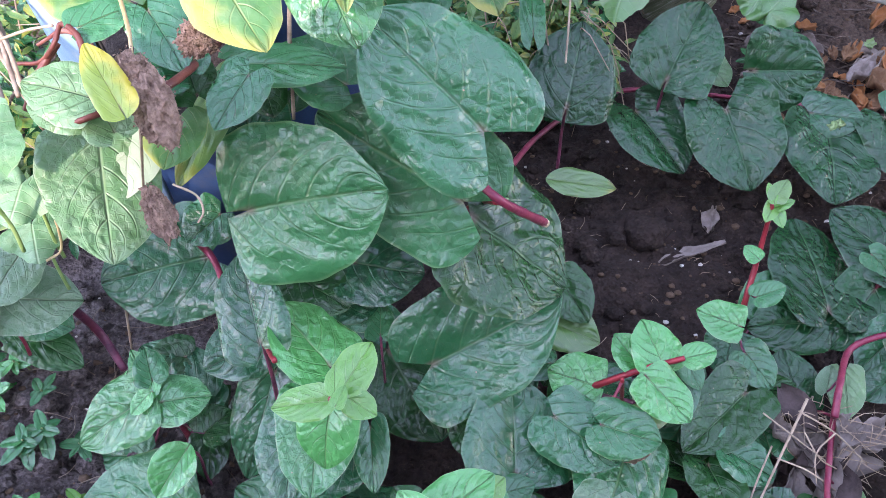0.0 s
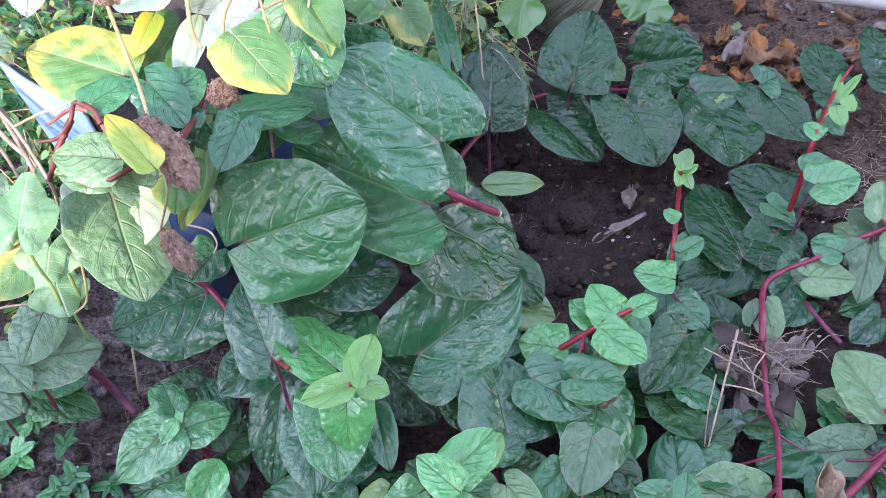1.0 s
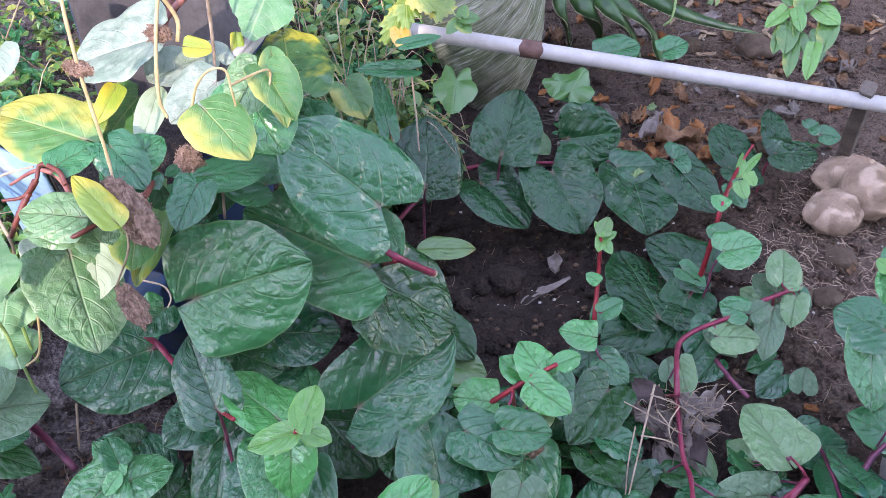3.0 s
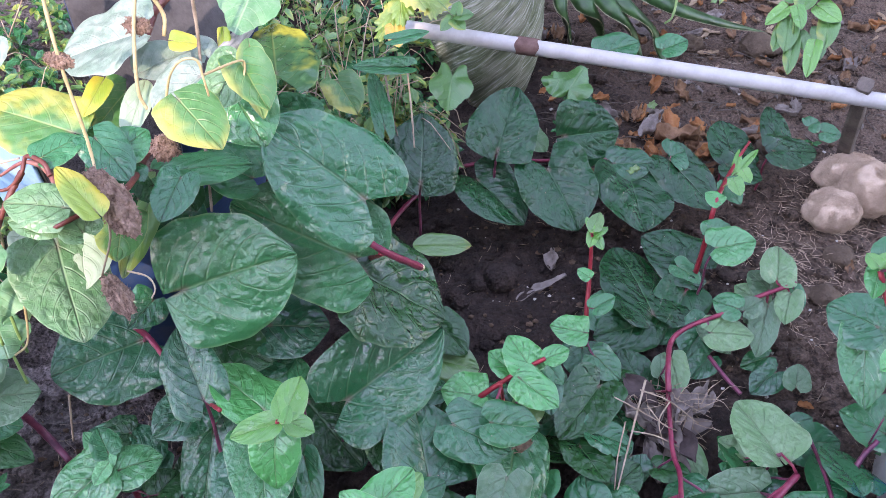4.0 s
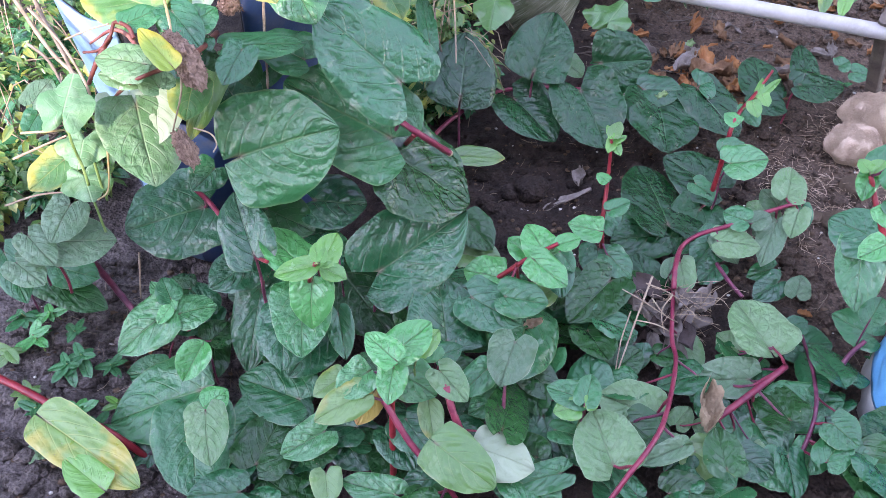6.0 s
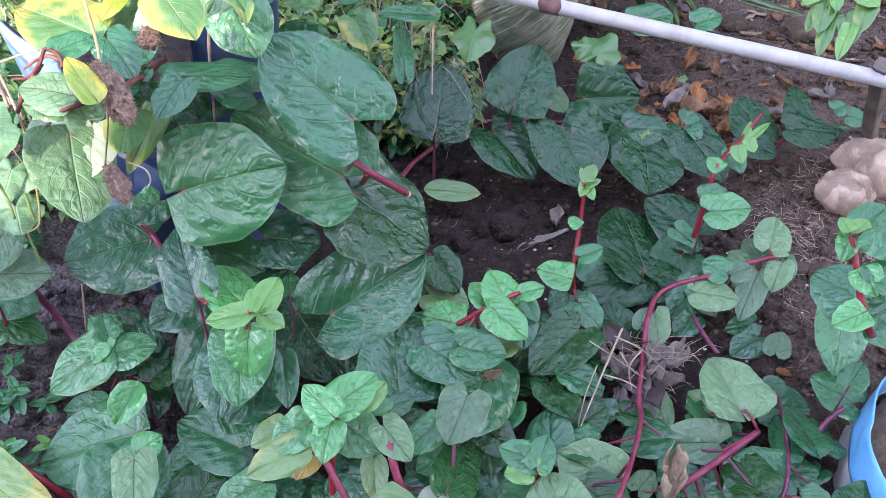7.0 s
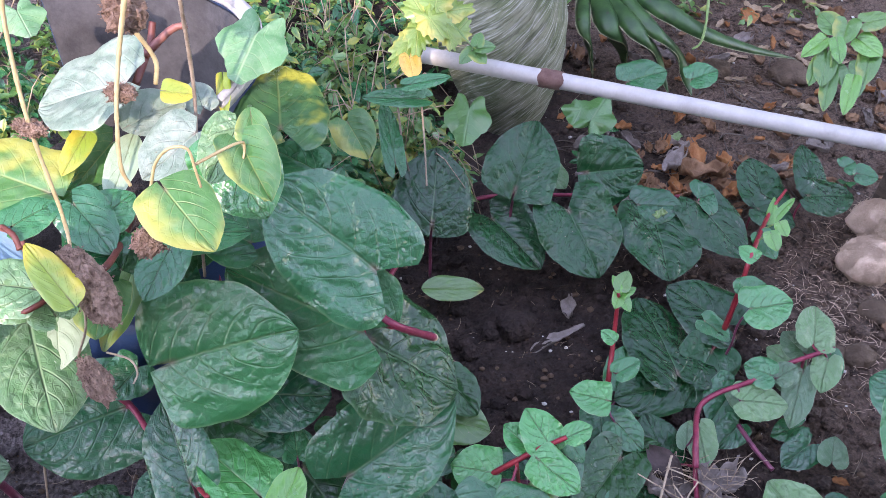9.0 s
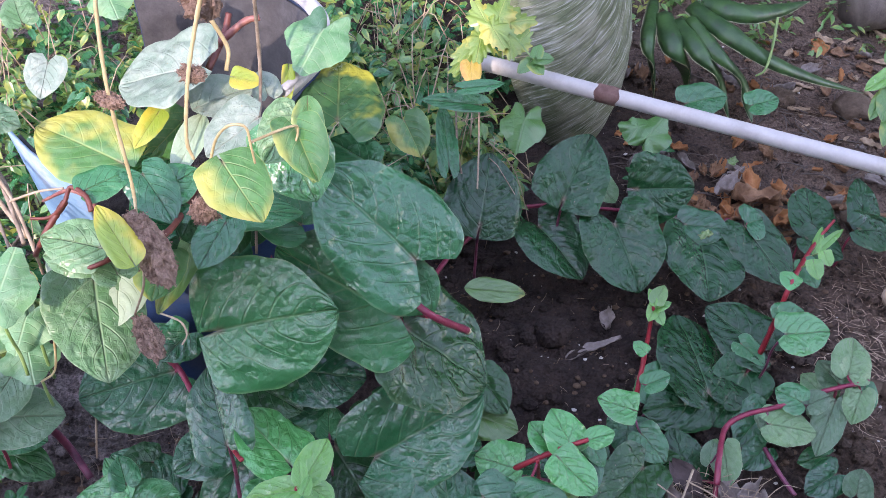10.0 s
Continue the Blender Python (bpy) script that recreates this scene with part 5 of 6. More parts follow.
ALOE_E = [(0.643, 1.396, 0.200), (0.688, 1.304, 0.190), (0.764, 1.277, 0.150), (0.881, 1.291, 0.100), (1.019, 1.319, 0.050)]
ALOE_F = [(0.665, 1.399, 0.210), (0.716, 1.349, 0.210), (0.802, 1.381, 0.200), (0.905, 1.444, 0.190)]
ALOE_CROWN = [(0.616, 1.415, 0.160)]
leaf(tuftp, "parsley", 0.152, 0.965, 0.381, -11, 24, -125, 0.057, 0.034, stalk=0)
leaf(tuftp, "parsley", 0.144, 0.963, 0.366, -15, 21, -136, 0.048, 0.032, stalk=0)
leaf(tuftp, "parsley", 0.155, 0.959, 0.393, -2, 26, -105, 0.044, 0.030, stalk=0)
leaf(tuftp, "parsley", 0.169, 0.955, 0.410, 16, 22, -64, 0.041, 0.034, stalk=0)
leaf(tuftp, "parsley", 0.195, 0.968, 0.410, 26, -7, 1, 0.039, 0.043, stalk=0)
leaf(tuftp, "parsley", 0.180, 0.972, 0.417, 5, -27, 66, 0.036, 0.038, stalk=0)
leaf(tuftp, "parsley", 0.161, 0.971, 0.411, -14, -24, 112, 0.040, 0.034, stalk=0)
leaf(tuftp, "parsley", 0.190, 0.941, 0.400, 7, 26, -87, 0.035, 0.025, stalk=0)
leaf(tuftp, "amber", 0.139, 0.934, 0.367, 6, 25, -86, 0.035, 0.027, stalk=0)
leaf(tuftp, "parsley", 0.200, 0.934, 0.395, 15, -22, 40, 0.032, 0.028, stalk=0)
leaf(tuftp, "weed", 0.214, 0.895, 0.392, -16, 21, -142, 0.024, 0.018, stalk=0)
leaf(tuftp, "weed", 0.216, 0.893, 0.391, 21, 15, -49, 0.023, 0.019, stalk=0)
leaf(tuftp, "weed", 0.221, 0.893, 0.397, 26, -5, -6, 0.024, 0.018, stalk=0)
leaf(tuftp, "weed", 0.220, 0.893, 0.401, 3, -26, 68, 0.021, 0.016, stalk=0)
leaf(herb, "weed", 0.903, 1.097, 0.256, -24, -16, 110, 0.043, 0.044, stalk=0)
leaf(herb, "weed", 0.920, 1.096, 0.266, 4, 28, -122, 0.046, 0.040, stalk=0)
leaf(herb, "lime", 0.882, 1.088, 0.242, -14, 24, -161, 0.050, 0.030, stalk=0)
leaf(herb, "weed", 0.884, 1.072, 0.229, 5, 27, -118, 0.067, 0.040, stalk=0)
leaf(herb, "weed", 0.871, 1.066, 0.212, -2, 27, -134, 0.049, 0.027, stalk=0)
leaf(herb, "weed", 0.885, 1.046, 0.201, 5, 26, -119, 0.073, 0.029, stalk=0)
leaf(herb, "weed", 0.915, 1.047, 0.209, 17, 22, -92, 0.057, 0.041, stalk=0)
leaf(herb, "lime", 0.914, 1.023, 0.202, 4, 27, -123, 0.068, 0.029, stalk=0)
leaf(herb, "weed", 0.955, 1.058, 0.231, 6, 27, -119, 0.067, 0.039, stalk=0)
leaf(herb, "lime", 0.938, 1.075, 0.245, 26, 11, -63, 0.048, 0.038, stalk=0)
leaf(herb, "lime", 0.893, 1.073, 0.249, 14, 24, -98, 0.045, 0.027, stalk=0)
leaf(herb, "limed", 0.946, 1.088, 0.269, 25, -15, -11, 0.045, 0.036, stalk=0)
HUSK_PLACES = [(0.829, 0.737, 0.065), (0.898, 0.752, 0.085), (0.907, 0.819, 0.065)]
LITTER = [(0.624, 1.020, 0.045), (0.669, 1.037, 0.045), (0.661, 0.983, 0.045), (0.700, 0.931, 0.045), (0.621, 1.076, 0.040), (0.575, 1.143, 0.040), (0.737, 1.127, 0.040)]
DISCS = [(0.666, 1.106, 0.040), (0.492, 0.807, 0.140), (0.816, 0.843, 0.110)]


# low leaves that fill the bed under the taller ones
R1 = random.Random(21)
fills = 0
while fills < 120:
    x, y = R1.uniform(-0.34, 0.62), R1.uniform(0.02, 0.62)
    bare = (0.13 < x < 0.46 and y > 0.50) or (x > 0.36 and y > 0.40) or (x < -0.22 and y > 0.36) or (x > 0.48 and y > 0.28) or (x < -0.28)
    if bare:
        continue
    owner = min((big, crown, shoot, low, front, front2, sprig), key=lambda o: (o.location.xy - Vector((x, y))).length)
    L = R1.uniform(0.035, 0.072)
    leaf(owner, R1.choice(("dark", "deep", "deep", "dark", "mid")), x, y, R1.uniform(0.055, 0.095), R1.uniform(-22, 22), R1.uniform(-18, 18), R1.uniform(0, 360), L, L * R1.uniform(0.75, 1.05))
    fills += 1


# ---- loose things round the bed ----
def ground_at(x, y, lift=0.0):
    return Vector((x, y, ground_height(x, y) + lift))


def build_post():
    """A squared stake that leans out of the soil, with the pipe lying against it."""
    foot, top = Vector((0.955, 0.893, 0.01)), Vector((0.800, 0.745, 0.305))
    d = top - foot
    rot = d.to_track_quat("Z", "Y").to_matrix()
    bm = bmesh.new()
    n, m = 16, 14
    rings = []
    for j in range(m + 1):
        f = j / m
        ring = []
        for i in range(n):
            a = 2 * math.pi * i / n + 0.3
            sq = 1 / max(abs(math.cos(a)), abs(math.sin(a))) ** 0.75
            r = 0.0125 * sq * (1 + 0.10 * noise.noise(Vector((math.cos(a) * 2, math.sin(a) * 2, f * 4))) - 0.12 * f)
            ring.append(bm.verts.new(rot @ Vector((r * math.cos(a), r * math.sin(a), d.length * f + 0.006 * noise.noise(Vector((i, 3, 1))) * (j == m)))))
        rings.append(ring)
    for p, q in zip(rings, rings[1:]):
        for i in range(n):
            bm.faces.new((p[i], p[(i + 1) % n], q[(i + 1) % n], q[i]))
    bm.faces.new(rings[0][::-1]), bm.faces.new(rings[-1])
    ob = mesh_object("wooden_post", bm, WOOD, smooth=False)
    ob.location = foot
    tagged(ob, "leaning dark weathered wooden stake propping a white pipe", "post")


build_post()


def husk(x, y, z, r, seed, squash):
    c = empty("coconut_husk", (x, y, z), "dry pale brown coconut husk lying on soil", "coconut husk", "coconut husks")
    bm = bmesh.new()
    blob(bm, (0, 0, 0), r, seed, 0.22, 2.0, 4, squash)
    part("shell", bm, HUSK, c)
    R = random.Random(seed)
    bm = bmesh.new()
    for k in range(1500):
        d = Vector((R.gauss(0, 1), R.gauss(0, 1), R.gauss(0, 1))).normalized()
        t = d.cross(Vector((R.uniform(-1, 1), R.uniform(-1, 1), 0.6))).normalized()
        p = Vector((d.x * squash[0], d.y * squash[1], d.z * squash[2])) * r * 0.99
        pts = [p - t * r * 0.22, p + d * r * R.uniform(0.01, 0.05), p + t * r * 0.26 + d * r * R.uniform(-0.04, 0.10)]
        tube(bm, pts, 0.0006, 0.0003, 4, 6)
    part("fibre", bm, HUSK, c, "loose husk fibres")["kind"] = "stuff"


husk(*HUSK_PLACES[0], 0.040, 2, (1.1, 1.0, 0.85))
husk(*HUSK_PLACES[1], 0.046, 5, (1.0, 1.0, 0.95))
husk(*HUSK_PLACES[2], 0.042, 8, (1.4, 0.9, 0.75))


def stone(x, y, r, seed, label, mat, name="stone", squash=(1.2, 1, 0.65)):
    bm = bmesh.new()
    blob(bm, (0, 0, 0), r, seed, 0.30, 1.4, 3, squash)
    ob = mesh_object(name, bm, mat)
    ob.location = ground_at(x, y, r * 0.32)
    tagged(ob, label, "stone", "stones on the soil")


stone(0.845, 1.325, 0.026, 1, "rounded grey stone half sunk in soil", STONE)
stone(0.985, 1.275, 0.036, 2, "large brownish grey stone half sunk in soil", STONE)
stone(0.262, 0.722, 0.024, 3, "dark soil-stained pebble lying in damp soil", SOIL)
stone(0.735, 0.585, 0.020, 4, "small dark stone beside coconut husks", STONE)
stone(0.705, 0.600, 0.014, 6, "small dark stone beside coconut husks", STONE)
stone(0.80, 0.655, 0.022, 7, "dull grey stone lying on dry soil", STONE)
stone(0.845, 0.94, 0.030, 9, "dusty brown stone lying on dry soil", STONE)


def dry_leaf(p, yaw, L, W, mat, seed, label, curl=0.5, name="dry_leaf", category="dead leaf"):
    R = random.Random(seed)
    bm = bmesh.new()
    n, m = 14, 6
    g = {}
    for i in range(n + 1):
        s = i / n
        hw = 0.5 * W * math.sin(math.pi * (0.03 + 0.94 * s) ** 0.8) ** 0.6 * (1 + 0.7 * noise.noise(Vector((s * 5, seed * 2.3, 0))))
        for j in range(-m, m + 1):
            v = j / m
            z = curl * W * (0.55 * v * v + 0.25 * s * s) + 0.34 * W * noise.noise(Vector((s * 4, v * 2.5, seed * 1.7))) + 0.12 * W * noise.noise(Vector((s * 11, v * 6, seed)))
            g[i, j] = bm.verts.new((L * (s - 0.5), hw * v * (1 - 0.25 * curl * v * v) + 0.05 * L * math.sin(3 * s + seed), z))
    for i in range(n):
        for j in range(-m, m):
            bm.faces.new((g[i, j], g[i + 1, j], g[i + 1, j + 1], g[i, j + 1]))
    bmesh.ops.remove_doubles(bm, verts=bm.verts, dist=1e-5)
    bmesh.ops.solidify(bm, geom=bm.faces[:], thickness=0.0006)
    ob = mesh_object(name, bm, mat)
    ob.matrix_world = pose(p[0], p[1], p[2] + 0.004, R.uniform(-18, 18), R.uniform(-18, 18), yaw)
    return tagged(ob, label, category, "dead leaves on the soil")


dry_leaf(ground_at(0.315, 0.688, 0.004), 12, 0.088, 0.018, DRYGREY, 31, "long grey withered leaf lying on damp soil", 0.15)
dry_leaf(ground_at(0.352, 0.745, 0.006), 70, 0.034, 0.024, DRYGREY, 32, "crumpled pale grey scrap lying on damp soil", 0.8)
R0 = random.Random(11)
for k in range(190):
    if k < 60:
        x, y = R0.gauss(0.63, 0.085), R0.gauss(0.985, 0.07)
    else:
        x, y = R0.uniform(0.45, 1.30), R0.uniform(0.92, 1.55)
    m, lab = R0.choice(((ORANGE, "curled orange-brown dead leaf on soil"), (DRYLEAF, "curled brown dead leaf on soil"), (DRYGREY, "crumpled grey dead leaf on soil"), (DRYLEAF, "curled brown dead leaf on soil")))
    L = R0.uniform(0.016, 0.055)
    dry_leaf(ground_at(x, y, 0.003), R0.uniform(0, 360), L, L * R0.uniform(0.35, 0.7), m, 40 + k, lab, R0.uniform(0.3, 1.0))
for x, y, L, m in ((0.43, 0.30, 0.040, DRYLEAF), (0.60, 0.405, 0.022, ORANGE), (-0.315, 0.445, 0.05, ORANGE), (0.80, 0.63, 0.03, DRYLEAF), (0.40, 0.60, 0.05, DRYLEAF), (-0.22, 0.45, 0.06, DRYLEAF), (0.52, 0.72, 0.035, ORANGE), (0.36, 0.36, 0.06, DRYGREY), (0.02, 0.25, 0.05, ORANGE)):
    dry_leaf(ground_at(x, y, 0.006), R0.uniform(0, 360), L, L * 0.5, m, 90 + int(100 * x), "small curled brown dead leaf on soil", 0.7)

for k in range(45):
    p = ground_at(R0.uniform(0.85, 1.45), R0.uniform(1.15, 1.65), 0.004)
    L = R0.uniform(0.02, 0.06)
    dry_leaf(p, R0.uniform(0, 360), L, L * R0.uniform(0.2, 0.4), DRYTAN, 300 + k, "pale splintered wood chip lying on soil", 0.2, "wood_chip", "wood chip")
for p, yaw, L, m, lab in zip(LITTER, (30, 80, -20, 10, 60, -30, 100), (0.060, 0.048, 0.075, 0.050, 0.034, 0.030, 0.045), (DRYGREY, ORANGE, DRYLEAF, ORANGE, DRYLEAF, ORANGE, DRYLEAF), ("dark grey crumpled dead leaf on soil", "curled orange dead leaf on soil", "large curled reddish-brown dead leaf on soil", "flat tan dead leaf on soil", "small brown dead leaf on soil", "small orange dead leaf on soil", "brown dead leaf on soil")):
    dry_leaf(Vector(p) + Vector((0, 0, 0.006)), yaw, L, L * 0.6, m, int(L * 1000), lab, 0.8)
for p in DISCS:
    dry_leaf(Vector(p) + Vector((0, 0, 0.004)), 40, 0.022, 0.019, LEAF["limed"], int(p[0] * 900), "small round fallen pale green leaf on soil", 0.1, "fallen_leaf")
dry_leaf((0.184, 0.368, 0.116), 20, 0.026, 0.014, DRYTAN, 77, "tan withered scrap lying on a green leaf", 0.9, "leaf_scrap")
dry_leaf((0.367, 0.216, 0.094), 80, 0.055, 0.036, DRYTAN, 84, "large crumpled tan dead leaf hanging among vines", 1.5)


dry_leaf((0.358, 0.372, 0.016), 75, 0.066, 0.046, DARKDEAD, 91, "large dark brown dead leaf under a tangle of dry grass", 0.5)
dry_leaf((0.438, 0.410, 0.069), 30, 0.044, 0.034, DRYGREY, 92, "crumpled grey dead leaf beside a tangle of dry grass", 0.9)
dry_leaf((0.352, 0.415, 0.063), 120, 0.044, 0.026, DRYGREY, 93, "crumpled grey dead leaf beside a tangle of dry grass", 0.9)


def build_nest():
    """A tangle of dead grass and roots."""
    nest = empty("dead_grass_tuft", ground_at(0.405, 0.415), "grey tangle of dead grass and dry rootlets", "dry grass")
    R = random.Random(5)
    bm = bmesh.new()
    for k in range(85):
        a, r = R.uniform(0, 6.28), R.uniform(0.0, 0.05)
        p = Vector((r * math.cos(a), r * math.sin(a), R.uniform(0.0, 0.065)))
        b = R.uniform(0, 6.28)
        L = R.uniform(0.02, 0.07)
        q = p + Vector((math.cos(b) * L, math.sin(b) * L, R.uniform(-0.01, 0.022)))
        tube(bm, [p, p.lerp(q, 0.5) + Vector((R.uniform(-0.01, 0.01), R.uniform(-0.01, 0.01), 0.008)), q], 0.0007, 0.0003, 4, 6)
    part("dry_grass", bm, TWIG, nest)["kind"] = "stuff"
    for k in range(11):
        bm = bmesh.new()
        a = R.uniform(0, 6.28)
        n = 8
        g = {}
        for i in range(n + 1):
            for j in range(-3, 4):
                s, v = i / n, j / 3
                g[i, j] = bm.verts.new((0.06 * s, 0.016 * v * math.sin(math.pi * (0.05 + 0.9 * s)), 0.012 + 0.010 * v * v + 0.006 * noise.noise(Vector((s * 5, v * 3, k)))))
        for i in range(n):
            for j in range(-3, 3):
                bm.faces.new((g[i, j], g[i + 1, j], g[i + 1, j + 1], g[i, j + 1]))
        ob = part("withered_leaf", bm, DRYGREY if k % 4 else DARKDEAD, nest)
        ob.matrix_basis = pose(R.uniform(-0.04, 0.02), R.uniform(-0.05, 0.02), R.uniform(0.0, 0.06), R.uniform(-30, 30), R.uniform(-30, 30), math.degrees(a))


build_nest()


def strand(name, pts, r0, r1, mat, label, category, group=""):
    bm = bmesh.new()
    o = Vector(pts[0])
    tube(bm, [Vector(p) - o for p in pts], r0, r1, 7, 10 * len(pts), 0.12, len(pts))
    ob = mesh_object(name, bm, mat)
    ob.location = o
    return tagged(ob, label, category, group)


def mud_clump(a, b, r, seed):
    """A crusted brown clump that hangs on a dead vine."""
    a, b = Vector(a), Vector(b)
    bm = bmesh.new()
    d = b - a
    rot = d.to_track_quat("Z", "Y").to_matrix()
    for v in blob(bm, (0, 0, 0), 1.0, seed, 0.34, 2.2, 4):
        q = v.co.copy()
        crumb = 1 + 0.22 * noise.noise(q * 7) + 0.14 * noise.noise(q * 17)
        v.co = rot @ Vector((q.x * r * crumb, q.y * r * crumb, q.z * d.length * 0.55))
    R = random.Random(seed)
    skin = bm.verts[:]
    for v in R.sample(skin, min(len(skin), 150)):
        n = v.co.normalized()
        c = v.co + n * 0.0006
        t = Vector((R.uniform(-1, 1), R.uniform(-1, 1), R.uniform(-1, 1))) * 0.0016
        h = R.uniform(0.0005, 0.0020)
        q = [bm.verts.new(c + t.cross(n) * 0.8), bm.verts.new(c - t.cross(n) * 0.8), bm.verts.new(c + t), bm.verts.new(c + n * h + t * 0.7)]
        for f in ((0, 1, 3), (1, 2, 3), (2, 0, 3), (0, 2, 1)):
            bm.faces.new([q[i] for i in f])
    ob = mesh_object("mud_clump", bm, CLUMP, smooth=False)
    ob.location = a.lerp(b, 0.5)
    return tagged(ob, "crusty brown dried clump hanging on a dead vine", "dried clump", "dried clumps")


ALOEEDGE = simple("aloe_edge", (0.20, 0.22, 0.12), (0.34, 0.33, 0.22), 0.7, 60, 0.001)


def build_aloe():
    aloe = empty("aloe_plant", ALOE_CROWN[0], "aloe plant with thick spotted green drooping leaves", "aloe plant")
    o = aloe.location
    for k, pts in enumerate((ALOE_A, ALOE_B, ALOE_C, ALOE_D, ALOE_E, ALOE_F)):
        bm = bmesh.new()
        line = curve_points([Vector(p) - o for p in pts], 22)
        w0 = (0.014, 0.025, 0.022, 0.019, 0.028, 0.031)[k]
        rings = []
        for i, p in enumerate(line):
            d = (line[min(i + 1, len(line) - 1)] - line[max(i - 1, 0)]).normalized()
            x = d.cross(Vector((0, 0, 1)))
            x = x.normalized() if x.length > 0.05 else Vector((1, 0, 0))
            y = x.cross(d)
            f = i / (len(line) - 1)
            w = w0 * (1 - f ** 2.4) * (0.75 + 0.25 * min(1, f * 4)) + 0.0006
            w *= 1 + (0.05 if i % 2 else 0)
            sec = ((-1, 0), (-0.7, 0.52), (0, 0.80), (0.7, 0.52), (1, 0), (0.7, -0.10), (0.3, -0.14), (-0.3, -0.14), (-0.7, -0.10))
            rings.append([bm.verts.new(p + x * u * w + y * v * w) for u, v in sec])
        for a, b in zip(rings, rings[1:]):
            for i in range(9):
                bm.faces.new((a[i], a[(i + 1) % 9], b[(i + 1) % 9], b[i]))
        edge_line = {q: [{q: r[q].co.copy()} for r in rings] for q in (0, 4)}
        bm.faces.new(rings[0][::-1]), bm.faces.new(rings[-1])
        bmesh.ops.recalc_face_normals(bm, faces=bm.faces)
        blade_ob = part("leaf", bm, ALOE, aloe)
        for side in (0, 4):
            bm = bmesh.new()
            tube(bm, [r[side] for r in edge_line[side]], 0.0011, 0.0006, 5, 40, 0.7, k + side)
            part("toothed_edge", bm, ALOEEDGE, blade_ob, "pale toothed edge")


def build_pail():
    """Torn sky-blue plastic pail at the edge of the bed."""
    pail = empty("plastic_pail", (0.767, 0.185, 0.03), "torn sky-blue plastic pail of soil with a white lower part", "pail")
    def shell(name, z0, z1, ra, rb, mat, jag, fold, label=""):
        bm = bmesh.new()
        n, m = 180, 10
        def at(i, j, t):
            a = 2 * math.pi * i / n
            f = j / m
            torn = 0.45 + 0.5 * noise.noise(Vector((math.cos(a) * 3, math.sin(a) * 3, 2))) + 0.12 * noise.noise(Vector((math.cos(a) * 30, math.sin(a) * 30, 6)))
            z = z0 + (z1 - z0 - jag * torn) * f
            r = ra + (rb - ra) * f - t + fold * math.sin(a * 9 + 2 * noise.noise(Vector((math.cos(a) * 2, math.sin(a) * 2, f * 2)))) * (0.3 + 0.7 * f)
            return bm.verts.new((r * math.cos(a), r * math.sin(a), z))
        o = [[at(i, j, 0) for j in range(m + 1)] for i in range(n)]
        k = [[at(i, j, 0.0025) for j in range(m + 1)] for i in range(n)]
        for i in range(n):
            e = (i + 1) % n
            for j in range(m):
                bm.faces.new((o[i][j], o[e][j], o[e][j + 1], o[i][j + 1]))
                bm.faces.new((k[i][j], k[i][j + 1], k[e][j + 1], k[e][j]))
            bm.faces.new((o[i][m], o[e][m], k[e][m], k[i][m]))
            bm.faces.new((o[i][0], k[i][0], k[e][0], o[e][0]))
        part(name, bm, mat, pail, label)
    shell("lower_wall", -0.01, 0.052, 0.176, 0.166, PVC, 0.0, 0.003, "white lower part")
    shell("upper_wall", 0.040, 0.112, 0.1700, 0.1655, SKYBLUE, 0.030, 0.0035, "torn sky-blue upper part")
    bm = bmesh.new()
    blob(bm, (0, 0, 0.055), 0.160, 4, 0.06, 5, 4, (1, 1, 0.20))
    part("soil", bm, DRYSOIL, pail, "dry brown soil filling the pail")
    bm = bmesh.new()
    bmesh.ops.create_cone(bm, cap_ends=True, segments=50, radius1=0.146, radius2=0.147, depth=0.004, matrix=Matrix.Translation((0, 0, 0.006)))
    part("base", bm, PVC, pail)


build_pail()


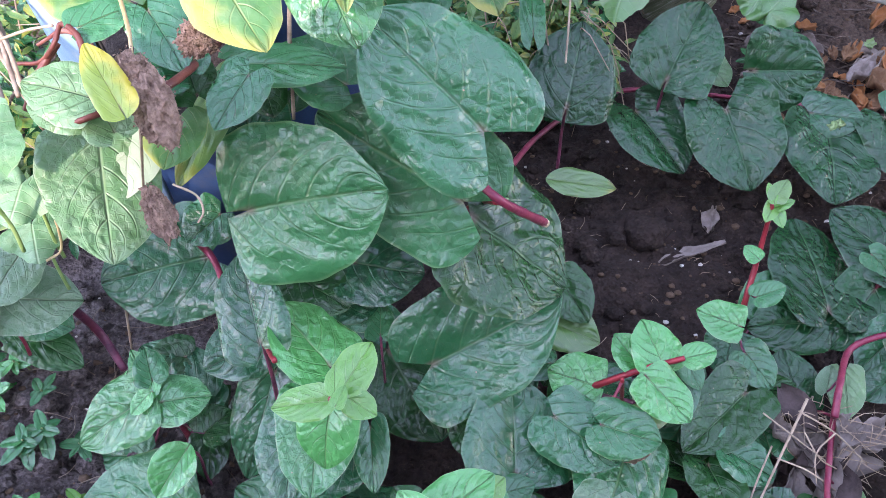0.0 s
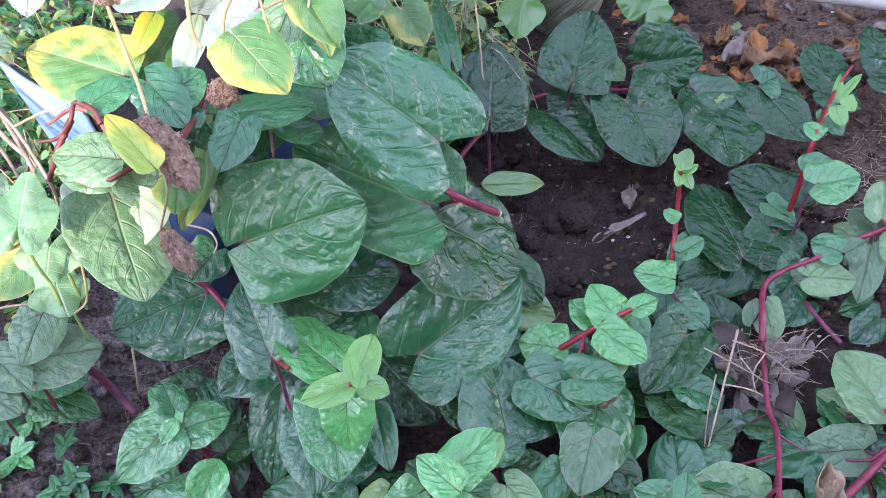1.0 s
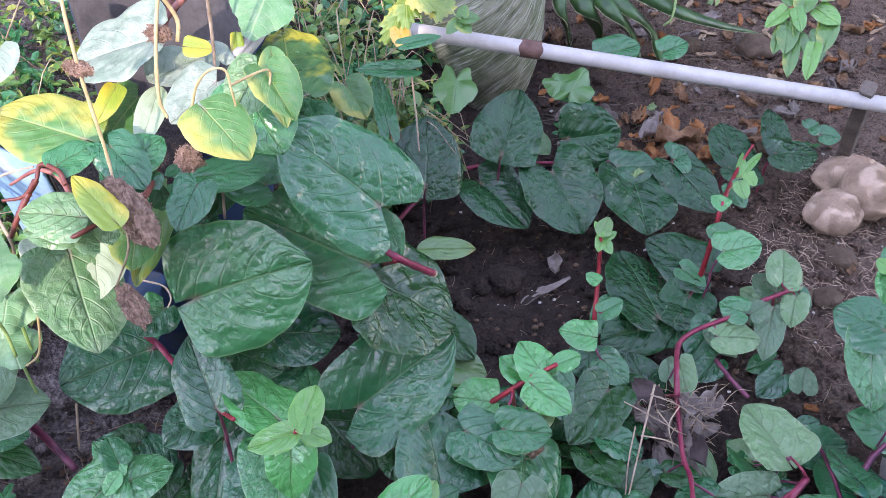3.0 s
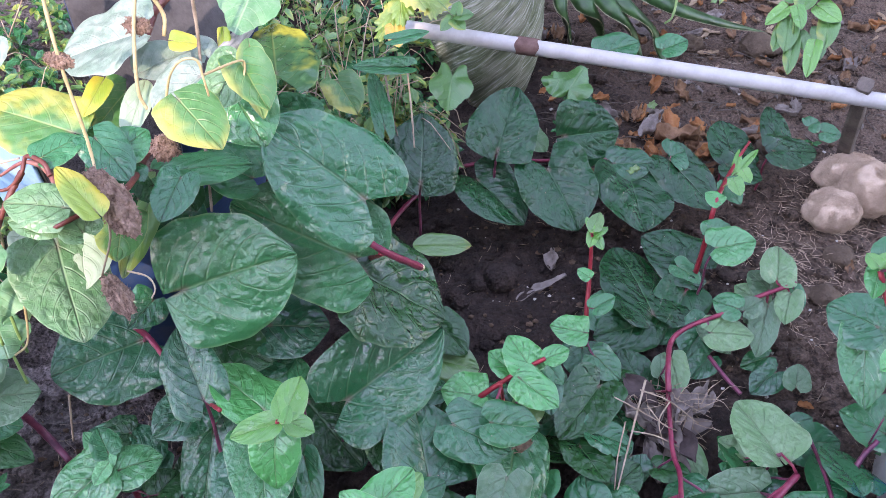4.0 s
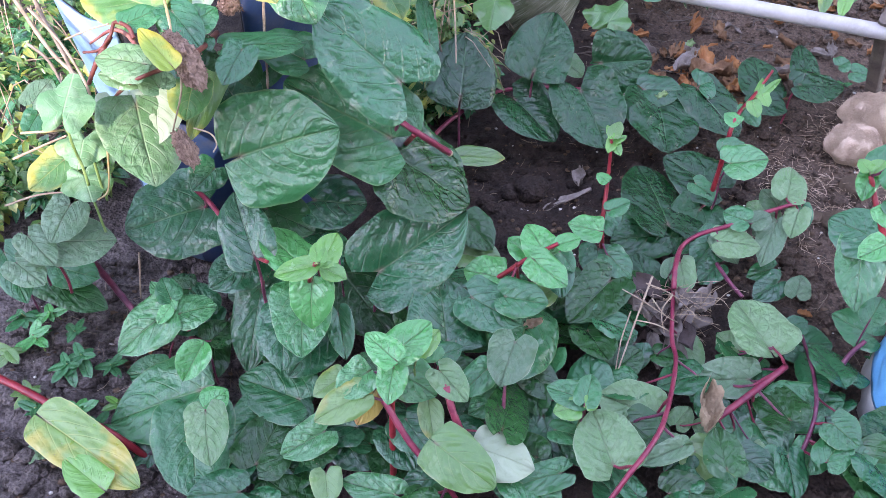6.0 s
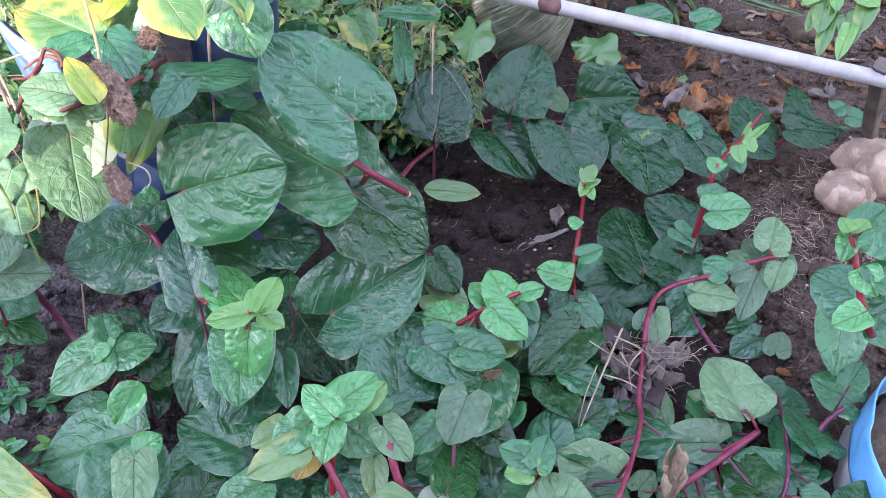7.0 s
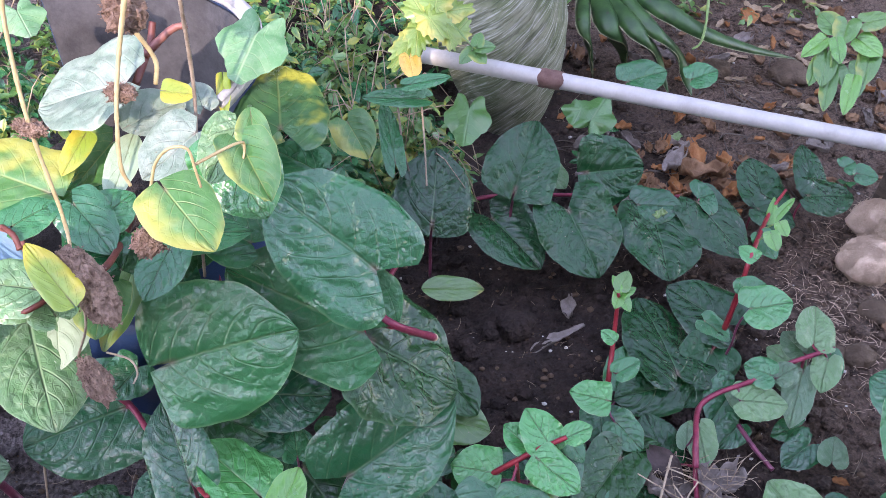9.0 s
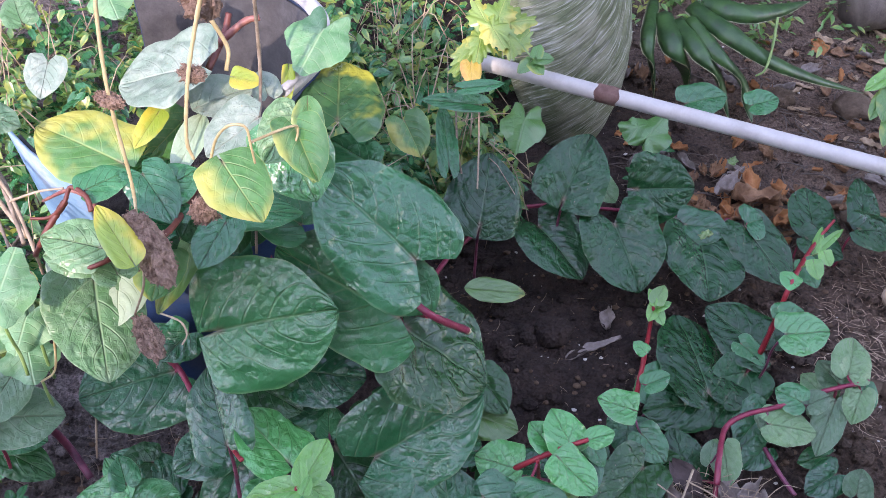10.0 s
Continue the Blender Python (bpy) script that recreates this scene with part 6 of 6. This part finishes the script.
def weed_patch(name, label, spots, count, mat, size, height, seed, per=8):
    """Many small leafy sprigs in one mesh; spots: centre x, y and radii."""
    R = random.Random(seed)
    V, F, UV = [], [], []
    for k in range(count):
        cx, cy, ax, ay, hh = R.choice(spots)
        a, r = R.uniform(0, 6.283), math.sqrt(R.random())
        x, y = cx + ax * r * math.cos(a), cy + ay * r * math.sin(a)
        base = ground_at(x, y)
        h = height * hh * R.uniform(0.25, 1.0) * (1.1 - 0.6 * r)
        tip = base + Vector((R.uniform(-0.06, 0.06), R.uniform(-0.07, 0.04), h))
        for q in range(per):
            f = R.uniform(0.25, 1.0)
            p = base.lerp(tip, f) + Vector((R.uniform(-0.012, 0.012), R.uniform(-0.012, 0.012), 0))
            yaw = R.uniform(0, 6.283)
            L = size * R.uniform(0.5, 1.25)
            W = L * R.uniform(0.35, 0.6)
            m = Matrix.Translation(p) @ Euler((R.uniform(-0.6, 0.6), R.uniform(-0.2, 0.9), yaw)).to_matrix().to_4x4()
            i = len(V)
            for s, v, z in ((0, 0, 0), (0.3, 0.42, 0.05), (0.35, 0, -0.02), (0.3, -0.42, 0.05), (0.68, 0.36, 0.03), (0.7, 0, -0.05), (0.68, -0.36, 0.03), (1, 0, -0.14)):
                V.append(m @ Vector((s * L, v * W * 1.1, z * L)))
                UV.append((s, 0.5 + 0.5 * v / 0.42))
            F += [(i, i + 2, i + 1), (i, i + 3, i + 2), (i + 1, i + 2, i + 5, i + 4), (i + 2, i + 3, i + 6, i + 5), (i + 4, i + 5, i + 7), (i + 5, i + 6, i + 7)]
    me = bpy.data.meshes.new(name)
    me.from_pydata(V, [], F)
    lay = me.uv_layers.new(name="UVMap")
    idx = np.empty(len(me.loops), dtype=np.int32)
    me.loops.foreach_get("vertex_index", idx)
    lay.data.foreach_set("uv", np.array(UV, dtype=np.float32)[idx].ravel())
    me.polygons.foreach_set("use_smooth", [True] * len(me.polygons))
    me.materials.append(mat)
    return tagged(new(name, me), label, "weeds", kind="stuff")


BACK = ((0.04, 1.16, 0.18, 0.18, 1.0), (0.12, 1.03, 0.10, 0.07, 0.75), (0.02, 1.45, 0.30, 0.30, 0.8), (-0.52, 0.95, 0.16, 0.30, 0.9), (-0.40, 1.35, 0.35, 0.25, 0.8))
weed_patch("weed_patch", "tangled patch of small-leaved green weeds", BACK, 900, LEAF["weed"], 0.026, 0.30, 1)
weed_patch("weed_patch", "darker small-leaved weeds in the tangle", BACK, 500, LEAF["mid"], 0.036, 0.24, 2, 6)
weed_patch("weed_patch", "small green weeds growing along the bed edge", ((-0.66, 0.72, 0.08, 0.10, 0.5), (0.9, 1.75, 0.5, 0.25, 0.7)), 260, LEAF["weed"], 0.026, 0.22, 3)


def dead_stalks(name, label, spots, count, length, radius, lift, mat, seed):
    R = random.Random(seed)
    bm = bmesh.new()
    for k in range(count):
        cx, cy, ax, ay, hh = R.choice(spots)
        a, r = R.uniform(0, 6.283), math.sqrt(R.random())
        p = ground_at(cx + ax * r * math.cos(a), cy + ay * r * math.sin(a), 0.002 + lift * hh * R.random())
        yaw, L = R.uniform(0, 6.283), length * R.uniform(0.4, 1.3)
        q = p + Vector((math.cos(yaw) * L, math.sin(yaw) * L, lift * R.uniform(-0.5, 0.6)))
        q.z = max(q.z, ground_height(q.x, q.y) + 0.002)
        mid = p.lerp(q, 0.5) + Vector((R.uniform(-0.2, 0.2) * L, R.uniform(-0.2, 0.2) * L, lift * R.uniform(0, 0.5)))
        tube(bm, [p, mid, q], radius, radius * 0.6, 4, 6)
    return tagged(mesh_object(name, bm, mat), label, "dead stalks", kind="stuff")


dead_stalks("dead_stalks", "pale dead stalks tangled among weeds", BACK, 170, 0.12, 0.0011, 0.22, TWIG, 4)
dead_stalks("dry_twigs", "thin dry twigs and straw scattered on soil", ((0.75, 1.1, 0.45, 0.45, 1), (0.7, 0.6, 0.25, 0.3, 1), (-0.3, 0.45, 0.15, 0.12, 1), (1.0, 1.5, 0.5, 0.3, 1)), 330, 0.04, 0.0006, 0.004, STEM["dry"], 6)


BALL = bmesh.new()
bmesh.ops.create_icosphere(BALL, subdivisions=1, radius=1.0)
BALL_V = [v.co.copy() for v in BALL.verts]
BALL_F = [tuple(v.index for v in f.verts) for f in BALL.faces]
BALL.free()


def crumbs(name, label, count, mat, rmin, rmax, spots, seed):
    R = random.Random(seed)
    V, F = [], []
    for k in range(count):
        cx, cy, ax, ay = R.choice(spots)
        x, y = cx + R.uniform(-ax, ax), cy + R.uniform(-ay, ay)
        r = rmin + (rmax - rmin) * R.random() ** 3
        i = len(V)
        o = ground_at(x, y, r * 0.3)
        V += [Vector((c.x * 1.2, c.y, c.z * 0.7)) * r * (1 + 0.45 * noise.noise(c * 1.3 + o * 40)) + o for c in BALL_V]
        F += [tuple(i + q for q in f) for f in BALL_F]
    me = bpy.data.meshes.new(name)
    me.from_pydata(V, [], F)
    me.polygons.foreach_set("use_smooth", [True] * len(me.polygons))
    me.materials.append(mat)
    return tagged(new(name, me), label, "soil crumbs", kind="stuff")


SPOTS = ((0.35, 0.7, 0.35, 0.25), (0.85, 1.15, 0.45, 0.5), (0.75, 0.55, 0.25, 0.3), (-0.3, 0.4, 0.2, 0.2))
crumbs("soil_crumbs", "loose dark crumbs of soil", 2600, SOIL, 0.0015, 0.015, SPOTS, 8)
crumbs("dry_crumbs", "lighter dry crumbs of soil", 2600, DRYSOIL, 0.0008, 0.0055, SPOTS, 10)
dead_stalks("coir_fibres", "short tan husk fibres strewn on dry soil", ((0.78, 0.70, 0.12, 0.10, 1), (0.72, 0.60, 0.12, 0.12, 1), (0.90, 0.80, 0.12, 0.10, 1)), 700, 0.022, 0.0004, 0.006, HUSK, 13)
dead_stalks("wood_splinters", "dark and pale splinters and twigs lying on soil", ((1.05, 1.35, 0.30, 0.25, 1), (0.80, 1.10, 0.35, 0.20, 1), (0.62, 1.00, 0.16, 0.12, 1)), 260, 0.055, 0.0014, 0.008, WOOD, 14)
dead_stalks("root_fibres", "fine pale root fibres strewn over soil", ((0.35, 0.68, 0.3, 0.2, 1), (0.85, 1.15, 0.45, 0.5, 1), (0.75, 0.55, 0.25, 0.3, 1)), 500, 0.018, 0.00035, 0.003, TWIG, 12)
crumbs("pale_grit", "pale grit and chips scattered on soil", 520, CHALK, 0.0006, 0.0035, SPOTS, 9)


def log_end(x, y, z):
    bm = bmesh.new()
    tube(bm, [(-0.10, 0, 0), (0, 0.01, 0.01), (0.16, 0.03, 0.0)], 0.06, 0.055, 14, 10, 0.08, 3)
    ob = mesh_object("log", bm, WOOD)
    ob.location = (x, y, z)
    tagged(ob, "short weathered log lying on dry soil", "log")


build_aloe()
strand("dead_vine", [(-0.183, 0.469, 0.738), (-0.196, 0.478, 0.701), (-0.196, 0.453, 0.640), (-0.193, 0.443, 0.566), (-0.191, 0.427, 0.542)], .0017, .0013, STEM["straw"], "straw-coloured dead vine hanging over the pot", "vine")
strand("dead_vine", [(-0.114, 0.448, 0.733), (-0.125, 0.445, 0.698), (-0.135, 0.437, 0.660), (-0.141, 0.426, 0.619), (-0.138, 0.423, 0.602)], .0017, .0013, STEM["straw"], "straw-coloured dead vine hanging over the pot", "vine")
strand("dead_vine", [(-0.100, 0.568, 0.685), (-0.099, 0.566, 0.654), (-0.103, 0.573, 0.569), (-0.110, 0.527, 0.511), (-0.119, 0.518, 0.414)], .0019, .0015, STEM["dry"], "grey brown dead vine hanging over the pot", "vine")
strand("dead_vine", [(-0.188, 0.408, 0.523), (-0.187, 0.390, 0.506), (-0.214, 0.426, 0.433)], .0011, .0009, TWIG, "thin dry tendril hanging from a dead vine", "vine")
strand("dead_vine", [(-0.192, 0.425, 0.435), (-0.175, 0.418, 0.431), (-0.170, 0.410, 0.423), (-0.174, 0.404, 0.417)], .0010, .0007, TWIG, "thin dry curled tendril", "vine")
strand("straw", [(0.365, 0.432, 0.120), (0.328, 0.375, 0.101), (0.285, 0.307, 0.070)], .0016, .0009, TWIG, "long pale dry straw leaning on leaves", "straw")
strand("straw", [(0.319, 0.419, 0.115), (0.342, 0.398, 0.111), (0.385, 0.379, 0.084)], .0009, .0006, TWIG, "pale dry straw crossing a tangle of dead grass", "straw")
strand("straw", [(0.330, 0.381, 0.093), (0.357, 0.366, 0.095), (0.383, 0.351, 0.084)], .0010, .0007, TWIG, "pale dry straw crossing a tangle of dead grass", "straw")
strand("straw", [(0.349, 0.414, 0.128), (0.380, 0.392, 0.124), (0.425, 0.382, 0.077)], .0010, .0006, TWIG, "pale dry straw crossing a tangle of dead grass", "straw")
strand("straw", [(0.380, 0.392, 0.125), (0.363, 0.378, 0.109), (0.364, 0.357, 0.088)], .0010, .0006, TWIG, "curled pale rootlet in a tangle of dead grass", "straw")
strand("straw", [(0.355, 0.399, 0.114), (0.366, 0.375, 0.106), (0.387, 0.371, 0.090)], .0009, .0006, TWIG, "curled pale rootlet in a tangle of dead grass", "straw")
strand("straw", [(0.325, 0.390, 0.101), (0.302, 0.351, 0.088), (0.289, 0.320, 0.070)], .0010, .0008, TWIG, "thin pale dry straw leaning on leaves", "straw")
strand("straw", [(0.452, 0.273, 0.037), (0.447, 0.229, 0.006), (0.441, 0.183, -0.026)], .0010, .0008, TWIG, "thin dry straw standing among vines", "straw")
strand("dead_vine", [(-0.364, 0.566, 0.507), (-0.332, 0.534, 0.480), (-0.302, 0.479, 0.457), (-0.319, 0.512, 0.401)], .0018, .0014, TWIG, "dry brown twig leaning over soil", "twig")
strand("dead_vine", [(-0.389, 0.599, 0.508), (-0.352, 0.550, 0.464), (-0.317, 0.506, 0.454)], .0025, .002, TWIG, "dry brown twig leaning over soil", "twig")
strand("dead_vine", [(-0.290, 0.451, 0.444), (-0.285, 0.423, 0.417), (-0.302, 0.433, 0.355), (-0.315, 0.426, 0.346)], .0012, .001, STEM["straw"], "pale curved tendril of a gourd vine", "tendril")
strand("dead_vine", [(-0.354, 0.403, 0.461), (-0.321, 0.401, 0.462), (-0.320, 0.443, 0.433)], .0014, .001, STEM["straw"], "pale tendril of a gourd vine", "tendril")
strand("dead_vine", [(-0.318, 0.503, 0.185), (-0.340, 0.510, 0.090)], .0014, .0012, TWIG, "dry straw standing in bare soil", "straw")
strand("dead_vine", [(0.127, 0.980, 0.294), (0.124, 0.901, 0.252), (0.132, 0.882, 0.206)], .0017, .0013, STEM["dry"], "dry brown stalk hanging into weeds", "stalk")
strand("dead_vine", [(0.161, 0.962, 0.283), (0.154, 0.889, 0.248), (0.150, 0.849, 0.211)], .0016, .0012, TWIG, "thin dry stalk hanging into weeds", "stalk")
strand("dead_vine", [(0.774, 1.311, 0.228), (0.761, 1.269, 0.182), (0.747, 1.245, 0.155), (0.730, 1.239, 0.145)], .0030, .002, STEM["green"], "pale curling aloe leaf tip", "stalk")
strand("dead_vine", [(-0.365, 0.593, 0.511), (-0.352, 0.567, 0.491), (-0.332, 0.528, 0.474), (-0.315, 0.492, 0.459)], .0026, .0018, STEM["dry"], "brown woody twig leaning beside the pot", "twig")
strand("dead_vine", [(-0.368, 0.586, 0.491), (-0.341, 0.552, 0.480), (-0.327, 0.518, 0.453), (-0.333, 0.508, 0.442)], .0022, .0014, STEM["dry"], "brown woody twig leaning beside the pot", "twig")
strand("dead_vine", [(-0.373, 0.552, 0.472), (-0.352, 0.534, 0.461), (-0.330, 0.494, 0.444)], .0020, .0014, STEM["dry"], "brown woody twig leaning beside the pot", "twig")
strand("dead_vine", [(-0.234, 0.455, 0.527), (-0.239, 0.465, 0.534), (-0.255, 0.481, 0.531), (-0.261, 0.472, 0.521), (-0.276, 0.473, 0.506), (-0.293, 0.475, 0.503)], .0024, .0014, STEM["brownred"], "crooked brown stem reaching out of the pot", "stalk")
strand("dead_vine", [(-0.263, 0.481, 0.516), (-0.279, 0.465, 0.498), (-0.293, 0.459, 0.475)], .0030, .0022, STEM["brownred"], "crooked brown stem reaching out of the pot", "stalk")
strand("dead_vine", [(-0.311, 0.489, 0.511), (-0.286, 0.491, 0.519), (-0.261, 0.481, 0.530)], .0012, .0009, TWIG, "thin pale twig beside the pot", "twig")
strand("dead_vine", [(-0.398, 0.459, 0.387), (-0.355, 0.455, 0.407), (-0.330, 0.449, 0.420)], .0016, .0010, TWIG, "pale dry twig lying under gourd leaves", "twig")
strand("dead_vine", [(-0.433, 0.465, 0.316), (-0.389, 0.458, 0.334), (-0.347, 0.446, 0.345)], .0014, .0010, TWIG, "pale dry twig lying under gourd leaves", "twig")
mud_clump(*[(-0.200, 0.428, 0.542), (-0.183, 0.419, 0.535)], .010, 32)
mud_clump(*[(-0.186, 0.422, 0.538), (-0.168, 0.387, 0.512)], .0125, 33)
mud_clump(*[(-0.211, 0.425, 0.432), (-0.194, 0.397, 0.407)], .0095, 34)
mud_clump(*[(-0.130, 0.472, 0.710), (-0.114, 0.460, 0.702)], .013, 35)
mud_clump(*[(-0.141, 0.446, 0.660), (-0.125, 0.443, 0.661)], .006, 36)
mud_clump(*[(-0.205, 0.457, 0.635), (-0.189, 0.451, 0.632)], .006, 37)
mud_clump(*[(-0.129, 0.354, 0.614), (-0.114, 0.350, 0.614)], .008, 38)


log_end(1.22, 1.62, 0.08)


def seedling(x, y, size, n, kind, seed):
    """A little rosette weed of n leaves."""
    R = random.Random(seed)
    g = ground_at(x, y)
    ob = plant("weed_seedling", g.x, g.y, g.z, "small green weed seedling growing in bare soil")
    top = g + Vector((R.uniform(-0.01, 0.01), R.uniform(-0.01, 0.01), size * 0.9))
    stem(ob, "stem", "green", 0.0014, 0.0010, [tuple(g), tuple(g.lerp(top, 0.5) + Vector((0.003, 0, 0))), tuple(top)])
    for k in range(n):
        a = 360 * k / n + R.uniform(-20, 20)
        p = top - Vector((0, 0, size * 0.3 * R.random()))
        L = size * R.uniform(0.55, 1.0)
        leaf(ob, kind, p.x, p.y, p.z, R.uniform(-15, 15), R.uniform(-25, 25), a, L, L * 0.52, stalk=0, lobe=0.04)


for x, y, size, n, kind in ((-0.48, 0.478, 0.034, 6, "mid"), (-0.44, 0.482, 0.028, 6, "bright"), (-0.40, 0.408, 0.034, 6, "mid"), (-0.455, 0.435, 0.034, 7, "bright"), (-0.49, 0.43, 0.03, 6, "limed"), (-0.415, 0.455, 0.024, 6, "mid"), (-0.415, 0.395, 0.030, 6, "mid"), (-0.365, 0.405, 0.026, 6, "mid"), (-0.39, 0.325, 0.034, 6, "bright"), (-0.435, 0.330, 0.026, 5, "mid"), (-0.36, 0.30, 0.03, 6, "mid"), (-0.345, 0.345, 0.02, 5, "lime"), (-0.455, 0.36, 0.028, 6, "limed"), (0.66, 0.30, 0.016, 5, "mid"), (0.90, 0.93, 0.022, 5, "mid"), (0.47, 1.06, 0.03, 6, "mid"), (0.53, 1.16, 0.04, 5, "mid")):
    seedling(x, y, size, n, kind, int(1000 * x * y) + n)
